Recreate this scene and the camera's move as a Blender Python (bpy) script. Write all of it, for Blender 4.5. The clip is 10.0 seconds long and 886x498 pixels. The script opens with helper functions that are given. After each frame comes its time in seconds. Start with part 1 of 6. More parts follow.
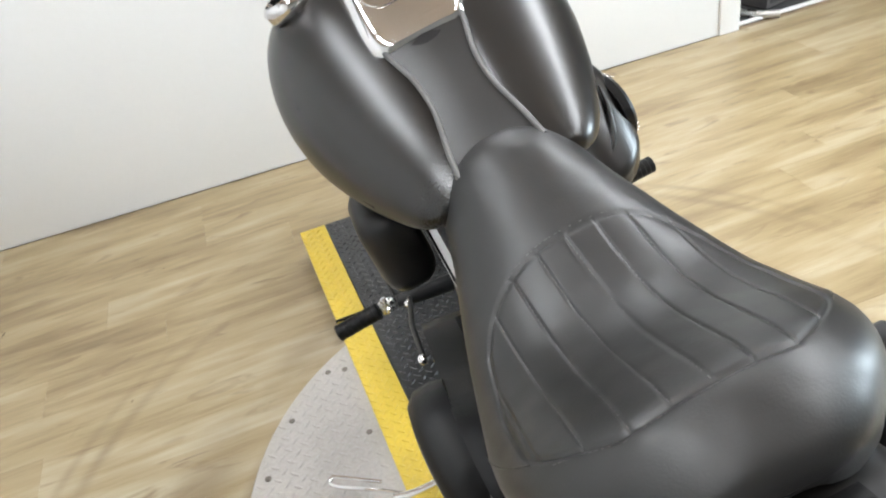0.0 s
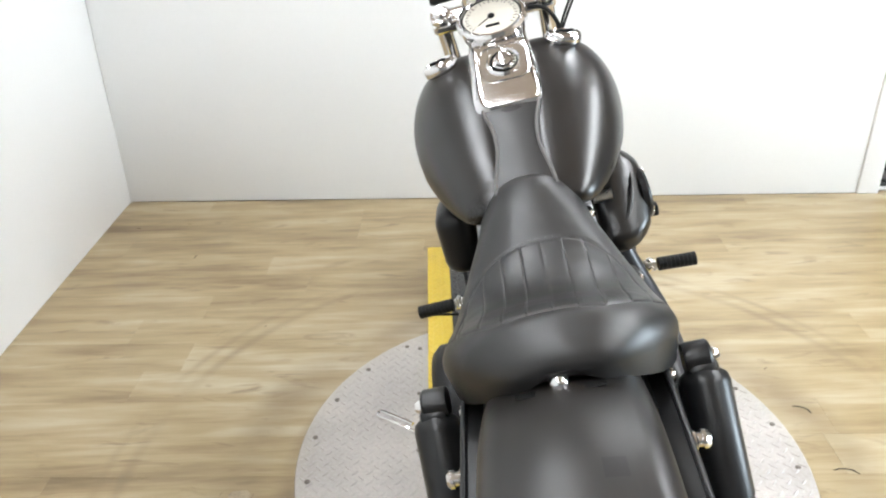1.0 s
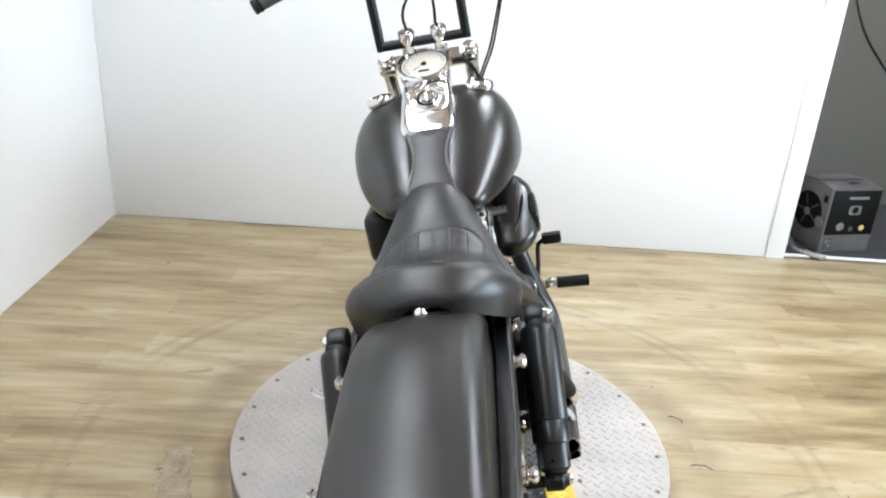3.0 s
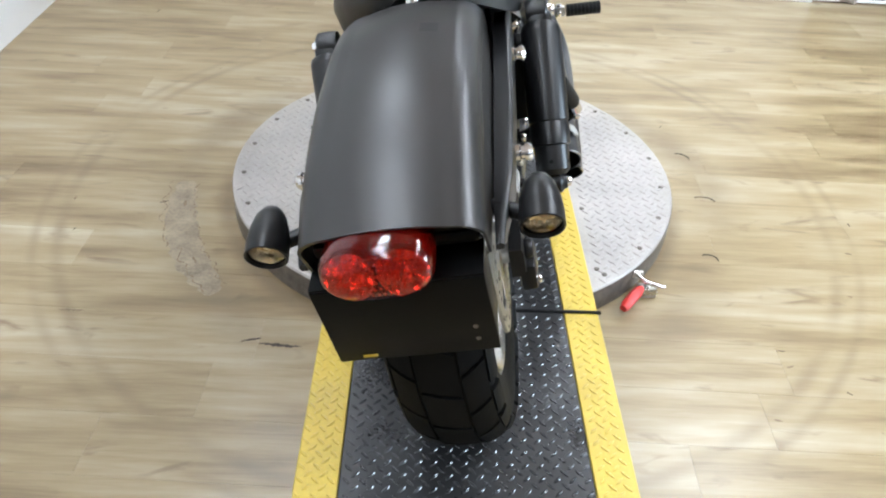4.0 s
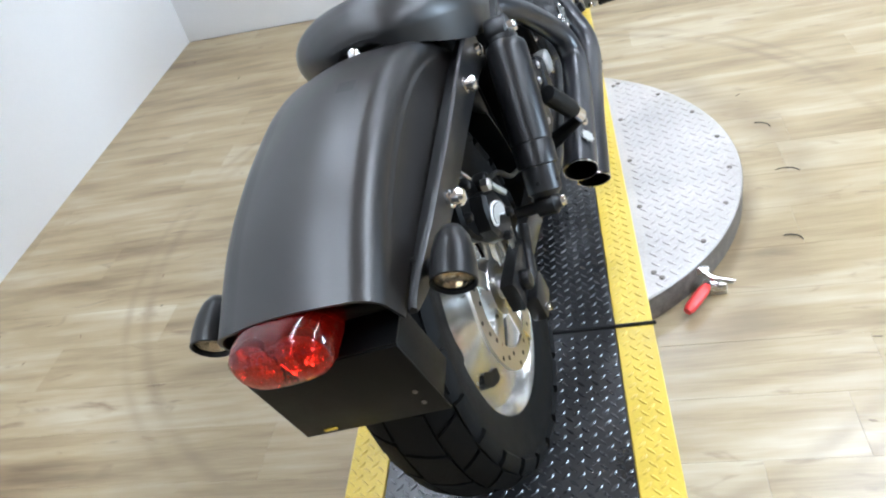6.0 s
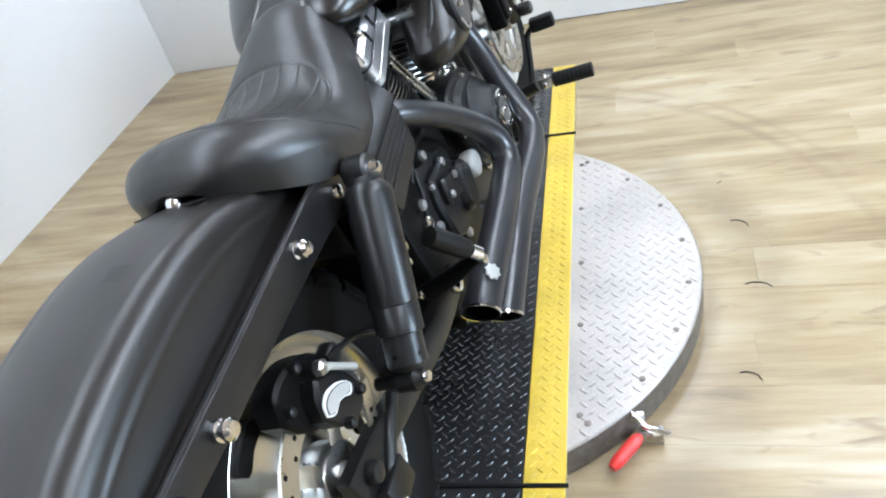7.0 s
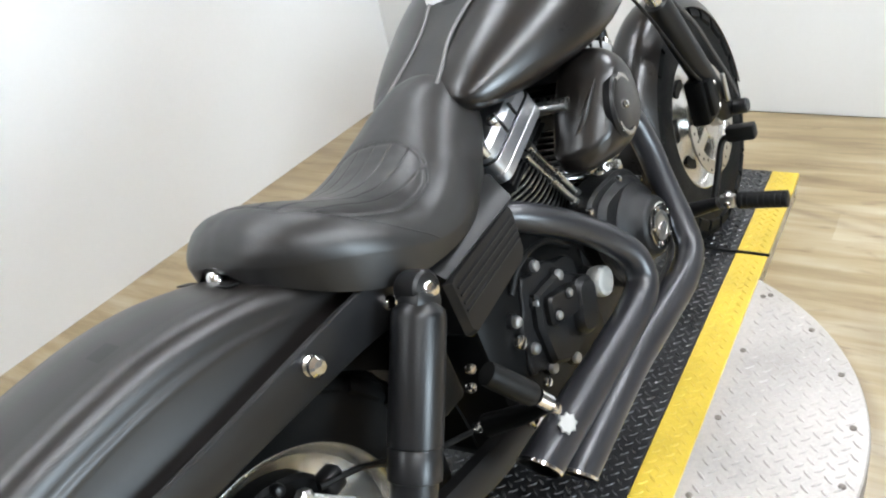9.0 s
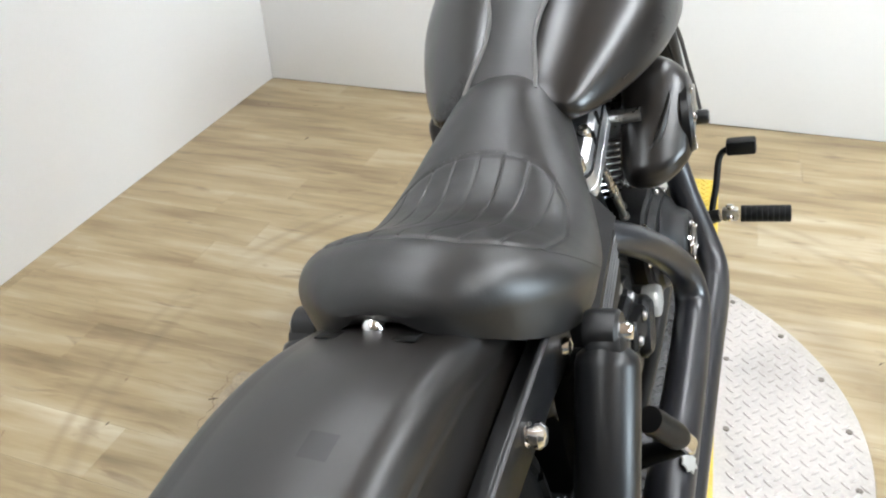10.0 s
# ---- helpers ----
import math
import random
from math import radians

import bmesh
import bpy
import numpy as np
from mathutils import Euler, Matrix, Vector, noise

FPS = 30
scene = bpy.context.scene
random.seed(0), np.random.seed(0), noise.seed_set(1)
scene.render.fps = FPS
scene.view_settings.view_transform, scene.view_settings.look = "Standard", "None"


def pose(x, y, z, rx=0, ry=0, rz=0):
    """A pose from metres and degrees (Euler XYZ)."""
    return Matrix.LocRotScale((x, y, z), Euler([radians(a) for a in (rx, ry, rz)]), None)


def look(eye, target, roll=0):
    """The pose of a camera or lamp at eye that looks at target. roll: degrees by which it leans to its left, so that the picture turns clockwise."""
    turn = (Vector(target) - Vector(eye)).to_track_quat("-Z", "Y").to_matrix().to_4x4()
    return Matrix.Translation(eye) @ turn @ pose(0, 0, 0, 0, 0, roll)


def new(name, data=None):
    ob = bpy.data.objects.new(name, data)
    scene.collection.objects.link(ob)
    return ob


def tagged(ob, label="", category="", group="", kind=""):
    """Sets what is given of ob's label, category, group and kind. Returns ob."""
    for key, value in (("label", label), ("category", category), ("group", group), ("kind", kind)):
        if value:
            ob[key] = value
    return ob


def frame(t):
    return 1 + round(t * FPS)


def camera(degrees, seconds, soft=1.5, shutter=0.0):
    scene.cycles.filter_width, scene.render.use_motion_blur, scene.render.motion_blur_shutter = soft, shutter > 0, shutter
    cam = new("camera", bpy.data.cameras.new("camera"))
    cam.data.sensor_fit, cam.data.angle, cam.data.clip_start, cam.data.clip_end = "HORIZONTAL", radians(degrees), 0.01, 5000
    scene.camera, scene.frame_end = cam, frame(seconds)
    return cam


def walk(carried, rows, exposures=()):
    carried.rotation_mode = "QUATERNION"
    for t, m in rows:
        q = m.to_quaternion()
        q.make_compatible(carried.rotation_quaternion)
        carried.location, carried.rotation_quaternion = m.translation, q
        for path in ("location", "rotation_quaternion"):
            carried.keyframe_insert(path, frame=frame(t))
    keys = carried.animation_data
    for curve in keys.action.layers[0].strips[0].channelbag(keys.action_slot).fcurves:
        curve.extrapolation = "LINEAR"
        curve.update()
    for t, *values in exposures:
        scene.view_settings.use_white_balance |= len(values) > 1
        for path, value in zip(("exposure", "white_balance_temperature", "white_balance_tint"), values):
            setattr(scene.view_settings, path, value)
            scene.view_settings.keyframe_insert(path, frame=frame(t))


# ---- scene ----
cam = camera(60.6, 10.0, 2.1)
PATH = [
    (0, (0.624, 0.591, 1.307), (1.023, 2.188, 0.172), -11.5),
    (0.5, (0.6, 0.312, 1.389), (0.945, 1.926, 0.26), -5.5),
    (1, (0.734, 0.058, 1.424), (0.751, 1.832, 0.5), -1.3),
    (1.5, (0.822, -0.139, 1.447), (0.83, 1.699, 0.658), -1.2),
    (2, (0.78, -0.308, 1.48), (0.878, 1.586, 0.845), 3.8),
    (2.2, (0.781, -0.347, 1.504), (0.902, 1.552, 0.888), 4.2),
    (3.3, (0.905, -0.368, 1.386), (0.945, 1.418, 0.485), 3.4),
    (3.5, (0.908, -0.377, 1.347), (0.94, 1.347, 0.335), 3.2),
    (4, (0.916, -0.392, 1.278), (0.974, 1.172, 0.032), 3.3),
    (4.5, (0.923, -0.414, 1.25), (0.977, 1.06, -0.101), 4.3),
    (5, (0.932, -0.411, 1.235), (1.037, 1.006, -0.172), -1.8),
    (5.2, (0.932, -0.396, 1.275), (1.067, 1.041, -0.109), -4.9),
    (6.3, (1.345, -0.227, 1.29), (0.812, 1.296, 0.109), -15.6),
    (6.5, (1.388, -0.156, 1.283), (0.903, 1.361, 0.073), -11.6),
    (7, (1.499, 0.062, 1.309), (1.001, 1.588, 0.117), -15.8),
    (7.5, (1.601, 0.199, 1.295), (0.823, 1.591, 0.088), -15.8),
    (8, (1.724, 0.355, 1.283), (0.719, 1.667, 0.157), -15.1),
    (8.5, (1.746, 0.382, 1.277), (0.665, 1.728, 0.267), -13.2),
    (9, (1.645, 0.334, 1.303), (0.613, 1.706, 0.277), -12.1),
    (9.5, (1.366, 0.27, 1.339), (0.579, 1.778, 0.289), -9.8),
    (10, (1.151, 0.29, 1.318), (0.626, 1.865, 0.204), -2.2),
]
walk(cam, [(t, look(eye, target, roll)) for t, eye, target, roll in PATH],
     ((0.0, 0.02, 6600, 10), (1.0, 0.04, 6600, 10), (2.0, -0.09, 6550, 10), (3.5, 0.02, 6200, 10), (5.0, 0.01, 5950, 10), (6.5, 0.07, 5800, 10), (7.5, -0.02, 6150, 10), (8.5, -0.04, 6400, 10), (9.5, 0.0, 6500, 10), (10.0, 0.02, 6550, 10)))

# ---- world and exposure ----
world = bpy.data.worlds.new("world")
scene.world = world
world.use_nodes = True
world.node_tree.nodes["Background"].inputs[0].default_value = (0.9, 0.95, 1.0, 1)
world.node_tree.nodes["Background"].inputs[1].default_value = 0.15

LAMP_POWER = 34.0      # emission of the ceiling panels
DAYLIGHT = 600.0       # window lamp, watts
CEIL = 2.75

# ---- small tools ----
TO_X = Matrix.Rotation(radians(90), 4, "Y")      # local z becomes x
TO_NX = Matrix.Rotation(radians(-90), 4, "Y")
TO_NY = Matrix.Rotation(radians(90), 4, "X")


def T(x, y, z):
    return Matrix.Translation((x, y, z))


def finish(bm, sharp=38):
    bmesh.ops.recalc_face_normals(bm, faces=bm.faces[:])
    limit = radians(sharp)
    for f in bm.faces:
        f.smooth = True
    for e in bm.edges:
        if len(e.link_faces) == 2 and e.calc_face_angle(0) > limit:
            e.smooth = False


def part(name, bm, material, parent=None, label="", sharp=38):
    finish(bm, sharp)
    me = bpy.data.meshes.new(name)
    bm.to_mesh(me)
    bm.free()
    me.materials.append(material)
    ob = new(name, me)
    if parent is not None:
        ob.parent = parent
    if label:
        ob["label"] = label
    return ob


def holder(name, m=None):
    ob = new(name)
    ob.empty_display_size = 0.1
    if m is not None:
        ob.matrix_world = m
    return ob


def bridge(bm, rings, close=True, cap_start=True, cap_end=True):
    made = [[bm.verts.new(p) for p in ring] for ring in rings]
    for a, b in zip(made, made[1:]):
        n = len(a)
        for k in range(n if close else n - 1):
            j = (k + 1) % n
            bm.faces.new((a[k], a[j], b[j], b[k]))
    if cap_start:
        bm.faces.new(made[0][::-1])
    if cap_end:
        bm.faces.new(made[-1])
    return made


def lathe(bm, profile, m=None, n=24):
    """Turned body: (radius, height) pairs about the z axis of m."""
    m = m or Matrix()
    rings = []
    for r, h in profile:
        rings.append([m @ Vector((max(r, 1e-4) * math.cos(2 * math.pi * k / n), max(r, 1e-4) * math.sin(2 * math.pi * k / n), h)) for k in range(n)])
    bridge(bm, rings)


def ring_body(bm, profile, m=None, n=32):
    """Turned body whose profile is a closed loop (a tyre, a ring)."""
    m = m or Matrix()
    k0 = len(profile)
    made = []
    for k in range(n):
        a = 2 * math.pi * k / n
        made.append([bm.verts.new(m @ Vector((r * math.cos(a), r * math.sin(a), h))) for r, h in profile])
    for k in range(n):
        A, B = made[k], made[(k + 1) % n]
        for j in range(k0):
            i = (j + 1) % k0
            bm.faces.new((A[j], A[i], B[i], B[j]))


def spline(points, steps=6):
    """Catmull-Rom curve through points of any length of tuple."""
    pts = [np.array(p, float) for p in points]
    pts = [2 * pts[0] - pts[1]] + pts + [2 * pts[-1] - pts[-2]]
    out = []
    for a, b, c, d in zip(pts, pts[1:], pts[2:], pts[3:]):
        for k in range(steps):
            t = k / steps
            out.append(0.5 * (2 * b + (c - a) * t + (2 * a - 5 * b + 4 * c - d) * t * t + (3 * b - 3 * c + d - a) * t ** 3))
    out.append(pts[-2])
    return out


def sweep(bm, points, radius, n=16, caps=True, flat=1.0):
    """Tube along points; radius a number or one for each point. flat squeezes the tube's second axis."""
    pts = [Vector(p) for p in points]
    radii = [radius] * len(pts) if isinstance(radius, (int, float)) else list(radius)
    tangents = []
    for k in range(len(pts)):
        a, b = pts[max(k - 1, 0)], pts[min(k + 1, len(pts) - 1)]
        tangents.append((b - a).normalized())
    side = tangents[0].orthogonal().normalized()
    rings = []
    for p, t, r in zip(pts, tangents, radii):
        side = (side - t * side.dot(t)).normalized()
        up = t.cross(side)
        rings.append([p + side * (r * math.cos(2 * math.pi * k / n)) + up * (flat * r * math.sin(2 * math.pi * k / n)) for k in range(n)])
    bridge(bm, rings, True, caps, caps)


def box(bm, c, s, bevel=0.0, m=None, seg=2):
    """Box with centre c and size s, with rounded edges."""
    made = bmesh.ops.create_cube(bm, size=1.0)["verts"]
    for v in made:
        v.co = Vector((c[0] + v.co.x * s[0], c[1] + v.co.y * s[1], c[2] + v.co.z * s[2]))
    if bevel > 0:
        edges = list({e for v in made for e in v.link_edges})
        got = bmesh.ops.bevel(bm, geom=edges, offset=bevel, segments=seg, profile=0.5, affect="EDGES")
        made = list({v for f in got["faces"] for v in f.verts} | {v for v in made if v.is_valid})
    if m is not None:
        for v in made:
            v.co = m @ v.co
    return made


def prism(bm, outline, m, depth, bevel=0.0):
    """Outline in the xy plane of m, raised by depth along its z."""
    lo = [bm.verts.new(m @ Vector((x, y, 0))) for x, y in outline]
    inset = []
    cx = sum(p[0] for p in outline) / len(outline)
    cy = sum(p[1] for p in outline) / len(outline)
    hi0 = [bm.verts.new(m @ Vector((x, y, depth - bevel))) for x, y in outline]
    for x, y in outline:
        d = math.hypot(x - cx, y - cy) or 1
        k = max(0.0, 1 - bevel / d)
        inset.append(bm.verts.new(m @ Vector((cx + (x - cx) * k, cy + (y - cy) * k, depth))))
    n = len(outline)
    rings = [lo, hi0, inset] if bevel > 0 else [lo, inset]
    for a, b in zip(rings, rings[1:]):
        for k in range(n):
            j = (k + 1) % n
            bm.faces.new((a[k], a[j], b[j], b[k]))
    bm.faces.new(lo[::-1])
    bm.faces.new(inset)


def rounded(w, h, r, n=5):
    """Outline of a rounded rectangle."""
    out = []
    for cx, cy, a0 in ((w / 2 - r, h / 2 - r, 0), (-w / 2 + r, h / 2 - r, 90), (-w / 2 + r, -h / 2 + r, 180), (w / 2 - r, -h / 2 + r, 270)):
        for k in range(n + 1):
            a = radians(a0 + 90 * k / n)
            out.append((cx + r * math.cos(a), cy + r * math.sin(a)))
    return out


def interp(x, xs, ys):
    return float(np.interp(x, xs, ys))


# ---- materials ----
def material(name, base, rough=0.5, metal=0.0, spread=0.1, scale=12.0, fine=220.0, bump=0.0, bump_scale=300.0, rough_spread=0.08, coat=0.0, spec=0.5, stretch=(1, 1, 1), random=0.0):
    """Principled surface with broad and fine variation of colour and gloss, and fine relief."""
    mat = bpy.data.materials.new(name)
    mat.use_nodes = True
    nt = mat.node_tree
    b = nt.nodes["Principled BSDF"]
    b.inputs["Metallic"].default_value = metal
    b.inputs["Coat Weight"].default_value = coat
    b.inputs["Specular IOR Level"].default_value = spec
    co = nt.nodes.new("ShaderNodeTexCoord")
    mp = nt.nodes.new("ShaderNodeMapping")
    mp.inputs["Scale"].default_value = stretch
    nt.links.new(co.outputs["Object"], mp.inputs["Vector"])
    big = nt.nodes.new("ShaderNodeTexNoise")
    big.inputs["Scale"].default_value, big.inputs["Detail"].default_value = scale, 6
    small = nt.nodes.new("ShaderNodeTexNoise")
    small.inputs["Scale"].default_value, small.inputs["Detail"].default_value = fine, 3
    for n in (big, small):
        nt.links.new(mp.outputs[0], n.inputs["Vector"])
    mix = nt.nodes.new("ShaderNodeMath")
    mix.operation = "MULTIPLY_ADD"
    mix.inputs[1].default_value = 0.65
    nt.links.new(big.outputs["Fac"], mix.inputs[0])
    sm = nt.nodes.new("ShaderNodeMath")
    sm.operation = "MULTIPLY"
    sm.inputs[1].default_value = 0.35
    nt.links.new(small.outputs["Fac"], sm.inputs[0])
    nt.links.new(sm.outputs[0], mix.inputs[2])
    ramp = nt.nodes.new("ShaderNodeValToRGB")
    ramp.color_ramp.elements[0].position, ramp.color_ramp.elements[1].position = 0.3, 0.7
    ramp.color_ramp.elements[0].color = (*[c * (1 - spread) for c in base], 1)
    ramp.color_ramp.elements[1].color = (*[min(1, c * (1 + spread)) for c in base], 1)
    nt.links.new(mix.outputs[0], ramp.inputs[0])
    nt.links.new(ramp.outputs[0], b.inputs["Base Color"])
    rr = nt.nodes.new("ShaderNodeMapRange")
    rr.inputs["From Min"].default_value, rr.inputs["From Max"].default_value = 0.3, 0.7
    rr.inputs["To Min"].default_value, rr.inputs["To Max"].default_value = max(0.02, rough - rough_spread), min(1, rough + rough_spread)
    nt.links.new(mix.outputs[0], rr.inputs[0])
    nt.links.new(rr.outputs[0], b.inputs["Roughness"])
    if bump > 0:
        bn = nt.nodes.new("ShaderNodeTexNoise")
        bn.inputs["Scale"].default_value, bn.inputs["Detail"].default_value = bump_scale, 4
        nt.links.new(mp.outputs[0], bn.inputs["Vector"])
        bu = nt.nodes.new("ShaderNodeBump")
        bu.inputs["Strength"].default_value, bu.inputs["Distance"].default_value = bump, 0.001
        nt.links.new(bn.outputs["Fac"], bu.inputs["Height"])
        nt.links.new(bu.outputs[0], b.inputs["Normal"])
    return mat


DENIM = material("denim_black_paint", (0.0080, 0.0064, 0.0055), 0.305, 0.0, 0.15, 6, 600, 0.0, 900, 0.05, 0.0, 0.60)
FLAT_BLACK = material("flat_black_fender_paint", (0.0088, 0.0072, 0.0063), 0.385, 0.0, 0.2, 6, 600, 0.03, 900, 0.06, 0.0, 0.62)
SMUDGE = material("smudged_black_paint", (0.0085, 0.0080, 0.0078), 0.42, 0.0, 0.3, 30, 400, 0.0, 700, 0.06, 0.0, 0.5)
SATIN = material("satin_black_paint", (0.0075, 0.0073, 0.0076), 0.34, 0.0, 0.18, 20, 400, 0.06, 700, 0.06, 0.0, 0.30)
SHROUD = material("satin_black_shroud", (0.0085, 0.0085, 0.0092), 0.35, 0.0, 0.18, 20, 400, 0.06, 700, 0.06, 0.0, 0.40)
WRINKLE = material("wrinkle_black", (0.0080, 0.0080, 0.0085), 0.37, 0.0, 0.25, 30, 500, 0.5, 900, 0.08, 0.0, 0.28)
EXHAUST = material("black_ceramic", (0.018, 0.018, 0.021), 0.32, 0.1, 0.15, 14, 500, 0.08, 800, 0.05, 0.0, 0.65)
VINYL = material("black_leather", (0.0080, 0.0073, 0.0070), 0.415, 0.0, 0.18, 14, 500, 0.18, 420, 0.06, 0.0, 0.68)
RUBBER = material("black_rubber", (0.005, 0.005, 0.005), 0.5, 0.0, 0.25, 30, 400, 0.3, 500, 0.08, 0.0, 0.2)
TYRE = material("tyre_rubber", (0.004, 0.004, 0.004), 0.6, 0.0, 0.3, 18, 300, 0.4, 400, 0.08, 0.0, 0.10)
PLASTIC = material("black_plastic", (0.0025, 0.0025, 0.0025), 0.42, 0.0, 0.2, 20, 300, 0.2, 500, 0.08, 0.0, 0.12)
GRIP = material("grey_grip_rubber", (0.050, 0.047, 0.045), 0.5, 0.0, 0.2, 30, 300, 0.2, 500)
GLOSS = material("gloss_black", (0.004, 0.004, 0.004), 0.08, 0.0, 0.2, 30, 300)
CHROME = material("chrome", (0.80, 0.79, 0.79), 0.11, 1.0, 0.04, 30, 300, 0.0, 300, 0.03)
THREAD = material("grey_thread", (0.10, 0.098, 0.095), 0.7, 0.0, 0.2, 200, 600, 0.2, 900)
PIPING = material("grey_piping", (0.12, 0.116, 0.112), 0.4, 0.0, 0.15, 40, 300, 0.1, 400)
STEEL = material("brushed_steel", (0.55, 0.54, 0.52), 0.30, 1.0, 0.08, 12, 120, 0.0, 500)
ROTOR = material("rotor_steel", (0.55, 0.52, 0.46), 0.32, 1.0, 0.08, 10, 120, 0.0, 600)
ALLOY = material("polished_alloy", (0.66, 0.65, 0.63), 0.24, 1.0, 0.05, 6, 40, 0.0, 300, 0.04)
ROCKER = material("silver_alloy", (0.56, 0.57, 0.59), 0.40, 1.0, 0.1, 20, 250, 0.1, 300)
FIN_EDGE = material("machined_fins", (0.6, 0.6, 0.6), 0.3, 1.0, 0.1, 20, 300)
SILVER = material("silver_paint", (0.5, 0.5, 0.48), 0.35, 0.4, 0.06, 30, 200)
DIAL = material("cream_dial", (0.62, 0.58, 0.5), 0.5, 0, 0.05, 30, 200)
WALL_WHITE = material("white_wall_paint", (0.70, 0.695, 0.685), 0.6, 0, 0.02, 1.2, 60, 0.15, 120, 0.05)
CAP_WHITE = material("white_trim_paint", (0.74, 0.735, 0.725), 0.45, 0, 0.03, 3, 80, 0.05, 150)
GREY_WALL = material("grey_wall_paint", (0.105, 0.097, 0.084), 0.8, 0, 0.05, 2, 60, 0.15, 120)
# Grey put on the out-of-view east and south walls to darken reflections.
UNSEEN_GREY = material("unseen_wall_grey", (0.30, 0.295, 0.29), 0.7, 0, 0.04, 2, 60, 0.15, 120)
CEILING = material("ceiling_tiles", (0.50, 0.405, 0.33), 0.9, 0, 0.06, 4, 90, 0.3, 90)
DARK_FLOOR = material("dark_carpet", (0.035, 0.034, 0.034), 0.95, 0, 0.3, 10, 200, 0.5, 200)
YELLOW = material("yellow_paint", (0.60, 0.43, 0.048), 0.40, 0, 0.18, 9, 160, 0.1, 300)
DECK = material("black_deck_paint", (0.013, 0.013, 0.014), 0.33, 0.0, 0.3, 8, 160, 0.15, 200, 0.1, 0.0, 0.6)
# Worn lugs, with their glints put partly into a lighter, part-metal base.
DECK_WORN_GLINT = material("worn_glint_tread", (0.036, 0.036, 0.039), 0.27, 0.30, 0.4, 9, 160, 0.1, 200, 0.1, 0.0, 0.8)
PLATE = material("aluminium_tread_plate", (0.42, 0.39, 0.362), 0.44, 0.32, 0.22, 5, 120, 0.15, 200, 0.1)
GRIME = material("grimy_steel", (0.16, 0.14, 0.12), 0.5, 0.5, 0.5, 40, 200, 0.4, 150)
RED_GRIP = material("red_vinyl", (0.6, 0.03, 0.025), 0.4, 0, 0.1, 20, 200)
PURPLE = material("purple_box", (0.085, 0.035, 0.17), 0.5, 0, 0.1, 20, 200)
YELLOW_BOX = material("yellow_box", (0.7, 0.5, 0.05), 0.5, 0, 0.1, 20, 200)
DULL_YELLOW = material("faded_yellow_card", (0.46, 0.36, 0.12), 0.6, 0, 0.2, 20, 200)
BLUE = material("blue_plastic", (0.05, 0.2, 0.6), 0.35, 0, 0.1, 20, 200)
PINK = material("pink_label", (0.6, 0.12, 0.2), 0.4, 0, 0.1, 20, 200)
ORANGE = material("orange_label", (0.7, 0.25, 0.06), 0.4, 0, 0.1, 20, 200)
CASE_GREY = material("grey_enamel", (0.045, 0.044, 0.043), 0.45, 0.2, 0.15, 12, 200, 0.1, 300)
STAIN = material("floor_joint", (0.27, 0.20, 0.13), 0.7, 0, 0.3, 60, 200)

DARK_GREEN = material("dark_green_glass", (0.03, 0.05, 0.02), 0.2, 0, 0.1, 20, 200)
CARTON = material("grey_cardboard", (0.088, 0.080, 0.079), 0.75, 0.0, 0.3, 9, 120, 0.2, 200)
FACE_GREY = material("scuffed_grey_enamel", (0.14, 0.135, 0.125), 0.5, 0.1, 0.3, 16, 150, 0.15, 200)
TORN = material("torn_vinyl", (0.055, 0.04, 0.03), 0.8, 0, 0.6, 60, 300, 0.4, 200)
WORN = material("worn_vinyl", (0.27, 0.215, 0.145), 0.45, 0, 0.45, 18, 120, 0.3, 200)
SCUFF = material("scuffed_vinyl", (0.20, 0.145, 0.09), 0.7, 0, 0.35, 50, 300, 0.3, 200)


def glass(name, colour, rough=0.08, clear=0.75, spec=0.5):
    mat = bpy.data.materials.new(name)
    mat.use_nodes = True
    b = mat.node_tree.nodes["Principled BSDF"]
    b.inputs["Base Color"].default_value = (*colour, 1)
    b.inputs["Roughness"].default_value = rough
    b.inputs["Transmission Weight"].default_value = clear
    b.inputs["IOR"].default_value = 1.45
    b.inputs["Specular IOR Level"].default_value = spec
    return mat


RED_LENS = glass("red_lens", (0.78, 0.016, 0.006), 0.11, 0.94, 0.3)
AMBER = glass("smoked_lens", (0.80, 0.71, 0.55), 0.02, 1.0)
CLEAR = glass("clear_plastic", (0.9, 0.92, 0.95), 0.02, 1.0)


def lamp_material(strength, tint):
    mat = bpy.data.materials.new("lamp_diffuser")
    mat.use_nodes = True
    b = mat.node_tree.nodes["Principled BSDF"]
    b.inputs["Base Color"].default_value = (0.8, 0.8, 0.8, 1)
    b.inputs["Emission Color"].default_value = tint
    b.inputs["Emission Strength"].default_value = strength
    return mat


LAMP = lamp_material(LAMP_POWER, (0.935, 0.985, 1.04, 1))


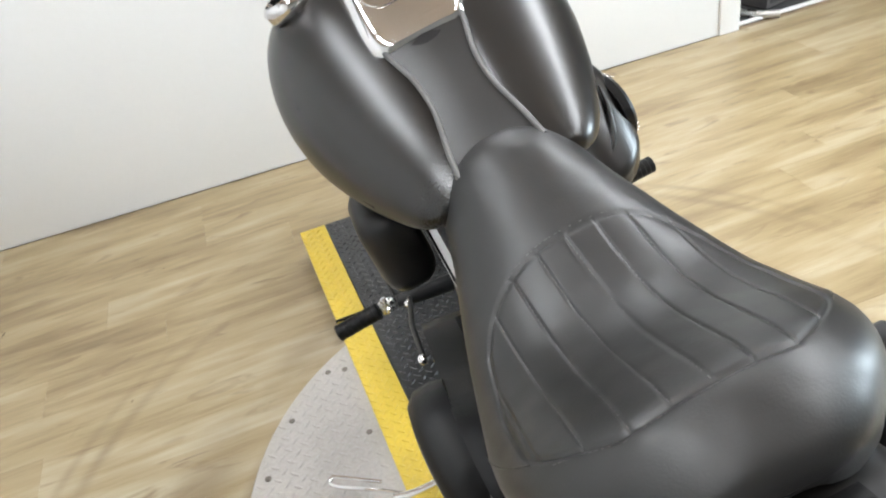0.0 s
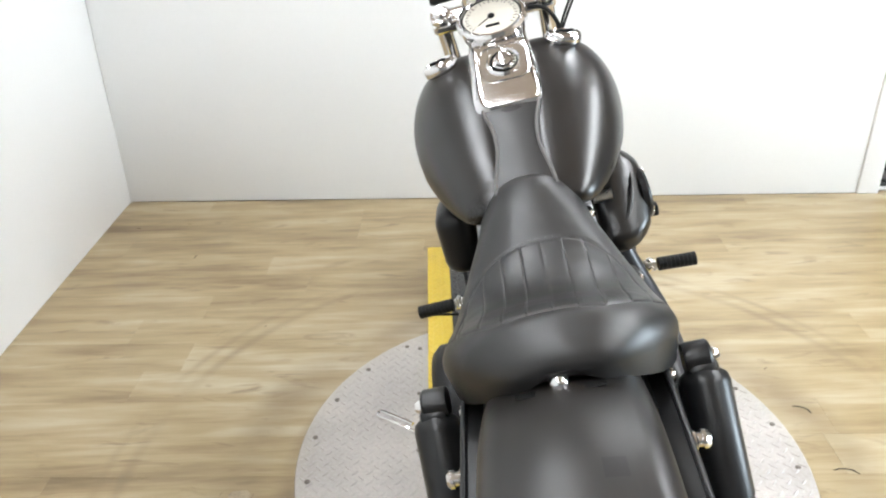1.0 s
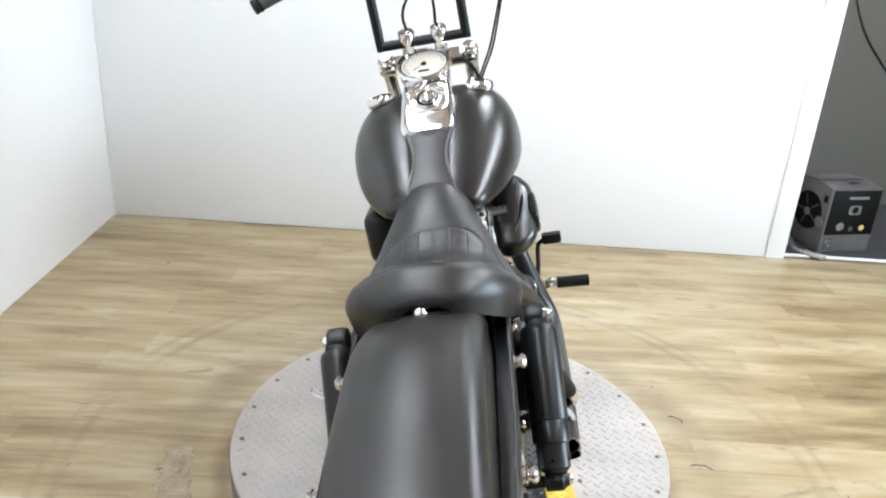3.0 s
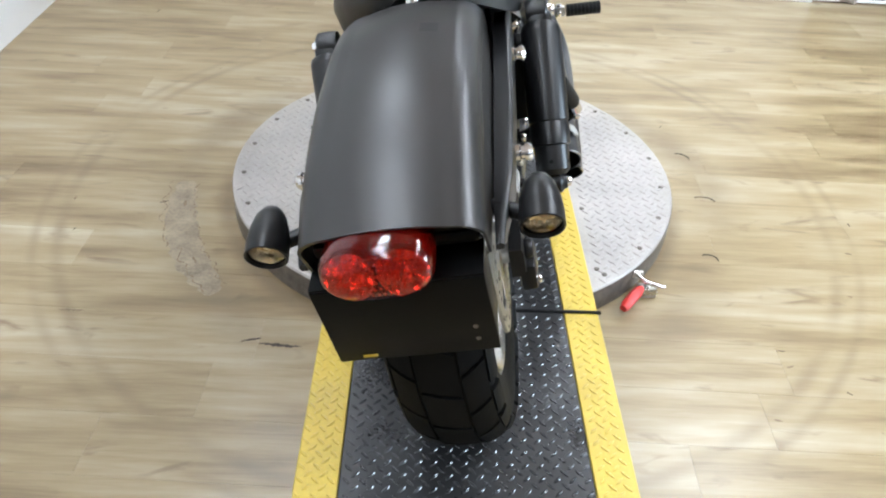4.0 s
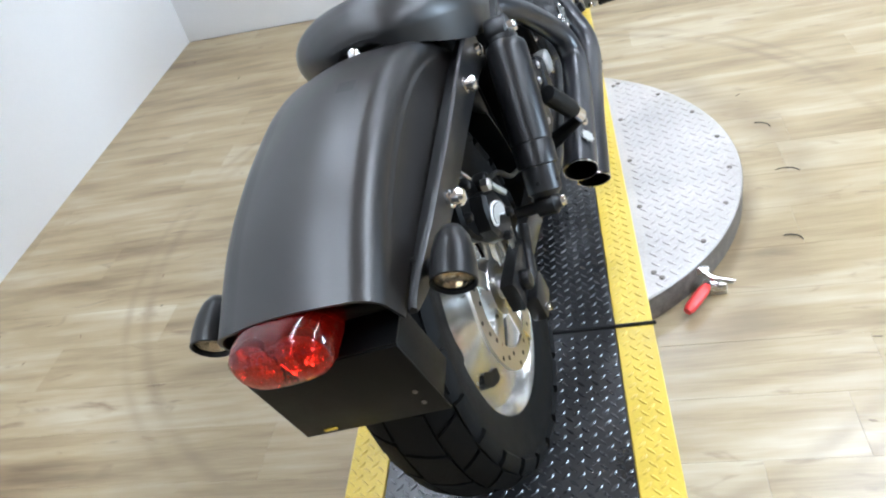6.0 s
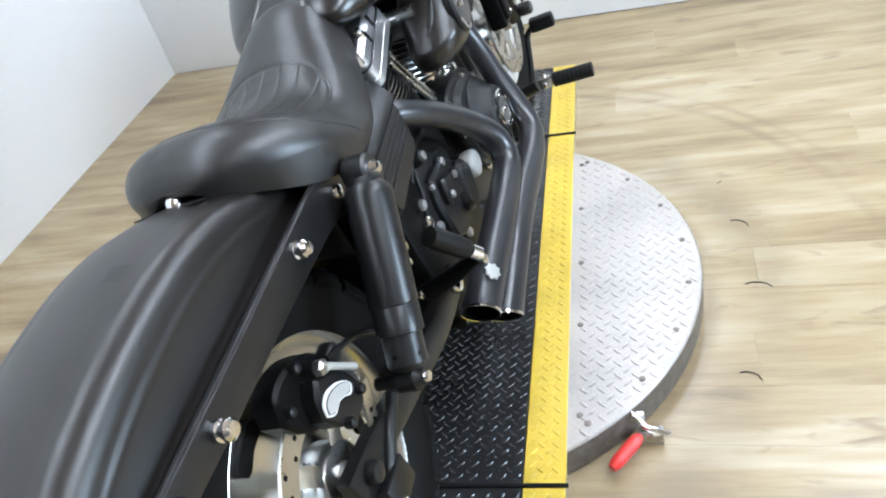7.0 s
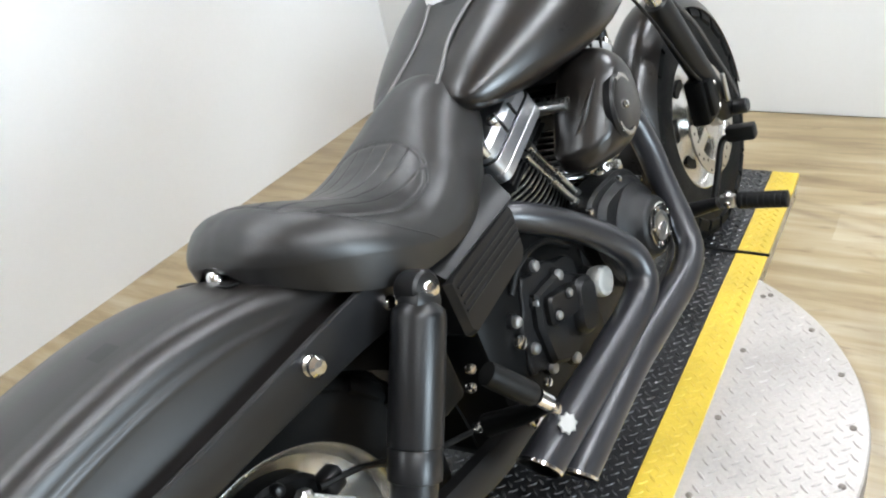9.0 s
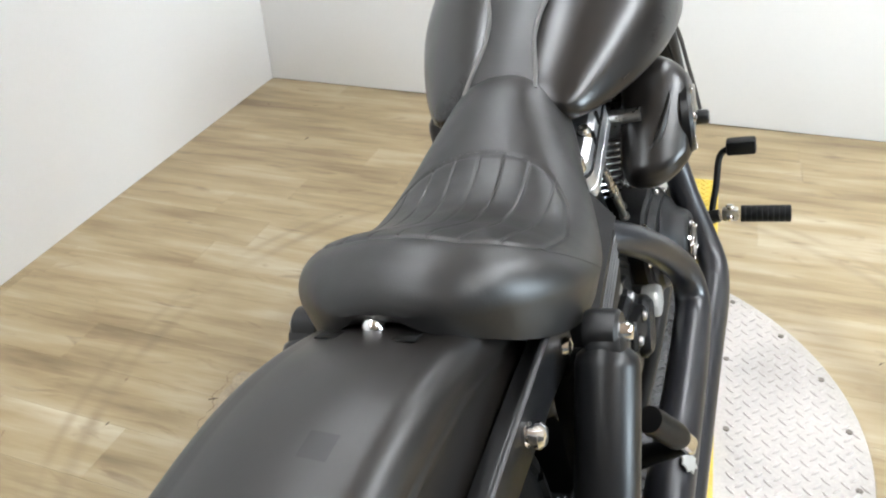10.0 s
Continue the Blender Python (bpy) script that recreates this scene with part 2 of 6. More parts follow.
def plank_material():
    """Pale oak vinyl: streaks along x, a shift for each plank, brown worn patches and the ring that tyres have left."""
    mat = bpy.data.materials.new("oak_vinyl_plank")
    mat.use_nodes = True
    nt = mat.node_tree
    b = nt.nodes["Principled BSDF"]
    N, Lk = nt.nodes.new, nt.links.new
    geo, info = N("ShaderNodeNewGeometry"), N("ShaderNodeObjectInfo")
    off = N("ShaderNodeVectorMath")
    off.operation = "MULTIPLY_ADD"
    comb = N("ShaderNodeCombineXYZ")
    for k in range(3):
        Lk(info.outputs["Random"], comb.inputs[k])
    off.inputs[1].default_value = (37.0, 23.0, 11.0)
    Lk(comb.outputs[0], off.inputs[0])
    Lk(geo.outputs["Position"], off.inputs[2])
    streak = N("ShaderNodeMapping")
    streak.inputs["Scale"].default_value = (1.2, 13.0, 1.0)
    Lk(off.outputs[0], streak.inputs["Vector"])
    n1 = N("ShaderNodeTexNoise")
    n1.inputs["Scale"].default_value, n1.inputs["Detail"].default_value, n1.inputs["Distortion"].default_value = 1.6, 8, 1.4
    Lk(streak.outputs[0], n1.inputs["Vector"])
    fine = N("ShaderNodeMapping")
    fine.inputs["Scale"].default_value = (6.0, 130.0, 1.0)
    Lk(off.outputs[0], fine.inputs["Vector"])
    n2 = N("ShaderNodeTexNoise")
    n2.inputs["Scale"].default_value, n2.inputs["Detail"].default_value = 2.0, 4
    Lk(fine.outputs[0], n2.inputs["Vector"])
    ramp = N("ShaderNodeValToRGB")
    e = ramp.color_ramp.elements
    e[0].position, e[0].color = 0.15, (0.135, 0.089, 0.043, 1)
    e[1].position, e[1].color = 0.83, (0.455, 0.393, 0.286, 1)
    mid = ramp.color_ramp.elements.new(0.47)
    mid.color = (0.302, 0.230, 0.127, 1)
    add = N("ShaderNodeMath")
    add.operation = "MULTIPLY_ADD"
    add.inputs[1].default_value = 0.16
    Lk(n2.outputs["Fac"], add.inputs[0])
    sh = N("ShaderNodeMath")
    sh.operation = "MULTIPLY_ADD"
    sh.inputs[1].default_value, sh.inputs[2].default_value = 0.16, -0.185
    Lk(info.outputs["Random"], sh.inputs[0])
    su = N("ShaderNodeMath")
    soften = N("ShaderNodeMath")
    soften.operation = "MULTIPLY_ADD"
    soften.inputs[1].default_value, soften.inputs[2].default_value = 0.42, 0.29
    Lk(n1.outputs["Fac"], soften.inputs[0])
    Lk(soften.outputs[0], su.inputs[0])
    Lk(sh.outputs[0], su.inputs[1])
    Lk(su.outputs[0], add.inputs[2])
    blot = N("ShaderNodeTexNoise")
    blot.inputs["Scale"].default_value, blot.inputs["Detail"].default_value = 4.2, 9
    squash = N("ShaderNodeMapping")
    squash.inputs["Scale"].default_value = (0.5, 3.0, 1.0)
    Lk(geo.outputs["Position"], squash.inputs["Vector"])
    Lk(squash.outputs[0], blot.inputs["Vector"])
    bl = N("ShaderNodeMath")
    bl.operation = "MULTIPLY_ADD"
    bl.inputs[1].default_value = 0.84
    Lk(blot.outputs["Fac"], bl.inputs[0])
    Lk(add.outputs[0], bl.inputs[2])
    # broad drifts of tone over several planks
    drift = N("ShaderNodeTexNoise")
    drift.inputs["Scale"].default_value, drift.inputs["Detail"].default_value = 1.5, 3
    wide = N("ShaderNodeMapping")
    wide.inputs["Scale"].default_value = (0.45, 1.7, 1.0)
    wide.inputs["Location"].default_value = (3.1, 0.4, 0.0)
    Lk(geo.outputs["Position"], wide.inputs["Vector"])
    Lk(wide.outputs[0], drift.inputs["Vector"])
    dr = N("ShaderNodeMath")
    dr.operation = "MULTIPLY_ADD"
    dr.inputs[1].default_value = 0.62
    Lk(drift.outputs["Fac"], dr.inputs[0])
    Lk(bl.outputs[0], dr.inputs[2])
    b2 = N("ShaderNodeMath")
    b2.operation = "SUBTRACT"
    b2.inputs[1].default_value = 0.735
    Lk(dr.outputs[0], b2.inputs[0])
    Lk(b2.outputs[0], ramp.inputs[0])
    # small dark knots and cracks in the printed grain
    kn = N("ShaderNodeTexNoise")
    kn.inputs["Scale"].default_value, kn.inputs["Detail"].default_value, kn.inputs["Distortion"].default_value = 7.0, 9, 0.8
    ks = N("ShaderNodeMapping")
    ks.inputs["Scale"].default_value = (0.8, 2.6, 1.0)
    Lk(off.outputs[0], ks.inputs["Vector"])
    Lk(ks.outputs[0], kn.inputs["Vector"])
    knot = N("ShaderNodeMapRange")
    knot.inputs["From Min"].default_value, knot.inputs["From Max"].default_value = 0.60, 0.74
    knot.inputs["To Max"].default_value = 0.72
    Lk(kn.outputs["Fac"], knot.inputs[0])
    knots = N("ShaderNodeMix")
    knots.data_type = "RGBA"
    knots.inputs["B"].default_value = (0.15, 0.10, 0.055, 1)
    Lk(knot.outputs[0], knots.inputs["Factor"])
    Lk(ramp.outputs[0], knots.inputs["A"])
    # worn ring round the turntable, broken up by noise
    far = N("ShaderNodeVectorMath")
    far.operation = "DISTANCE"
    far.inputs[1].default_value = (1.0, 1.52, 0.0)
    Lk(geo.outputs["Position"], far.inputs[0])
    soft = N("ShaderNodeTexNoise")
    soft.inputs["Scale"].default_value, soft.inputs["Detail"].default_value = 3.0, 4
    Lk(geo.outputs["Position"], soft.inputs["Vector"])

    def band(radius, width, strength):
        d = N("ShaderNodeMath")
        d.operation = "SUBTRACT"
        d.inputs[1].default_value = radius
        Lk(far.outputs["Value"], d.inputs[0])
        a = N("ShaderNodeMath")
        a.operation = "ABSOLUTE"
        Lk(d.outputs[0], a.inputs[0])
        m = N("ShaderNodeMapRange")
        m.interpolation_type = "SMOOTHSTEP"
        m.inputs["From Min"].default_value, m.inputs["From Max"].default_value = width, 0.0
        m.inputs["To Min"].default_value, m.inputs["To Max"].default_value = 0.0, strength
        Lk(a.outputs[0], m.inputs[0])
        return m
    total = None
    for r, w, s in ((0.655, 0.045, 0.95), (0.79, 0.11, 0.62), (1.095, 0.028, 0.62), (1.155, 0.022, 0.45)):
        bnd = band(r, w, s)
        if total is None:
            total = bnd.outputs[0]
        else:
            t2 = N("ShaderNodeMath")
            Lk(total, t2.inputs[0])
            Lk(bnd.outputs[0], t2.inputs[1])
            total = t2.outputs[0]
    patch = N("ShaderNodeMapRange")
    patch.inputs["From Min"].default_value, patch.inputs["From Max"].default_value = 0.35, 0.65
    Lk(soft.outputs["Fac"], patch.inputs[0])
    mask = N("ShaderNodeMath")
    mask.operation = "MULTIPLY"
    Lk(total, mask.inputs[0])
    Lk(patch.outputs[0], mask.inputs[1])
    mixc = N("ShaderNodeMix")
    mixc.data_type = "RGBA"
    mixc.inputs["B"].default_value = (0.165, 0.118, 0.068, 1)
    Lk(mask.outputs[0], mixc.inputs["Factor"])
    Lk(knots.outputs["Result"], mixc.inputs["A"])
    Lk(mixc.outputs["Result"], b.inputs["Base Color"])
    rr = N("ShaderNodeMapRange")
    rr.inputs["To Min"].default_value, rr.inputs["To Max"].default_value = 0.24, 0.42
    Lk(n1.outputs["Fac"], rr.inputs[0])
    Lk(rr.outputs[0], b.inputs["Roughness"])
    bu = N("ShaderNodeBump")
    bu.inputs["Strength"].default_value, bu.inputs["Distance"].default_value = 0.15, 0.0006
    Lk(n2.outputs["Fac"], bu.inputs["Height"])
    Lk(bu.outputs[0], b.inputs["Normal"])
    return mat


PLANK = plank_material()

# ---- the room ----
WEST, EAST, SOUTH, NORTH = -0.70, 5.6, -4.2, 4.3
SKEW = radians(-2.0)                # the half wall runs slightly out of square
HALF = (-0.70, 3.355)               # its inner corner


def slab(name, c, s, mat, bevel=0.0, kind="structure", label="", category="", parent=None):
    bm = bmesh.new()
    box(bm, c, s, bevel)
    ob = part(name, bm, mat, parent)
    if kind:
        tagged(ob, label, category, "", kind)
    return ob


slab("wall_west", (WEST - 0.06, (SOUTH + NORTH) / 2, CEIL / 2), (0.12, NORTH - SOUTH + 0.24, CEIL + 0.1), WALL_WHITE, 0, "structure", "plain white painted side wall of the booth", "wall")
# east wall with a wide window to the daylight
WY0, WY1, WZ0, WZ1 = -1.6, 2.6, 0.75, 2.25
bm = bmesh.new()
box(bm, (EAST + 0.06, (SOUTH + WY0) / 2 - 0.06, CEIL / 2), (0.12, WY0 - SOUTH + 0.12, CEIL + 0.1))
box(bm, (EAST + 0.06, (NORTH + WY1) / 2 + 0.06, CEIL / 2), (0.12, NORTH - WY1 + 0.12, CEIL + 0.1))
box(bm, (EAST + 0.06, (WY0 + WY1) / 2, (WZ0 - 0.05) / 2), (0.12, WY1 - WY0, WZ0 + 0.05))
box(bm, (EAST + 0.06, (WY0 + WY1) / 2, (WZ1 + CEIL + 0.05) / 2), (0.12, WY1 - WY0, CEIL + 0.05 - WZ1))
tagged(part("wall_east", bm, UNSEEN_GREY), "unseen grey painted wall with a wide window", "wall", "", "structure")
window = tagged(holder("window_1", T(EAST + 0.06, (WY0 + WY1) / 2, WZ0)), "wide white framed window to the daylight", "window", "", "structure")
for y in (0.0, 0.25, 0.5, 0.75, 1.0):
    bm = bmesh.new()
    box(bm, (0, (y - 0.5) * (WY1 - WY0 - 0.06), (WZ1 - WZ0) / 2), (0.06, 0.05, WZ1 - WZ0 - 0.01), 0.004)
    part("mullion", bm, CAP_WHITE, window)
for z in (0.03, WZ1 - WZ0 - 0.03):
    bm = bmesh.new()
    box(bm, (0.004, 0, z), (0.05, WY1 - WY0 - 0.02, 0.05), 0.004)
    part("window_frame", bm, CAP_WHITE, window)
day = bpy.data.lights.new("window_daylight", "AREA")
day.shape, day.size, day.size_y = "RECTANGLE", WY1 - WY0 - 0.1, WZ1 - WZ0 - 0.1
day.energy, day.color = DAYLIGHT, (0.74, 0.89, 1.0)
day_ob = new("window_daylight", day)
day_ob.matrix_world = T(EAST + 0.02, (WY0 + WY1) / 2, (WZ0 + WZ1) / 2) @ Matrix.Rotation(radians(90), 4, "Y")
slab("wall_south", ((WEST + EAST) / 2, SOUTH - 0.06, CEIL / 2), (EAST - WEST - 0.004, 0.12, CEIL + 0.1), UNSEEN_GREY, 0, "structure", "unseen grey painted wall", "wall")
slab("wall_north", ((WEST + EAST) / 2, NORTH + 0.06, CEIL / 2), (EAST - WEST - 0.004, 0.12, CEIL + 0.1), GREY_WALL, 0, "structure", "dull grey beige painted wall behind the counter", "wall")
slab("ceiling", ((WEST + EAST) / 2, (SOUTH + NORTH) / 2, CEIL + 0.12), (EAST - WEST, NORTH - SOUTH, 0.1), CEILING, 0, "structure", "pale tan tiled ceiling", "ceiling")

HW = Matrix.Translation((HALF[0], HALF[1], 0)) @ Matrix.Rotation(SKEW, 4, "Z")
bm = bmesh.new()
box(bm, (1.735, 0.09, 0.65), (3.47, 0.18, 1.30), 0.006, HW)
half_wall = tagged(part("wall_half", bm, WALL_WHITE), "white painted half-height counter wall", "wall", "", "structure")
bm = bmesh.new()
box(bm, (1.735, 0.14, 1.345), (3.49, 0.38, 0.085), 0.006, HW)
tagged(part("counter_cap", bm, CAP_WHITE), "white painted counter top board with square edges", "counter", "", "structure")

bm = bmesh.new()
box(bm, (3.422, -0.004, 0.651), (0.096, 0.012, 1.298), 0.003, HW)
tagged(part("trim_corner", bm, CAP_WHITE), "flat white corner board at the counter's end", "trim", "", "structure")

# floor: a slab, then planks laid on it
floor = slab("floor", ((WEST + EAST) / 2, (SOUTH + NORTH) / 2, -0.06), (EAST - WEST, NORTH - SOUTH, 0.1), STAIN, 0, "structure", "pale oak vinyl plank floor with tyre scuffs", "floor")
bm = bmesh.new()
box(bm, (4.86, 0.56, -0.003), (2.76, 1.0, 0.014), 0.0, HW)
tagged(part("back_floor", bm, DARK_FLOOR), "dark carpet floor beyond the counter", "floor", "", "structure")
bm = bmesh.new()
box(bm, (4.88, 0.045, 0.004), (2.80, 0.022, 0.012), 0.003, HW)
tagged(part("threshold_strip", bm, CAP_WHITE), "thin white threshold strip on the floor", "trim", "", "structure")

# ceiling lights
def ceiling_light(x, y, w=1.2, d=0.6):
    h = tagged(holder("ceiling_light", T(x, y, CEIL)), "unseen white framed rectangular ceiling light panel, lit", "ceiling light", "ceiling lights")
    bm = bmesh.new()
    for cx, cy, sx, sy in ((0, d / 2 + 0.015, w + 0.06, 0.03), (0, -d / 2 - 0.015, w + 0.06, 0.03), (w / 2 + 0.015, 0, 0.03, d), (-w / 2 - 0.015, 0, 0.03, d)):
        box(bm, (cx, cy, 0.03), (sx, sy, 0.07), 0.003)
    part("frame", bm, CAP_WHITE, h)
    bm = bmesh.new()
    box(bm, (0, 0, 0.04), (w, d, 0.03), 0)
    part("diffuser", bm, LAMP, h)


# All out of view; the x = 0.1 row is added as left-hand fill.
for x, y, w, d in ((2.62, 2.3, 0.42, 1.2), (2.62, 1.0, 0.42, 1.2), (2.62, -0.3, 0.25, 1.2), (1.6, 3.6, 0.3, 1.2), (0.1, 2.2, 0.2, 1.2), (0.1, 0.6, 0.2, 1.2), (0.1, -1.0, 0.2, 1.2)):
    ceiling_light(x, y, w, d)

# ---- the turntable ----
DX, DY, DR, DZ = 1.004, 1.52, 0.636, 0.074
PX0, PX1, PZ, STRIP = 0.70, 1.332, 0.080, 0.080
PY = (0.246, 0.405, 0.892, 2.168, 2.655)   # ramp foot, bend, rear joint, front joint, front end


def deck_z(y):
    return interp(y, (PY[0], PY[1]), (0.008, PZ))


def lug(bm, x, y, z, a, length=0.0235, width=0.0064, h=0.0021):
    ca, sa = math.cos(a), math.sin(a)
    base = [(-0.5, 0), (-0.22, -0.5), (0.22, -0.5), (0.5, 0), (0.22, 0.5), (-0.22, 0.5)]
    lo = [bm.verts.new((x + u * length * ca - w * width * sa, y + u * length * sa + w * width * ca, z)) for u, w in base]
    hi = [bm.verts.new((x + u * 0.6 * length * ca - w * 0.45 * width * sa, y + u * 0.6 * length * sa + w * 0.45 * width * ca, z + h)) for u, w in base]
    for k in range(6):
        j = (k + 1) % 6
        bm.faces.new((lo[k], lo[j], hi[j], hi[k]))
    bm.faces.new(hi)


def lugs(inside, z, x0, x1, y0, y1, pitch=0.0203, size=1.0):
    """Treadplate: a square lattice turned by 45 degrees, its lugs lying along one axis and the other in turn."""
    bm = bmesh.new()
    cx, cy = (x0 + x1) / 2, (y0 + y1) / 2
    n = int(math.hypot(x1 - x0, y1 - y0) / pitch / 2) + 1
    q = math.sqrt(0.5) * pitch
    for i in range(-n, n):
        for j in range(-n, n):
            x, y = cx + q * (i - j), cy + q * (i + j)
            if x0 < x < x1 and y0 + 0.006 < y < y1 - 0.006 and inside(x, y):
                lug(bm, x, y, z(x, y), radians(45 if (i + j) % 2 else -45), 0.0235 * size, 0.0064 * size)
    return bm


turntable = tagged(holder("turntable", T(0, 0, 0)), "round aluminium tread plate turntable low on the floor", "turntable")
bm = bmesh.new()
lathe(bm, [(DR - 0.03, 0.004), (DR, 0.006), (DR, DZ - 0.003), (DR - 0.003, DZ), (0.05, DZ)], T(DX, DY, 0), 96)
part("disc", bm, PLATE, turntable, "round tread plate disc with a grimy rim")
bm = bmesh.new()
ring_body(bm, [(DR + 0.0015, 0.002), (DR + 0.0015, DZ - 0.006), (DR - 0.004, DZ - 0.006), (DR - 0.004, 0.002)], T(DX, DY, 0), 96)
part("rim_band", bm, GRIME, turntable, "grimy dark rim band")
tread = part("tread", lugs(lambda x, y: math.hypot(x - DX, y - DY) < DR - 0.015 and not PX0 - 0.015 < x < PX1 + 0.015, lambda x, y: DZ, DX - 0.66, DX + 0.66, DY - 0.66, DY + 0.66, 0.0255, 1.15), PLATE, turntable)
tread["kind"] = "stuff"
for k in range(24):
    a = 2 * math.pi * (k + 0.5) / 24
    x, y = DX + (DR - 0.03) * math.cos(a), DY + (DR - 0.03) * math.sin(a)
    if not PX0 - 0.02 < x < PX1 + 0.02:
        bm = bmesh.new()
        lathe(bm, [(0.007, 0), (0.007, 0.002), (0.004, 0.003), (0.0, 0.003)], T(x, y, DZ), 10)
        part("screw", bm, GRIME, turntable)
for x in (PX1 + 0.025, PX0 - 0.025):
    for y in (DY - 0.46, DY - 0.2, DY + 0.02, DY + 0.25, DY + 0.47):
        bm = bmesh.new()
        lathe(bm, [(0.007, 0), (0.007, 0.002), (0.004, 0.003), (0.0, 0.003)], T(x, y, DZ), 10)
        part("screw", bm, GRIME, turntable)

platform = tagged(holder("wheel_platform", T(0, 0, 0)), "black tread plate wheel track with yellow edges and ramp", "platform")


def deck_strip(bm, x0, x1, ys, low=0.012):
    rings = []
    for y in ys:
        z = deck_z(y)
        rings.append([(x0, y, max(0.0, z - low)), (x1, y, max(0.0, z - low)), (x1, y, z - 0.002), (x1 - 0.002, y, z), (x0 + 0.002, y, z), (x0, y, z - 0.002)])
    bridge(bm, rings)


GAP = 0.004
SECTIONS = ((PY[0], PY[1], PY[2] - GAP), (PY[2] + GAP, PY[3] - GAP), (PY[3] + GAP, PY[4]))
for ys in SECTIONS:
    bm = bmesh.new()
    deck_strip(bm, PX0 + STRIP + 0.001, PX1 - STRIP - 0.001, ys)
    part("deck_plate", bm, DECK, platform, "black painted tread plate")
    for x0, x1 in ((PX0, PX0 + STRIP), (PX1 - STRIP, PX1)):
        bm = bmesh.new()
        deck_strip(bm, x0, x1, ys)
        part("edge_strip", bm, YELLOW, platform, "yellow painted tread plate edge")
    bm = lugs(lambda x, y: PX0 + STRIP + 0.009 < x < PX1 - STRIP - 0.009, lambda x, y: deck_z(y), PX0 - 0.002, PX1 + 0.02, ys[0] + 0.004, ys[-1] - 0.004)
    part("deck_tread", bm, DECK_WORN_GLINT, platform)["kind"] = "stuff"
    bm = lugs(lambda x, y: PX0 + 0.009 < x < PX0 + STRIP - 0.009 or PX1 - STRIP + 0.009 < x < PX1 - 0.009, lambda x, y: deck_z(y), PX0 - 0.002, PX1 + 0.02, ys[0] + 0.004, ys[-1] - 0.004)
    part("strip_tread", bm, YELLOW, platform)["kind"] = "stuff"
for y0, y1 in ((PY[1], PY[2] - GAP), (PY[2] + GAP, PY[3] - GAP), (PY[3] + GAP, PY[4])):
    for x in (PX0 + 0.012, PX1 - 0.012):
        bm = bmesh.new()
        box(bm, (x, (y0 + y1) / 2, 0.034), (0.012, y1 - y0, 0.066), 0.001)
        part("side_rail", bm, STEEL, platform)
for y in (PY[2], PY[3]):
    bm = bmesh.new()
    sweep(bm, [(PX0 - 0.002, y, PZ + 0.002), (PX1 + 0.006, y, PZ + 0.002)], 0.0045, 10)
    part("hinge_rod", bm, RUBBER, platform, "black hinge rod")

# toggle clamp on the floor by the disc
clamp = tagged(holder("toggle_clamp", T(0, 0, 0)), "small steel toggle clamp with red handle grip", "clamp")
bm = bmesh.new()
box(bm, (1.492, 1.052, 0.016), (0.05, 0.028, 0.03), 0.004, None)
box(bm, (1.458, 1.075, 0.05), (0.05, 0.012, 0.02), 0.003, None)
part("body", bm, STEEL, clamp)
bm = bmesh.new()
sweep(bm, [(1.45, 1.085, 0.062), (1.485, 1.05, 0.045), (1.53, 1.035, 0.04)], 0.006, 10)
part("arm", bm, CHROME, clamp)
bm = bmesh.new()
sweep(bm, spline([(1.472, 1.035, 0.038), (1.447, 1.005, 0.034), (1.415, 0.965, 0.03)], 4), [0.008, 0.012, 0.0135, 0.014, 0.014, 0.0135, 0.0135, 0.013, 0.009], 12)
part("grip", bm, RED_GRIP, clamp, "red vinyl grip")

# ---- the motorcycle, leaning on its stand ----
BIKE = pose(1.062, 0.85, 0.0785, 0, -13.3, -3.4)
INV = BIKE.inverted()
bike = tagged(holder("motorcycle", BIKE), "matte black cruiser motorcycle leaning on its side stand on the platform", "motorcycle")
SIDE = Matrix(((0, 0, 1, 0), (1, 0, 0, 0), (0, 1, 0, 0), (0, 0, 0, 1)))      # x,y of an outline become y,z; depth becomes x
RA, FA = (-0.172, 0.335), (1.445, 0.327)     # axles: y, z


def bolt(x, y, z, r=0.009, h=0.008, axis=TO_X, mat=None, parent=None, name="bolt"):
    bm = bmesh.new()
    lathe(bm, [(r * 0.9, -0.004), (r, 0), (r, h * 0.45), (r * 0.8, h * 0.85), (r * 0.35, h), (0, h)], T(x, y, z) @ axis, 14)
    return part(name, bm, mat or CHROME, parent or bike)


def tyre_mesh(R, half, rim, blocks=26):
    bm = bmesh.new()
    prof = []
    for k in range(13):
        a = math.pi * k / 12
        x = -half * math.cos(a)
        prof.append((rim + (R - rim) * math.sin(a) ** 0.52 if 0 < k < 12 else rim, x * (0.72 + 0.28 * math.sin(a) ** 0.7)))
    prof += [(rim - 0.012, half * 0.6), (rim - 0.012, -half * 0.6)]
    ring_body(bm, prof, None, 72)
    return bm


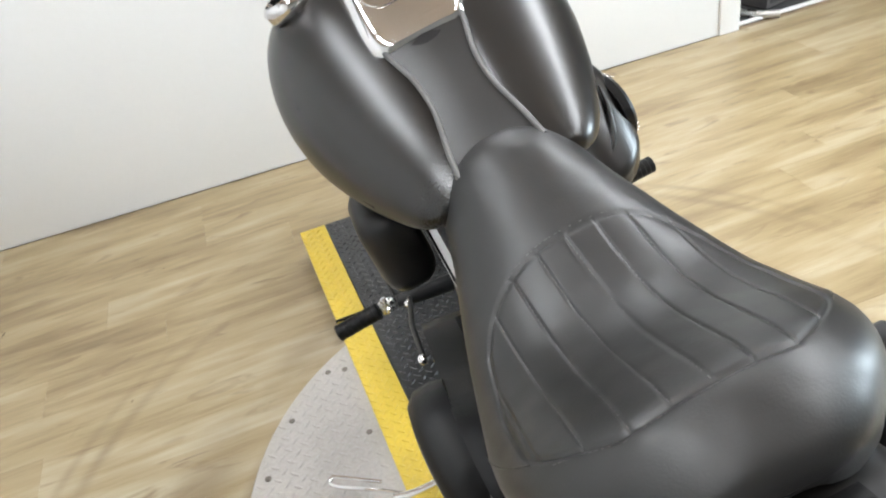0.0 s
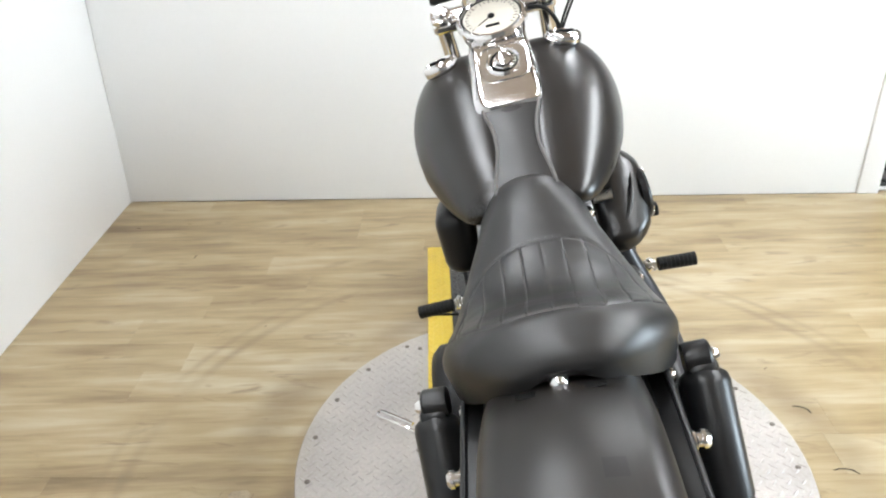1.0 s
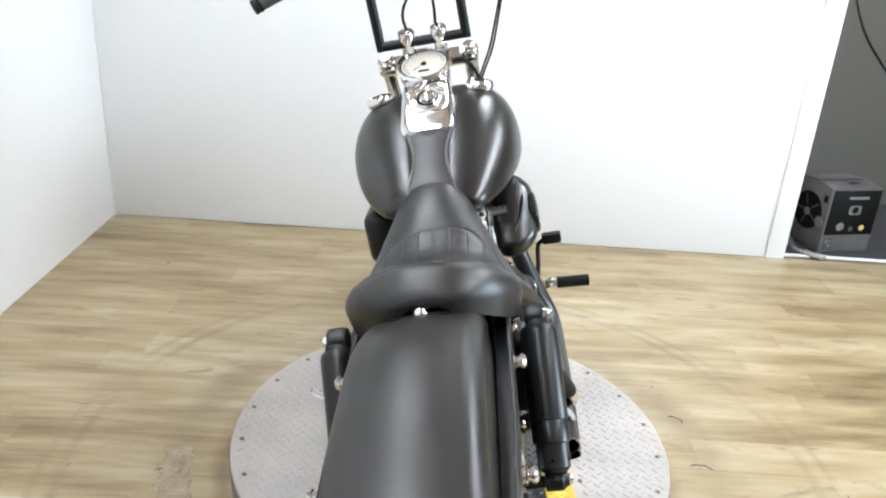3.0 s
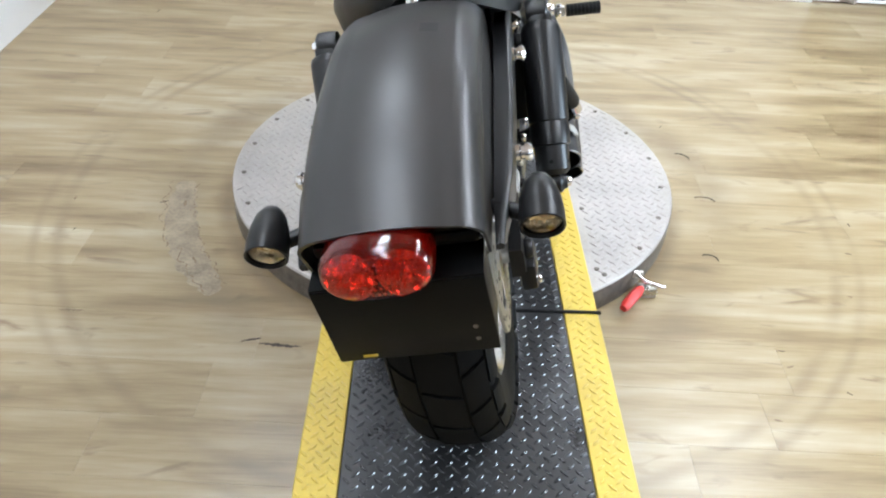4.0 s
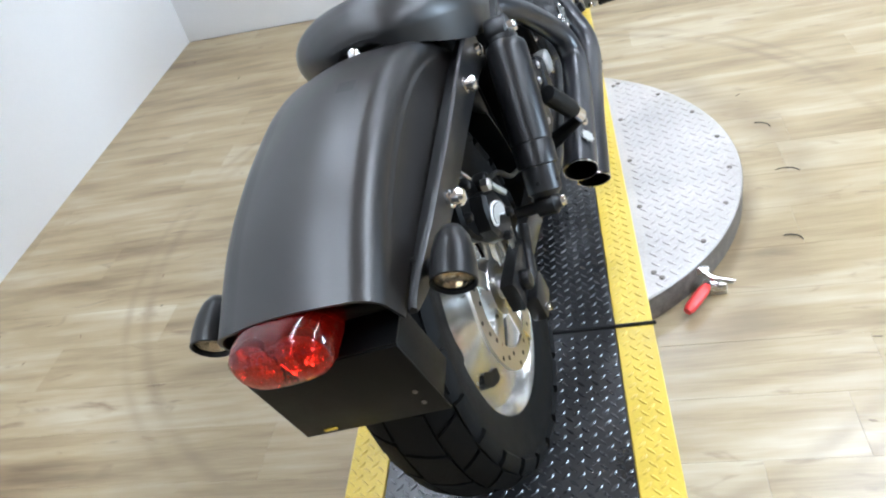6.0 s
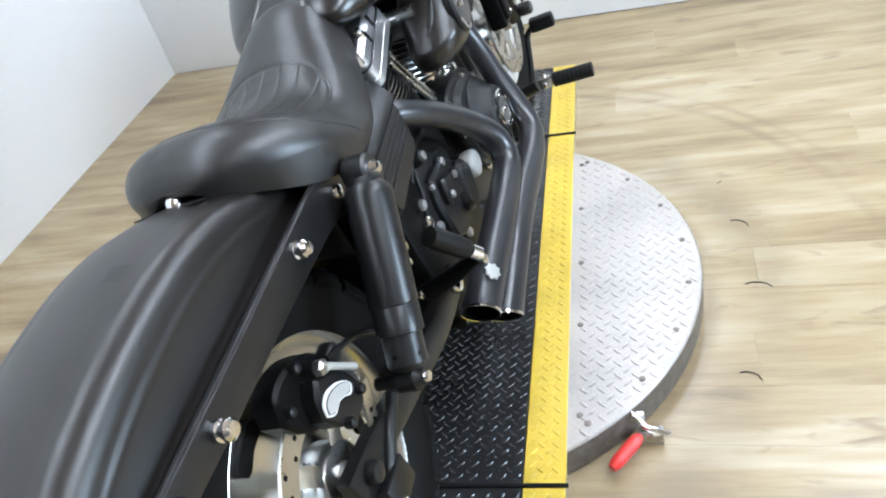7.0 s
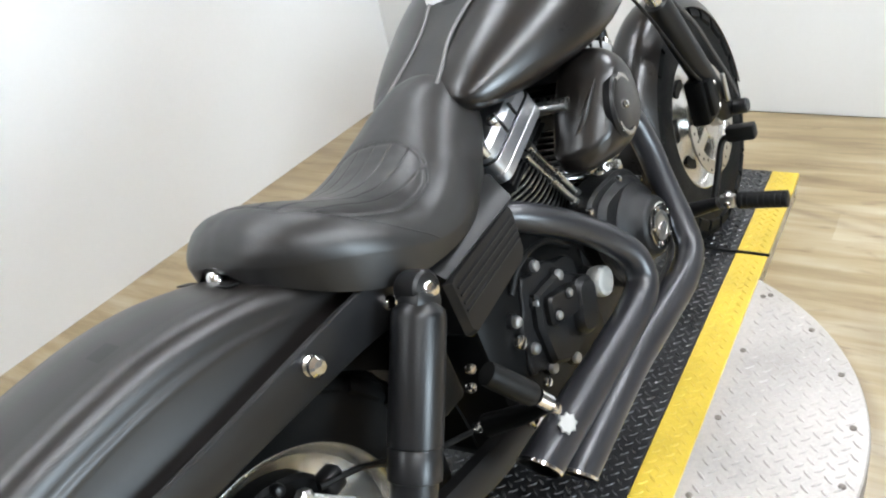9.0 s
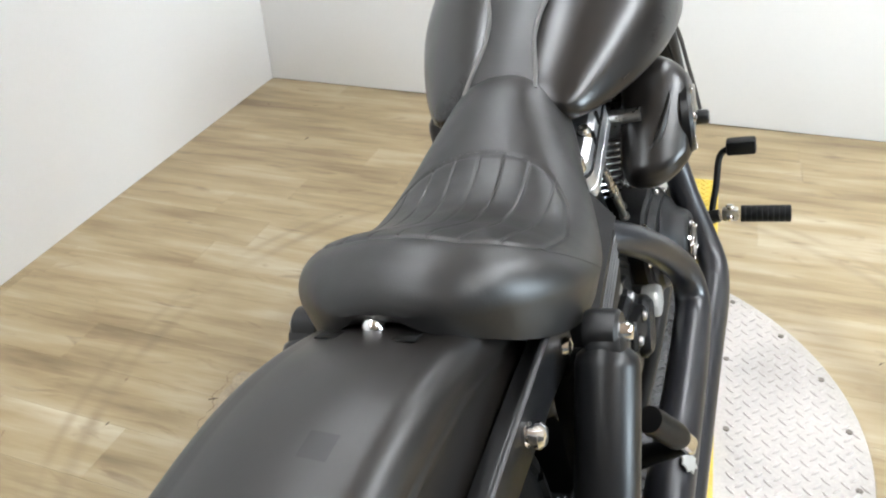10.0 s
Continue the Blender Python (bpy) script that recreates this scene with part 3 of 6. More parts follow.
def wheel(name, y, z, R, half, rim, rotor_r, rotor_x, rw):
    ax = T(0, y, z) @ TO_X
    bm = bmesh.new()
    # dished polished disc wheel with a rim flange on both sides
    ring_body(bm, [(rim + 0.004, rw + 0.003), (rim - 0.004, rw + 0.006), (rim - 0.012, rw), (rim - 0.022, rw - 0.022), (rim - 0.05, 0.026), (0.09, 0.034), (0.045, 0.05), (0.012, 0.052),
                   (0.012, -0.052), (0.045, -0.05), (0.09, -0.034), (rim - 0.05, -0.026), (rim - 0.022, -rw + 0.022), (rim - 0.012, -rw), (rim - 0.004, -rw - 0.006), (rim + 0.004, -rw - 0.003)], ax, 64)
    w = part(name, bm, ALLOY, bike, "polished disc wheel with black tyre")
    bm = tyre_mesh(R, half, rim + 0.002)
    bm.transform(ax)
    part("tyre", bm, TYRE, w, "black rubber tyre with block tread")
    # raised tread blocks: a centre row, shoulder rows and side lugs, each set off from the next
    bm = bmesh.new()
    n = 24
    for k in range(n):
        for u0, u1, skew, shift, gap in ((-0.30, 0.30, 0.030, 0.0, 0.90), (0.345, 0.74, -0.035, 0.5, 0.90), (-0.74, -0.345, 0.035, 0.5, 0.90), (0.775, 0.95, 0.0, 0.2, 0.78), (-0.95, -0.775, 0.0, 0.2, 0.78)):
            a0, a1 = 2 * math.pi * (k + shift) / n, 2 * math.pi * (k + shift + gap) / n
            lo, hi = [], []
            for u, a in [(u0 + (u1 - u0) * i / 3, a0 + skew * (i - 1.5) / 1.5) for i in range(4)] + [(u1 - (u1 - u0) * i / 3, a1 + skew * (1.5 - i) / 1.5) for i in range(4)]:
                c = math.sqrt(max(0.0, 1 - (u * 0.97) ** 2))
                r, x = rim + (R - rim) * c ** 0.52, u * half * (0.72 + 0.28 * c ** 0.7)
                for lst, dr in ((lo, -0.004), (hi, 0.0055)):
                    rr = r + dr * (1 - 0.4 * abs(u))
                    lst.append(bm.verts.new(ax @ Vector((rr * math.cos(a), rr * math.sin(a), x + dr * u * 0.7))))
            bm.faces.new((hi[0], hi[1], hi[6], hi[7]))
            bm.faces.new((hi[1], hi[2], hi[5], hi[6]))
            bm.faces.new((hi[2], hi[3], hi[4], hi[5]))
            for i in range(8):
                j = (i + 1) % 8
                bm.faces.new((lo[i], lo[j], hi[j], hi[i]))
    tb = part("tread", bm, TYRE, w)
    tb["kind"] = "stuff"
    # perforated brake rotor
    bm = bmesh.new()
    rx = rotor_x
    ring_body(bm, [(rotor_r, rx + 0.0025), (rotor_r - 0.038, rx + 0.0025), (rotor_r - 0.038, rx - 0.0025), (rotor_r, rx - 0.0025)], ax, 64)
    ro = part("brake_rotor", bm, ROTOR, w, "perforated steel brake rotor")
    for k in range(5):
        bm = bmesh.new()
        box(bm, ((rotor_r - 0.072), 0, rx - 0.0005), (0.076, 0.03, 0.0035), 0.0008, ax @ Matrix.Rotation(2 * math.pi * k / 5, 4, "Z"))
        part("rotor_arm", bm, ROTOR, ro)
    bm = bmesh.new()
    for k in range(30):
        a = 2 * math.pi * k / 30
        r = rotor_r - (0.009, 0.019, 0.029)[k % 3]
        lathe(bm, [(0.0042, 0), (0.0042, 0.0012), (0, 0.0012)], ax @ T(r * math.cos(a), r * math.sin(a), rx + 0.002), 8)
    part("drill_hole", bm, PLASTIC, ro)["kind"] = "stuff"
    bm = bmesh.new()
    lathe(bm, [(0.055, 0.03), (0.055, rx - 0.004), (0.05, rx + 0.003), (0.022, rx + 0.004), (0.02, rx + 0.028), (0.012, rx + 0.032), (0, rx + 0.032)], ax, 28)
    part("hub", bm, STEEL, w)
    bm = bmesh.new()
    for k in range(6):
        a0 = radians(199 + 60 * k)
        rs = rim - 0.070
        arc = [(rs + d, a0 + e) for d, e in ((-0.013, -0.20), (-0.007, -0.26), (0.007, -0.26), (0.013, -0.20), (0.014, 0.0), (0.013, 0.20), (0.007, 0.26), (-0.007, 0.26), (-0.013, 0.20), (-0.012, 0.0))]
        lo = [bm.verts.new(ax @ Vector((r * math.cos(a), r * math.sin(a), 0.024))) for r, a in arc]
        hi = [bm.verts.new(ax @ Vector((r * math.cos(a), r * math.sin(a), 0.0335))) for r, a in arc]
        for i in range(10):
            bm.faces.new((lo[i], lo[(i + 1) % 10], hi[(i + 1) % 10], hi[i]))
        bm.faces.new(hi)
    part("lightening_hole", bm, PLASTIC, w, "dark slots in the disc")["kind"] = "stuff"
    return w


wheel("rear_wheel", RA[0], RA[1], 0.331, 0.098, 0.222, 0.146, 0.085, 0.060)
wheel("front_wheel", FA[0], FA[1], 0.330, 0.080, 0.188, 0.150, 0.082, 0.050)


# ---- rear fender ----
def fender_profile(w, drop, flare, ridge):
    """Half section from the crown outwards: offset and depth. Flat crown, round shoulder, a pressed crease, straight skirt."""
    pts = [(t * (w - 0.040), 0.010 * t * t) for t in (0, 0.15, 0.3, 0.45, 0.6, 0.75, 0.9)]
    for k in range(8):
        q = k / 7 * math.pi / 2 * 0.96
        pts.append((w - 0.040 + 0.040 * math.sin(q), 0.010 + 0.036 * (1 - math.cos(q))))
    f = min(1.0, drop / 0.09)
    pts += [(w + 0.36 * dx * ridge, d * f) for dx, d in ((-0.0006, 0.050), (-0.0018, 0.0545), (0.0, 0.0575), (0.0032, 0.0600), (0.0050, 0.0625), (0.0052, 0.0650), (0.0040, 0.0680), (0.0028, 0.0720))]
    pts += [(w + 0.0010 * ridge + flare * t, 0.072 * f + (drop - 0.072 * f) * t) for t in (0.33, 0.66, 1.0)]
    return pts


def fender_ring(y, z, tilt, w, drop, thick=0.004, flare=0.0):
    """One section across the fender: crown at (y, z), half width w, skirts hanging by drop, leaning by tilt."""
    half = fender_profile(w, drop, flare, interp(y, (-0.50, -0.40, -0.06, 0.03), (0.0, 1.0, 1.0, 0.1)))
    outer = [(-x, d) for x, d in half[:0:-1]] + half
    ring = [(x, y - d * math.sin(tilt), z - d * math.cos(tilt)) for x, d in outer]
    for x, d in reversed(outer):
        e = d + (thick if abs(x) < w * 0.98 else 0)
        ring.append((x * (1 - thick / w), y - e * math.sin(tilt), z - e * math.cos(tilt)))
    return ring


CROWN = spline([(0.10, 0.690, -18, 0.108, 0.070), (0.02, 0.740, -14, 0.110, 0.118), (-0.08, 0.774, -8, 0.112, 0.150), (-0.17, 0.785, -2, 0.113, 0.160), (-0.26, 0.780, 0, 0.113, 0.155), (-0.35, 0.767, -2, 0.114, 0.142), (-0.45, 0.741, -10, 0.115, 0.120), (-0.562, 0.693, -26, 0.116, 0.090)], 8)
bm = bmesh.new()
bridge(bm, [fender_ring(y, z, radians(t), w, d, 0.004, interp(y, (-0.55, -0.40, 0.0, 0.10), (0.0, 0.004, 0.006, 0.0))) for y, z, t, w, d in CROWN])
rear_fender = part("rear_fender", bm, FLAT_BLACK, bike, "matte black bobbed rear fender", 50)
bm = bmesh.new()                    # square smudge that a pad has left on the crown
rows = []
for i in range(7):
    y = -0.190 - 0.028 * i / 6
    z = float(np.interp(-y, [-c[0] for c in CROWN], [c[1] for c in CROWN]))
    rows.append([bm.verts.new((x, y + 0.04 * x, z - 0.010 * (x / 0.073) ** 2 + 0.0005)) for x in np.linspace(0.034, 0.060, 7)])
for p, q in zip(rows, rows[1:]):
    for j in range(6):
        bm.faces.new((p[j], p[j + 1], q[j + 1], q[j]))
part("paint_smudge", bm, SMUDGE, rear_fender, "faint dark square smudge")
for s in (-1, 1):          # strut along the skirt, standing off it by a narrow gap
    bm = bmesh.new()
    line = spline([(0.14, 0.636, 0.038), (0.06, 0.6455, 0.0355), (-0.05, 0.6430, 0.0315), (-0.18, 0.637, 0.0270), (-0.32, 0.6290, 0.0255), (-0.42, 0.6240, 0.0215), (-0.50, 0.6180, 0.0110), (-0.518, 0.6160, 0.005)], 5)
    bridge(bm, [[(s * 0.121, y, z - h), (s * (o - 0.003), y, z - h), (s * o, y, z - h + 0.004), (s * o, y, z + h - 0.0035), (s * (o - 0.0025), y, z + h - 0.0008), (s * (o - 0.0045), y, z + h), (s * (o - 0.007), y, z + h), (s * (o - 0.008), y, z + h * 0.55), (s * 0.121, y, z + h * 0.50)] for y, z, h in line for o in (interp(y, (-0.52, -0.40, -0.2), (0.132, 0.147, 0.152)),)])
    part("fender_strut", bm, SHROUD, bike, "satin black fender strut")
    ax = TO_X if s > 0 else TO_NX
    for y, z in ((-0.046, 0.651), (-0.323, 0.626)):
        bm = bmesh.new()
        lathe(bm, [(0.013, 0), (0.013, 0.006), (0.010, 0.008), (0.010, 0.014), (0.0135, 0.014), (0.0135, 0.019), (0.009, 0.024), (0, 0.025)], T(s * 0.150, y, z) @ ax, 18)
        part("strut_bolt", bm, CHROME, bike)
for s in (-1, 1):
    bm = bmesh.new()
    prism(bm, [(0.15, 0.64), (0.14, 0.50), (0.09, 0.535), (0.02, 0.588), (-0.06, 0.612), (-0.14, 0.615), (-0.14, 0.650)], T(s * 0.104, 0, 0) @ SIDE, 0.008)
    part("inner_fender", bm, PLASTIC, bike, "black inner fender panel")
    bm = bmesh.new()
    box(bm, (s * 0.153, 0.118, 0.530), (0.046, 0.060, 0.160), 0.010)
    part("shock_bracket", bm, PLASTIC, bike, "black bracket behind the shock")
bm = bmesh.new()                    # splash guard ahead of the tyre
arc = [(RA[0] + 0.352 * math.cos(radians(a)), RA[1] + 0.352 * math.sin(radians(a))) for a in range(-5, 76, 6)]
bridge(bm, [[(-0.108, y, z), (0.108, y, z), (0.108, y + 0.004, z + 0.002), (-0.108, y + 0.004, z + 0.002)] for y, z in arc])
part("splash_guard", bm, PLASTIC, bike, "black splash guard before the rear tyre")
bm = bmesh.new()
lathe(bm, [(0.013, -0.004), (0.013, 0.004), (0.010, 0.009), (0.005, 0.012), (0, 0.012)], T(0, -0.015, 0.757) @ Matrix.Rotation(radians(-18), 4, "X"), 16)
part("seat_bolt", bm, CHROME, bike)
for x in (-0.045, 0.046):
    bm = bmesh.new()
    box(bm, (0, 0, 0), (0.027, 0.019, 0.002), 0.0006, T(x, -0.032, 0.7575) @ Matrix.Rotation(radians(-18), 4, "X"))
    part("fender_pad", bm, RUBBER, bike)

# ---- tail ----
bm = bmesh.new()
tl = T(-0.013, -0.568, 0.653)
rings = []
for k, (dy, sx, sz) in enumerate(((0.06, 0.064, 0.031), (0.02, 0.068, 0.0365), (-0.012, 0.0685, 0.0385), (-0.027, 0.065, 0.035), (-0.036, 0.054, 0.028), (-0.040, 0.034, 0.016), (-0.0415, 0.010, 0.005))):
    rings.append([tl @ Vector((sx * math.copysign(abs(math.cos(a)) ** 0.7, math.cos(a)), dy, sz * math.copysign(abs(math.sin(a)) ** 0.8, math.sin(a)))) for a in [2 * math.pi * i / 28 for i in range(28)]])
bridge(bm, rings)
tail = part("tail_light", bm, RED_LENS, bike, "red plastic tail light lens")
for sx in (-0.030, 0.032):          # two reflector bowls behind the lens
    bm = bmesh.new()
    lathe(bm, [(0, 0.002), (0.009, 0.002), (0.022, 0.011), (0.030, 0.026), (0.028, 0.026), (0.020, 0.012), (0.008, 0.004), (0, 0.004)], tl @ T(sx, 0.006, 0.0) @ TO_NY, 14)
    part("reflector", bm, CHROME, tail, "bright reflector bowl", 5)
bm = bmesh.new()
for i in range(15):                  # moulded prisms across the lens
    for j in range(7):
        x, z = -0.049 + 0.007 * i, -0.0225 + 0.0075 * j
        if (x / 0.056) ** 2 + (z / 0.028) ** 2 < 1:
            lathe(bm, [(0.0026, 0), (0.0019, 0.0018), (0, 0.0028)], tl @ T(x + 0.0035 * (j % 2), -0.024, z) @ TO_NY, 5)
part("lens_prism", bm, CHROME, tail, "bright moulded prisms")["kind"] = "stuff"
bm = bmesh.new()
box(bm, (0, -0.505, 0.662), (0.19, 0.03, 0.075), 0.012)
box(bm, (0, -0.50, 0.640), (0.21, 0.05, 0.02), 0.006)
part("lamp_base", bm, PLASTIC, tail)
bm = bmesh.new()
pm = T(-0.005, -0.545, 0.532) @ Matrix.Rotation(radians(8), 4, "X")
box(bm, (0, 0, 0), (0.222, 0.004, 0.145), 0.0015, pm)
plate = part("plate_bracket", bm, PLASTIC, bike, "flat black licence plate bracket")
for s in (-1, 1):
    bm = bmesh.new()
    box(bm, (s * 0.109, 0.030, 0.012), (0.004, 0.056, 0.120), 0.001, pm)
    part("side_plate", bm, PLASTIC, plate)
bm = bmesh.new()
box(bm, (0, 0.030, 0.074), (0.222, 0.060, 0.004), 0.001, pm)
part("top_plate", bm, PLASTIC, plate)
for x, z in ((0.085, -0.02), (0.085, -0.045)):
    bm = bmesh.new()
    lathe(bm, [(0.0035, 0), (0.0035, 0.0015), (0, 0.002)], pm @ T(x, -0.002, z) @ TO_NY, 8)
    part("rivet", bm, GRIME, plate)
bm = bmesh.new()
box(bm, (-0.066, -0.003, -0.062), (0.02, 0.002, 0.004), 0, pm)
part("sticker", bm, YELLOW, plate, "tiny yellow sticker")
for s in (-1, 1):
    bm = bmesh.new()
    m = T(s * 0.180, -0.470, 0.632) @ TO_NY @ Matrix.Rotation(radians(20), 4, "X")
    lathe(bm, [(0.004, -0.052), (0.013, -0.047), (0.021, -0.034), (0.0265, -0.014), (0.0288, 0.007), (0.0288, 0.028), (0.0268, 0.029), (0.0255, 0.020), (0.020, 0.004), (0.0, -0.002)], m, 32)
    sig = part("turn_signal", bm, SATIN, bike, "satin black bullet turn signal")
    bm = bmesh.new()
    lathe(bm, [(0.0, 0.0), (0.009, 0.0005), (0.0198, 0.0055), (0.0254, 0.0200), (0.0250, 0.0205), (0.019, 0.0065), (0.008, 0.0015), (0.0, 0.001)], m, 20)
    part("reflector", bm, CHROME, sig, "bright reflector bowl", 8)
    bm = bmesh.new()
    lathe(bm, [(0.004, 0.002), (0.0075, 0.008), (0.006, 0.014), (0.0, 0.016)], m @ T(0.003, 0.004, 0), 12)
    part("bulb", bm, STEEL, sig, "silvered bulb")
    bm = bmesh.new()
    lathe(bm, [(0, 0.0256), (0.016, 0.0250), (0.0246, 0.0225), (0.0256, 0.0215), (0.0250, 0.0235), (0.016, 0.0262), (0, 0.0268)], m, 28)
    part("lens", bm, AMBER, sig, "faintly amber lens")
    bm = bmesh.new()
    sweep(bm, [(s * 0.115, -0.440, 0.622), (s * 0.160, -0.460, 0.620)], 0.011, 12)
    part("stem", bm, SATIN, sig)

# ---- seat ----
SY = (-0.018, -0.014, -0.003, 0.018, 0.045, 0.085, 0.130, 0.190, 0.250, 0.310, 0.370, 0.430, 0.480, 0.515, 0.535, 0.545)
STOP = (0.774, 0.786, 0.801, 0.815, 0.822, 0.813, 0.792, 0.766, 0.758, 0.772, 0.800, 0.828, 0.840, 0.833, 0.812, 0.790)
SMID = (0.770, 0.768, 0.762, 0.752, 0.742, 0.726, 0.706, 0.680, 0.663, 0.660, 0.668, 0.688, 0.718, 0.748, 0.765, 0.772)
SBOT = (0.760, 0.748, 0.736, 0.718, 0.697, 0.673, 0.657, 0.645, 0.637, 0.634, 0.640, 0.662, 0.716, 0.745, 0.760, 0.768)
SWID = (0.038, 0.059, 0.084, 0.113, 0.139, 0.163, 0.177, 0.179, 0.171, 0.158, 0.140, 0.118, 0.103, 0.086, 0.064, 0.034)


def seat_surface():
    """Loft of sections across the seat, with the stitched panel pressed into its top."""
    cols = 380
    bm = bmesh.new()
    rings = []
    for y, top, mid, bot, w in spline(list(zip(SY, STOP, SMID, SBOT, SWID)), 18):
        ring = []
        bulge = interp(y, (0.0, 0.15, 0.3, 0.5), (0.98, 0.90, 0.86, 0.92))
        for k in range(cols):
            a = math.pi * k / (cols - 1)
            c, s = math.cos(a), math.sin(a)
            x = w * math.copysign(abs(c) ** 0.86, c)
            z = mid + (top - mid) * s ** bulge
            if s > 0.15:
                front = 0.338 - 2.4 * max(0.0, abs(x - 0.02) - 0.02) ** 2
                back = 0.060 + 0.55 * max(0.0, abs(x) - 0.075) + 1.5 * max(0.0, abs(x) - 0.075) ** 2
                side = interp(y, (0.07, 0.12, 0.2, 0.28, 0.33), (0.132, 0.146, 0.146, 0.130, 0.105)) - abs(x)
                inside = -math.log(sum(math.exp(-90 * max(-0.2, d)) for d in (front - y, y - back, side))) / 90
                z -= 0.0030 * math.exp(-(inside / 0.0026) ** 2)
                if inside > 0:
                    q = ((x - 0.005) / 0.0355) % 1.0
                    d = min(q, 1 - q) * 0.0355
                    z += 0.0008 * min(1.0, inside / 0.012) - 0.0017 * math.exp(-(d / 0.0014) ** 2)
                z += 0.0007 * noise.noise((x * 40, y * 40, 3.0))
            ring.append((x, y, z))
        for u in np.linspace(-1, 1, 13):
            arch = 0.030 * interp(y, (-0.02, 0.10, 0.2), (0.5, 1, 0)) * (1 - u * u)
            ring.append((0.945 * w * u, y, min(bot + arch, mid + 0.02)))
        rings.append(ring)
    bridge(bm, rings)
    return bm


seat = part("seat", seat_surface(), VINYL, bike, "black leather solo seat with stitched pleats", 60)
SEAT_LINE = np.array(spline(list(zip(SY, STOP, SMID, SBOT, SWID)), 18))


def seat_z(x, y):
    """Height of the seat's top at x, y."""
    top, mid, w = (float(np.interp(y, SEAT_LINE[:, 0], SEAT_LINE[:, j])) for j in (1, 2, 4))
    bulge = interp(y, (0.0, 0.15, 0.3, 0.5), (0.98, 0.90, 0.86, 0.92))
    c = min(1.0, abs(x) / w) ** (1 / 0.86)
    return mid + (top - mid) * math.sqrt(1 - c * c) ** bulge


def stitches(points, pitch=0.0062, length=0.0040):
    """Thread stitches, one dash after another, along a line on the seat."""
    bm = bmesh.new()
    pts = [Vector((x, y, seat_z(x, y) - 0.0006)) for x, y in points]
    run, mark = 0.0, 0.0
    for a, b in zip(pts, pts[1:]):
        d = (b - a).length
        while mark < run + d:
            p, q = a.lerp(b, (mark - run) / d), a.lerp(b, min(1.0, (mark - run + length) / d))
            if (q - p).length > 0.001:
                sweep(bm, [p, q], 0.0006, 4)
            mark += pitch
        run += d
    part("stitching", bm, THREAD, seat, "grey thread stitching")["kind"] = "stuff"


def pad_edge(x):
    front = 0.338 - 2.4 * max(0.0, abs(x - 0.02) - 0.02) ** 2
    back = 0.060 + 0.55 * max(0.0, abs(x) - 0.075) + 1.5 * max(0.0, abs(x) - 0.075) ** 2
    return front, back


for j in range(-3, 4):
    x = 0.005 + 0.0355 * j
    f, r = pad_edge(x)
    stitches([(x, r + 0.004 + (f - r - 0.008) * i / 40) for i in range(41)])
stitches([(x, pad_edge(x)[1] - 0.004) for x in np.linspace(-0.128, 0.128, 60)])
stitches([(x, pad_edge(x)[0] + 0.004) for x in np.linspace(-0.100, 0.104, 50)])


def seat_at(y, deg, s):
    """Point on the seat's skin at y, deg above its widest line, on side s."""
    top, mid, w = (float(np.interp(y, SEAT_LINE[:, 0], SEAT_LINE[:, j])) for j in (1, 2, 4))
    bulge = interp(y, (0.0, 0.15, 0.3, 0.5), (0.98, 0.90, 0.86, 0.92))
    a = radians(deg)
    return (s * w * math.cos(a) ** 0.86, y, mid + (top - mid) * math.sin(a) ** bulge)


for s in (-1, 1):
    bm = bmesh.new()
    sweep(bm, [seat_at(y, d, s) for y, d in spline([(0.112, 36), (0.135, 27), (0.165, 17), (0.195, 8), (0.215, 1)], 6)], 0.0010, 6)
    part("side_seam", bm, VINYL, seat, "fine side seam")
for ob in [seat] + list(seat.children):          # the seat sits slightly askew on the frame
    for v in ob.data.vertices:
        v.co.x += interp(v.co.y, (0.05, 0.40), (0.006, 0.0))
bm = bmesh.new()
box(bm, (0, 0.24, 0.655), (0.20, 0.46, 0.06), 0.02)
part("seat_pan", bm, PLASTIC, bike)

# ---- fuel tanks, strap, console ----
TY = (0.462, 0.466, 0.480, 0.510, 0.560, 0.620, 0.700, 0.790, 0.870, 0.930, 0.975, 0.990)
TIN = (0.040, 0.034, 0.030, 0.028, 0.028, 0.028, 0.028, 0.028, 0.028, 0.030, 0.040, 0.055)
TOUT = (0.090, 0.104, 0.121, 0.140, 0.164, 0.188, 0.213, 0.228, 0.224, 0.206, 0.162, 0.100)
TTOP = (0.798, 0.808, 0.822, 0.842, 0.869, 0.899, 0.937, 0.971, 0.989, 0.982, 0.958, 0.925)
TBOT = (0.786, 0.774, 0.760, 0.750, 0.742, 0.737, 0.735, 0.738, 0.752, 0.780, 0.820, 0.870)


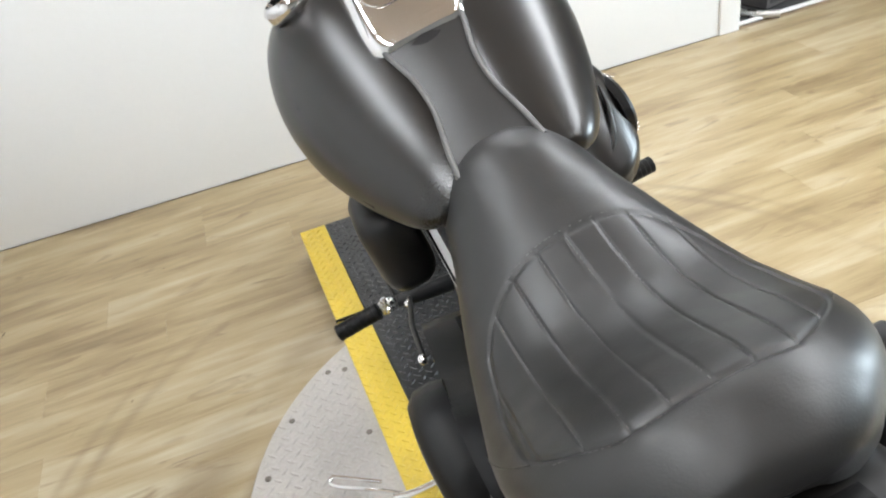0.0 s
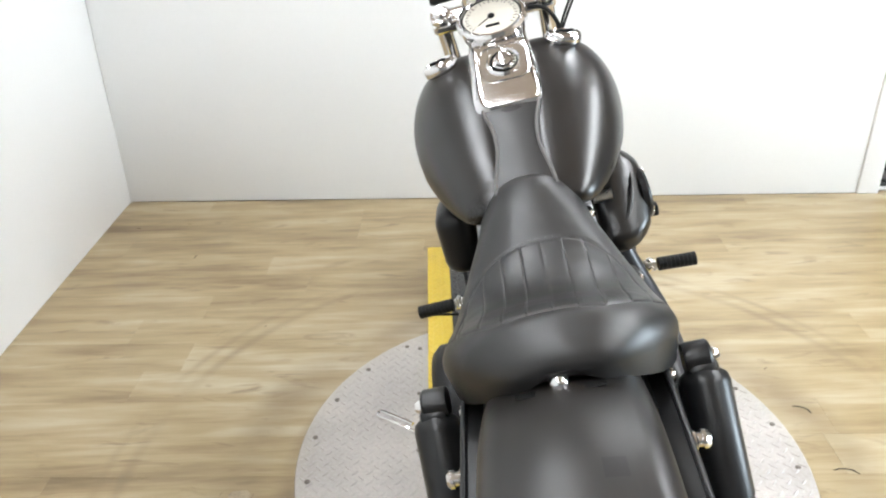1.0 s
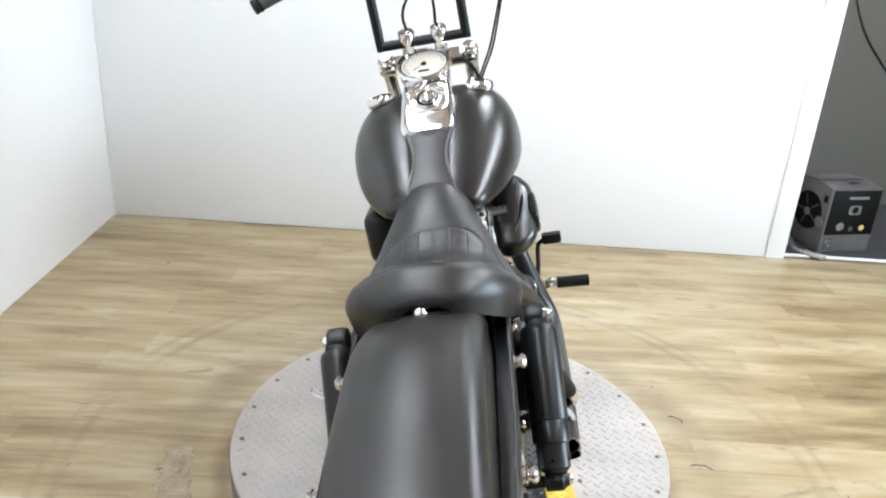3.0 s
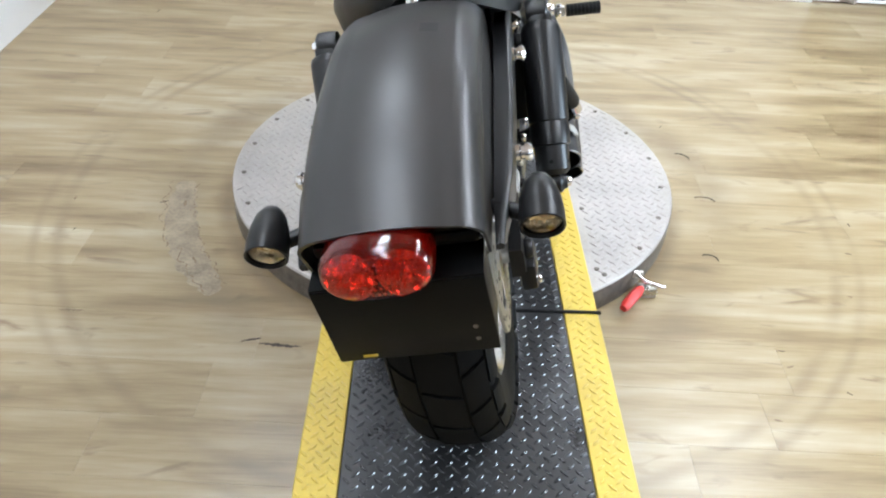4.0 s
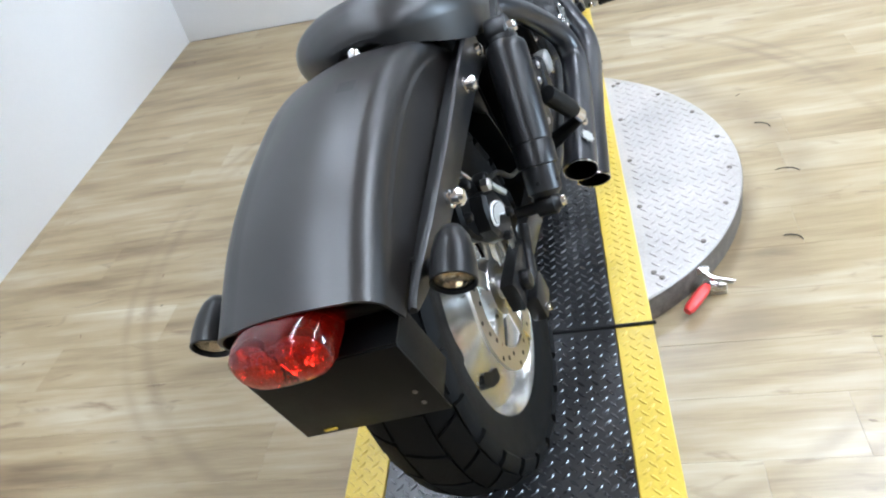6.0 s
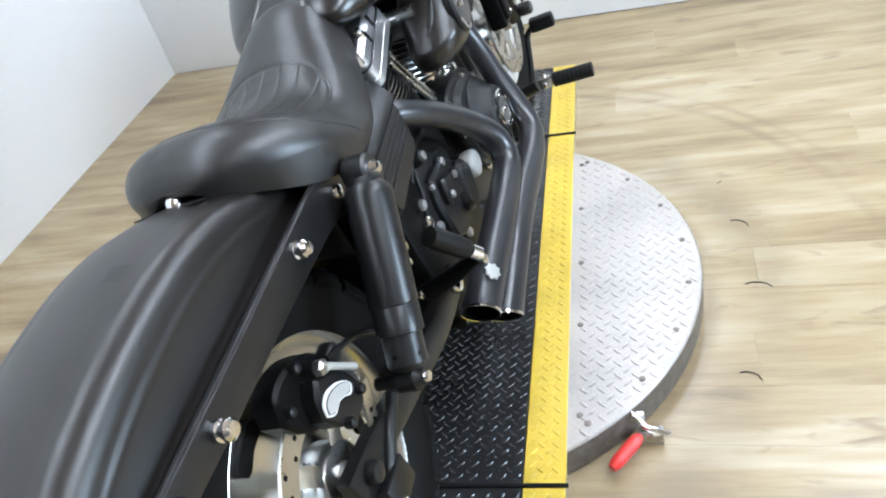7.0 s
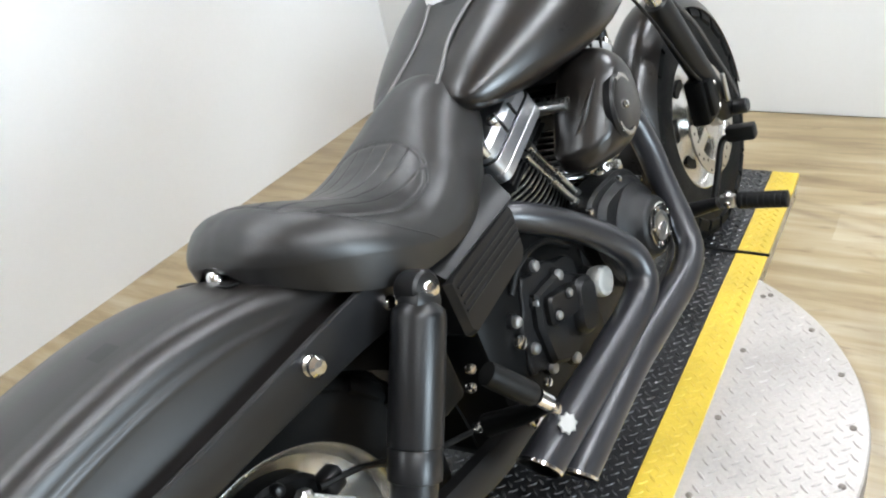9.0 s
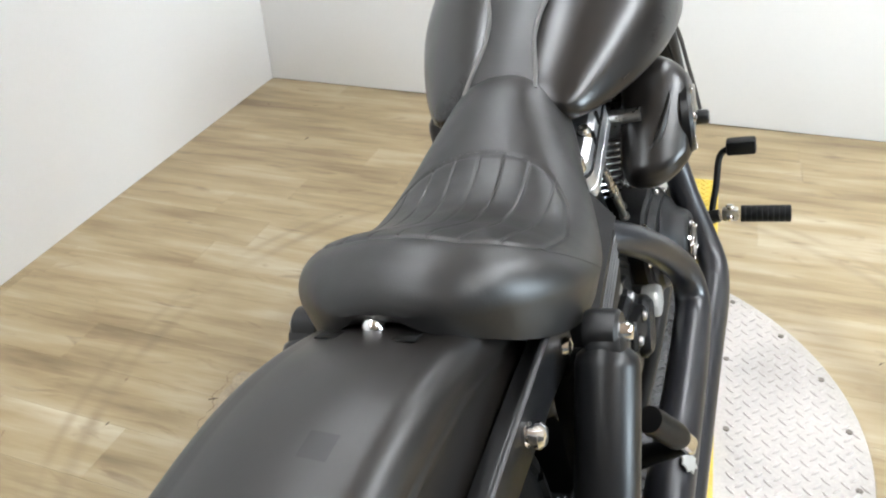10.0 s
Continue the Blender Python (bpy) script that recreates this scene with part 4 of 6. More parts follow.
def tank_half(s):
    """Loft of one tank half: a broad crown that falls away to the outside, a tucked-under flank, a flat inner side."""
    bm = bmesh.new()
    rings = []
    for y, xi, xo, zt, zb in spline(list(zip(TY, TIN, TOUT, TTOP, TBOT)), 6):
        ring = []
        cx, cz = xi + 0.22 * (xo - xi), zb + 0.40 * (zt - zb)
        for k in range(56):
            a = 2 * math.pi * k / 56
            c, q = math.cos(a), math.sin(a)
            if c > 0:
                x = cx + (xo - cx) * c ** (0.92 if q > 0 else 0.88)
                z = cz + ((zt - cz) * q ** 0.88 if q > 0 else -(cz - zb) * abs(q) ** 0.62)
                if q < 0:
                    x -= 0.030 * abs(q) ** 1.5 * (xo - xi) / 0.18
            else:
                x = cx - (cx - xi) * abs(c) ** 0.45
                z = cz + ((zt - cz) * q ** 0.22 - 0.010 * abs(c) if q > 0 else -(cz - zb) * abs(q) ** 0.3)
            ring.append((s * x, y, z))
        rings.append(ring)
    bridge(bm, rings)
    return bm


for s in (-1, 1):
    tk = part("fuel_tank", tank_half(s), DENIM, bike, "matte black split fuel tank half", 60)
    bm = bmesh.new()
    sweep(bm, spline([(s * (interp(y, TY, TOUT) * 0.99), y, interp(y, TY, TBOT) + 0.38 * (interp(y, TY, TTOP) - interp(y, TY, TBOT))) for y in (0.56, 0.66, 0.74, 0.80)], 4), 0.0028, 8)
    part("tank_trim", bm, DENIM, tk)
    m = T(s * 0.138, 0.866, 0.987) @ Matrix.Rotation(radians(-4), 4, "X") @ Matrix.Rotation(radians(s * 12), 4, "Y")
    bm = bmesh.new()
    lathe(bm, [(0.036, -0.016), (0.039, -0.012), (0.040, 0.003), (0.036, 0.009), (0.031, 0.011), (0.028, 0.007), (0.0, 0.006)], m, 32)
    cap = part("fuel_cap", bm, CHROME, tk, "round chrome fuel cap")
    bm = bmesh.new()
    box(bm, (0, 0, 0.010), (0.042, 0.009, 0.007), 0.002, m @ Matrix.Rotation(radians(30 * s), 4, "Z"))
    box(bm, (0, 0, 0.010), (0.009, 0.030, 0.006), 0.002, m @ Matrix.Rotation(radians(30 * s), 4, "Z"))
    part("cap_recess", bm, PLASTIC, cap)

strap_line = spline([(0.705, 0.930, 0.060), (0.66, 0.911, 0.055), (0.61, 0.886, 0.042), (0.56, 0.861, 0.040), (0.51, 0.833, 0.050), (0.47, 0.812, 0.056)], 6)
bm = bmesh.new()
rings = []
for y, z, w in strap_line:
    ring = [(w * u, y, z + 0.013 - 0.004 * u * u) for u in np.linspace(-1, 1, 9)]
    ring += [(w * u, y, z - 0.03) for u in np.linspace(1, -1, 5)]
    rings.append(ring)
bridge(bm, rings)
strap = part("tank_strap", bm, VINYL, bike, "black leather tank strap with chrome piping", 60)
for s in (-1, 1):
    bm = bmesh.new()
    sweep(bm, [(s * (w + 0.001), y, z + 0.0105) for y, z, w in strap_line], 0.0036, 8)
    part("piping", bm, PIPING, strap, "grey edge piping")
bm = bmesh.new()
prism(bm, [(-0.022, 0), (-0.012, 0.007), (0, 0.010), (0.012, 0.007), (0.022, 0), (0.012, -0.007), (0, -0.010), (-0.012, -0.007)], T(0, 0.655, 0.9200) @ Matrix.Rotation(radians(26), 4, "X"), 0.0016, 0.001)
part("strap_emblem", bm, SATIN, strap, "embossed emblem")

bm = bmesh.new()
rings = []
for y, z, w, h in spline([(0.662, 0.931, 0.048, 0.004), (0.666, 0.936, 0.060, 0.006), (0.676, 0.946, 0.068, 0.010), (0.700, 0.962, 0.071, 0.014), (0.74, 0.986, 0.072, 0.024), (0.80, 1.016, 0.072, 0.036), (0.86, 1.030, 0.071, 0.060), (0.92, 1.040, 0.070, 0.06), (0.965, 1.030, 0.056, 0.06)], 5):
    ring = []
    for u in np.linspace(-1, 1, 21):
        a = abs(u)
        ring.append((w * u - 0.003, y, z - h * (max(0.0, a - 0.74) / 0.26) ** 2.0))
    ring += [(w * u - 0.003, y, z - h - 0.06) for u in np.linspace(1, -1, 5)]
    rings.append(ring)
bridge(bm, rings)
console = part("dash_console", bm, CHROME, bike, "chrome dash console", 60)
im = T(0.003, 0.748, 0.9915) @ Matrix.Rotation(radians(32), 4, "X")
bm = bmesh.new()
lip = rounded(0.108, 0.102, 0.030, 6)
ins = rounded(0.099, 0.094, 0.026, 6)
bridge(bm, [[im @ Vector((x, y, -0.006)) for x, y in lip], [im @ Vector((x, y, 0.001)) for x, y in lip], [im @ Vector((x * 0.98, y * 0.98, 0.003)) for x, y in lip], [im @ Vector((x, y, 0.0025)) for x, y in ins], [im @ Vector((x * 0.96, y * 0.96, -0.001)) for x, y in ins], [im @ Vector((x * 0.6, y * 0.6, -0.002)) for x, y in ins]])
part("console_bezel", bm, CHROME, console, "raised square chrome bezel")
bm = bmesh.new()
lathe(bm, [(0.036, -0.008), (0.036, 0.003), (0.033, 0.006), (0.029, 0.003), (0.0, 0.003)], im, 36)
ign = part("ignition_switch", bm, CHROME, console, "round chrome ignition switch")
bm = bmesh.new()
ring_body(bm, [(0.0295, 0.002), (0.0275, 0.0050), (0.0235, 0.0050), (0.022, 0.002)], im, 32)
part("switch_ring", bm, PLASTIC, ign, "dark ring round the switch")
bm = bmesh.new()
lathe(bm, [(0.019, 0.003), (0.018, 0.011), (0.014, 0.014), (0, 0.014)], im, 24)
box(bm, (0, 0, 0.016), (0.006, 0.026, 0.006), 0.002, im @ Matrix.Rotation(radians(20), 4, "Z"))
part("switch_knob", bm, CHROME, ign)
bm = bmesh.new()
for k in range(9):
    a = radians(-150 + 20 * k)
    box(bm, (0, 0.0255, 0.0052), (0.0045, 0.0028, 0.0006), 0, im @ Matrix.Rotation(a, 4, "Z"))
part("switch_mark", bm, DIAL, ign, "row of pale marks on the switch ring")["kind"] = "stuff"
sm = T(-0.005, 0.890, 1.056) @ Matrix.Rotation(radians(24), 4, "X") @ Matrix.Diagonal((1.18, 1.18, 1.0, 1))
bm = bmesh.new()
lathe(bm, [(0.050, -0.045), (0.060, -0.030), (0.0625, -0.012), (0.066, -0.008), (0.067, 0.004), (0.063, 0.011), (0.057, 0.010), (0.055, 0.004), (0.0, 0.003)], sm, 48)
speedo = part("speedometer", bm, CHROME, console, "round speedometer with cream face and chrome bezel")
bm = bmesh.new()
lathe(bm, [(0.0552, 0.003), (0.0548, 0.0055), (0, 0.0055)], sm, 40)
part("dial", bm, DIAL, speedo, "cream dial face")
bm = bmesh.new()
ring_body(bm, [(0.0565, 0.0045), (0.0565, 0.0068), (0.0535, 0.0068), (0.0535, 0.0045)], sm, 40)
part("dial_ring", bm, PLASTIC, speedo, "thin dark ring round the dial")
bm = bmesh.new()
for k in range(25):
    a = radians(-130 + 260 * k / 24)
    box(bm, (0, 0.046, 0.006), (0.0013, 0.008 if k % 2 == 0 else 0.005, 0.0006), 0, sm @ Matrix.Rotation(a, 4, "Z"))
box(bm, (0, -0.028, 0.006), (0.026, 0.008, 0.0006), 0, sm)
box(bm, (0, 0.017, 0.0066), (0.0018, 0.034, 0.0006), 0, sm @ Matrix.Rotation(radians(130), 4, "Z"))
part("dial_marks", bm, PLASTIC, speedo, "black dial ticks and needle")["kind"] = "stuff"
bm = bmesh.new()
lathe(bm, [(0.007, 0.005), (0.006, 0.009), (0, 0.009)], sm, 14)
part("needle_hub", bm, PLASTIC, speedo)
for k in range(4):
    bm = bmesh.new()
    lathe(bm, [(0.0032, 0), (0.0032, 0.002), (0, 0.003)], T(0.030 - 0.020 * k, 0.815, 1.019) @ Matrix.Rotation(radians(24), 4, "X"), 8)
    part("indicator_lamp", bm, PLASTIC, console)
bm = bmesh.new()
box(bm, (0, 0, 0), (0.012, 0.034, 0.010), 0.003, T(-0.090, 0.862, 0.966) @ Matrix.Rotation(radians(20), 4, "X"))
box(bm, (0, 0.014, 0.002), (0.020, 0.008, 0.008), 0.002, T(-0.090, 0.862, 0.966) @ Matrix.Rotation(radians(20), 4, "X"))
part("tank_clip", bm, PLASTIC, bike, "small black clip between tank and console")

# ---- fork, bars ----
FTOP = Vector((0, 0.985, 1.075))
FBOT = Vector((0, 1.445, 0.350))
for s in (-1, 1):
    off = Vector((s * 0.120, 0, 0))
    bm = bmesh.new()
    a, b = FTOP + off, FBOT + off
    mid = a.lerp(b, 0.55)
    sweep(bm, [a, mid], 0.021, 20)
    tube = part("fork_tube", bm, CHROME, bike, "chrome fork tube")
    bm = bmesh.new()
    sweep(bm, [a.lerp(b, 0.50), a.lerp(b, 0.52), a.lerp(b, 0.95), a.lerp(b, 1.02)], [0.028, 0.031, 0.031, 0.027], 20)
    part("fork_slider", bm, SATIN, bike, "satin black fork slider")
    bm = bmesh.new()
    lathe(bm, [(0.026, -0.03), (0.027, -0.006), (0.024, 0.0), (0.017, 0.001), (0.017, 0.010), (0.013, 0.014), (0, 0.014)], T(*a) @ Matrix.Rotation(radians(34), 4, "X"), 6 * 4)
    part("fork_cap", bm, CHROME, bike, "chrome fork cap")
    bm = bmesh.new()
    lathe(bm, [(0.020, 0), (0.020, 0.03), (0.016, 0.036), (0, 0.036)], T(s * 0.150, FBOT.y, FBOT.z) @ (TO_X if s > 0 else TO_NX), 20)
    part("axle_cap", bm, SATIN, bike)
for k in (0.03, 0.27):
    p = FTOP.lerp(FBOT, k)
    bm = bmesh.new()
    box(bm, (0, 0, 0), (0.292, 0.060, 0.030), 0.013, T(*p) @ Matrix.Rotation(radians(34), 4, "X"))
    part("triple_tree", bm, CHROME if k < 0.1 else SATIN, bike)

for s in (-1, 1):
    bm = bmesh.new()
    sweep(bm, [(s * 0.045, 0.965, 1.070), (s * 0.045, 0.945, 1.125)], [0.020, 0.020], 20)
    lathe(bm, [(0.0225, -0.016), (0.0235, -0.012), (0.0235, 0.014), (0.021, 0.018), (0.010, 0.018), (0.009, 0.022), (0, 0.022)], T(s * 0.045, 0.943, 1.132) @ Matrix.Rotation(radians(18), 4, "X"), 20)
    part("riser", bm, CHROME, bike, "chrome handlebar riser")
bm = bmesh.new()
B1, B2, B3 = (0.120, 0.940, 1.118), (0.119, 0.890, 1.362), (0.255, 0.850, 1.330)


def bar(a, b):
    sweep(bm, [a, b], 0.0135, 16)


bar((-B1[0] - 0.010, B1[1], B1[2]), (B1[0] + 0.010, B1[1], B1[2]))
for s in (-1, 1):
    bar((s * B1[0], B1[1], B1[2] - 0.010), (s * B2[0], B2[1], B2[2] + 0.012))
    bar((s * (B2[0] - 0.010), B2[1] + 0.002, B2[2]), (s * 0.285, 0.835, 1.323))
handlebar = part("handlebar", bm, SATIN, bike, "black mitred z-shaped handlebar")
for s in (-1, 1):
    g0, g1 = Vector((s * 0.285, 0.835, 1.322 - 0.004 * (s > 0))), Vector((s * 0.400, 0.779, 1.285 + 0.012 * (s > 0)))
    d = (g1 - g0).normalized()
    bm = bmesh.new()
    pts, radii = [], []
    for i in range(14):             # ribbed sleeve
        for f, r in ((0.0, 0.0165), (0.2, 0.0180), (0.8, 0.0180)):
            pts.append(g0.lerp(g1, 0.05 + 0.80 * (i + f) / 14))
            radii.append(r)
    sweep(bm, pts, radii, 20)
    grip = part("grip", bm, GRIP, handlebar, "ribbed grey rubber grip")
    bm = bmesh.new()
    sweep(bm, [g0.lerp(g1, q) for q in (0.84, 0.845, 0.91, 0.915, 0.935, 0.94, 0.99, 1.0)], [0.017, 0.0195, 0.0195, 0.0175, 0.0175, 0.0200, 0.0200, 0.017], 20)
    part("grip_end", bm, RUBBER, grip, "black grip end collar")
    bm = bmesh.new()
    sweep(bm, [g0 - d * 0.004, g0 + d * 0.010], 0.0195, 20)
    part("grip_collar", bm, RUBBER, grip)
    bm = bmesh.new()
    hm = T(*(g0 - d * 0.028)) @ d.to_track_quat("X", "Z").to_matrix().to_4x4()
    sweep(bm, [g0 - d * 0.058, g0 - d * 0.054, g0 - d * 0.006, g0 - d * 0.002], [0.018, 0.0265, 0.0275, 0.020], 18)
    box(bm, (0.0, 0.0, -0.020), (0.048, 0.046, 0.040), 0.008, hm)
    ctl = part("switch_housing", bm, PLASTIC, handlebar, "black switch housing")
    for u, w in ((-0.012, -0.014), (0.008, -0.022), (0.004, -0.006)):
        bm = bmesh.new()
        box(bm, (0, 0, 0), (0.011, 0.010, 0.008), 0.002, T(*(g0 - d * 0.028 + d * u + Vector((0, -0.024, w)))))
        part("switch_button", bm, RUBBER, ctl)
    bm = bmesh.new()
    box(bm, (0, 0.020, 0.010), (0.046, 0.040, 0.036), 0.008, T(*(g0 - d * 0.070)))
    sweep(bm, [g0 - d * 0.094, g0 - d * 0.060], 0.022, 16)
    part("lever_perch", bm, SATIN, handlebar, "black lever perch")
    bm = bmesh.new()
    sweep(bm, spline([g0 - d * 0.080 + Vector((0, 0.038, 0.010)), g0 - d * 0.03 + Vector((0, 0.050, 0.018)), g0.lerp(g1, 0.4) + Vector((0, 0.052, 0.026)), g0.lerp(g1, 0.80) + Vector((0, 0.046, 0.032)), g0.lerp(g1, 0.95) + Vector((0, 0.040, 0.034))], 5), [0.0105] * 5 + [0.0092] * 10 + [0.0075] * 4 + [0.0082, 0.0095], 10, True, 0.62)
    part("lever", bm, SATIN, handlebar, "black hand lever")
    if s > 0:
        bm = bmesh.new()
        box(bm, (0, 0, 0), (0.062, 0.046, 0.034), 0.006, T(0.225, 0.892, 1.375))
        res = part("brake_reservoir", bm, PLASTIC, handlebar, "black brake fluid reservoir")
        bm = bmesh.new()
        box(bm, (0, 0, 0.019), (0.064, 0.048, 0.005), 0.002, T(0.225, 0.892, 1.375))
        part("lid", bm, SATIN, res)


def cable(points, r=0.0042, name="cable", mat=None, label="black control cable"):
    bm = bmesh.new()
    sweep(bm, spline(points, 8), r, 8)
    return part(name, bm, mat or RUBBER, bike, label)


cable([(-0.125, 0.90, 1.36), (-0.07, 0.93, 1.365), (0.01, 0.97, 1.32), (0.04, 0.99, 1.22), (0.030, 1.00, 1.10)])
cable([(0.16, 0.90, 1.36), (0.10, 0.95, 1.30), (0.0, 0.98, 1.255), (-0.05, 0.99, 1.19), (-0.035, 1.0, 1.10)])
cable([(0.254, 0.86, 1.295), (0.220, 0.88, 1.19), (0.182, 0.91, 1.08), (0.150, 0.93, 1.015), (0.12, 0.94, 0.95)], 0.0030)
cable([(0.258, 0.855, 1.295), (0.226, 0.875, 1.19), (0.190, 0.905, 1.08), (0.158, 0.93, 1.015), (0.125, 0.95, 0.95)], 0.0030)
cable([(0.06, 0.95, 1.05), (0.11, 0.92, 1.045), (0.135, 0.92, 1.00), (0.13, 0.95, 0.94)], 0.005)

# front fender
bm = bmesh.new()
rings = []
for k in range(33):
    a = radians(-2 + 207 * k / 32)
    R = 0.357
    w, n = 0.070, 13
    ring = []
    for u in np.linspace(-1, 1, n):
        d = 0.004 + 0.052 * abs(u) ** 3.2
        ring.append((w * u, FA[0] + (R - d) * math.cos(a), FA[1] + (R - d) * math.sin(a)))
    for u in np.linspace(1, -1, n):
        d = 0.008 + 0.050 * abs(u) ** 3.2
        ring.append((w * 0.95 * u, FA[0] + (R - d) * math.cos(a), FA[1] + (R - d) * math.sin(a)))
    rings.append(ring)
bridge(bm, rings)
part("front_fender", bm, DENIM, bike, "matte black front fender", 60)
bm = bmesh.new()
box(bm, (0.112, 1.345, 0.420), (0.05, 0.080, 0.120), 0.010)
box(bm, (0.134, 1.345, 0.425), (0.03, 0.055, 0.095), 0.008)
fc = part("front_caliper", bm, PLASTIC, bike, "black front brake caliper")
bolt(0.147, 1.36, 0.455, 0.006, 0.004, TO_X, CHROME, fc)
bolt(0.147, 1.36, 0.39, 0.006, 0.004, TO_X, CHROME, fc)
cable([(0.13, 1.33, 0.47), (0.15, 1.22, 0.55), (0.14, 1.12, 0.70), (0.10, 1.0, 0.9)], 0.004, "brake_hose", None, "thin black brake hose")
cable([(0.164, 1.455, 0.37), (0.158, 1.44, 0.43), (0.152, 1.39, 0.52), (0.146, 1.33, 0.62), (0.13, 1.25, 0.72)], 0.005, "brake_line", GRIP, "grey braided brake line")
bm = bmesh.new()
box(bm, (0.158, 1.395, 0.425), (0.010, 0.016, 0.075), 0.004)
part("caliper_bracket", bm, STEEL, bike, "steel caliper bracket")
bm = bmesh.new()
lathe(bm, [(0.004, -0.05), (0.018, -0.04), (0.027, -0.015), (0.030, 0.01), (0.028, 0.016), (0.0, 0.018)], T(0.175, 1.17, 0.78) @ TO_NY, 24)
part("front_signal", bm, CHROME, bike, "chrome bullet turn signal")

# ---- frame and engine ----
for s in (-1, 1):
    bm = bmesh.new()
    sweep(bm, spline([(s * 0.05, 1.00, 0.93), (s * 0.07, 1.03, 0.62), (s * 0.10, 1.02, 0.24), (s * 0.115, 0.90, 0.16), (s * 0.115, 0.55, 0.15), (s * 0.110, 0.28, 0.19)], 6), 0.017, 12)
    part("frame_tube", bm, SATIN, bike, "black frame tube")
    bm = bmesh.new()
    line = spline([(0.34, 0.265, 0.028), (0.20, 0.268, 0.030), (0.02, 0.298, 0.026), (-0.10, 0.325, 0.028), (-0.215, 0.337, 0.030)], 5)
    bridge(bm, [[(s * 0.105, y, z - h), (s * 0.128, y, z - h), (s * 0.131, y, z - h + 0.008), (s * 0.131, y, z + h - 0.008), (s * 0.128, y, z + h), (s * 0.105, y, z + h)] for y, z, h in line])
    sw = part("swingarm", bm, SATIN, bike, "satin black swingarm")
    bolt(s * 0.131, RA[0], RA[1], 0.019, 0.018, TO_X if s > 0 else TO_NX, SATIN, sw, "axle_nut")
bm = bmesh.new()
sweep(bm, [(0, 0.98, 0.93), (0, 0.60, 0.82), (0, 0.30, 0.66)], 0.03, 14)
part("backbone", bm, SATIN, bike)

CRANK = (0.72, 0.33)
bm = bmesh.new()
lathe(bm, [(0.10, -0.12), (0.135, -0.115), (0.14, 0.0), (0.135, 0.105), (0.12, 0.115)], T(0, CRANK[0], CRANK[1]) @ TO_X, 40)
box(bm, (0, 0.70, 0.42), (0.19, 0.25, 0.12), 0.03)
part("crankcase", bm, WRINKLE, bike, "black wrinkle crankcase")

ENGINE_PARTS = ((-22.5, -0.015), (22.5, 0.015))
for ang, off in ENGINE_PARTS:
    cm = T(0, CRANK[0], CRANK[1]) @ Matrix.Rotation(radians(-ang), 4, "X")
    bm = bmesh.new()
    prof = [(0.055, 0.12)]
    for k in range(13):
        h = 0.155 + k * 0.0125
        prof += [(0.062, h), (0.082, h + 0.003), (0.083, h + 0.0065), (0.062, h + 0.0085)]
    prof.append((0.06, 0.322))
    lathe(bm, prof, cm, 36)
    cyl = part("cylinder", bm, SATIN, bike, "black finned cylinder")
    bm = bmesh.new()
    for k in range(13):
        h = 0.155 + k * 0.0125
        ring_body(bm, [(0.0838, h + 0.0042), (0.0838, h + 0.0066), (0.0795, h + 0.0068), (0.0795, h + 0.0042)], cm, 36)
    part("fin_edges", bm, FIN_EDGE, cyl, "machined bright fin edges")
    bm = bmesh.new()
    box(bm, (0, 0, 0.345), (0.15, 0.13, 0.07), 0.015, cm)
    head = part("cylinder_head", bm, SATIN, bike, "black finned cylinder head")
    for k in range(5):
        bm = bmesh.new()
        box(bm, (0, 0, 0.320 + k * 0.013), (0.19, 0.165 - 0.004 * k, 0.006), 0.002, cm)
        part("fin", bm, SATIN, head)
    bm = bmesh.new()
    prism(bm, rounded(0.238, 0.182, 0.022), cm @ T(0, off, 0.366), 0.020, 0.003)
    prism(bm, rounded(0.236, 0.180, 0.022), cm @ T(0, off, 0.384), 0.030, 0.004)
    prism(bm, rounded(0.230, 0.174, 0.022), cm @ T(0, off, 0.411), 0.034, 0.010)
    rk = part("rocker_box", bm, ROCKER, bike, "polished silver rocker box")
    bm = bmesh.new()
    ring = rounded(0.2372, 0.1815, 0.0225)
    bridge(bm, [[cm @ T(0, off, 0.4115) @ Vector((x * q, y * q, h)) for x, y in ring] for q, h in ((1.0, 0.0), (1.0, 0.003), (0.9, 0.003), (0.9, 0.0))], True, False, False)
    part("rocker_gasket", bm, SATIN, rk, "dark joint line")
    for u in (-0.02, 0.022):
        bm = bmesh.new()
        box(bm, (0.1165, u + off, 0.431), (0.006, 0.004, 0.028), 0.001, cm)
        part("rocker_slot", bm, SATIN, rk)
    for x, y in ((0.100, 0.074 + off), (0.100, -0.078 + off), (-0.100, 0.070 + off), (-0.100, -0.070 + off), (0.104, -0.02 + off)):
        bm = bmesh.new()
        lathe(bm, [(0.0115, -0.010), (0.0115, 0.010), (0.0095, 0.011), (0.0082, 0.019), (0.005, 0.020), (0, 0.017)], cm @ T(x, y, 0.436), 16)
        part("bolt", bm, ALLOY, rk)

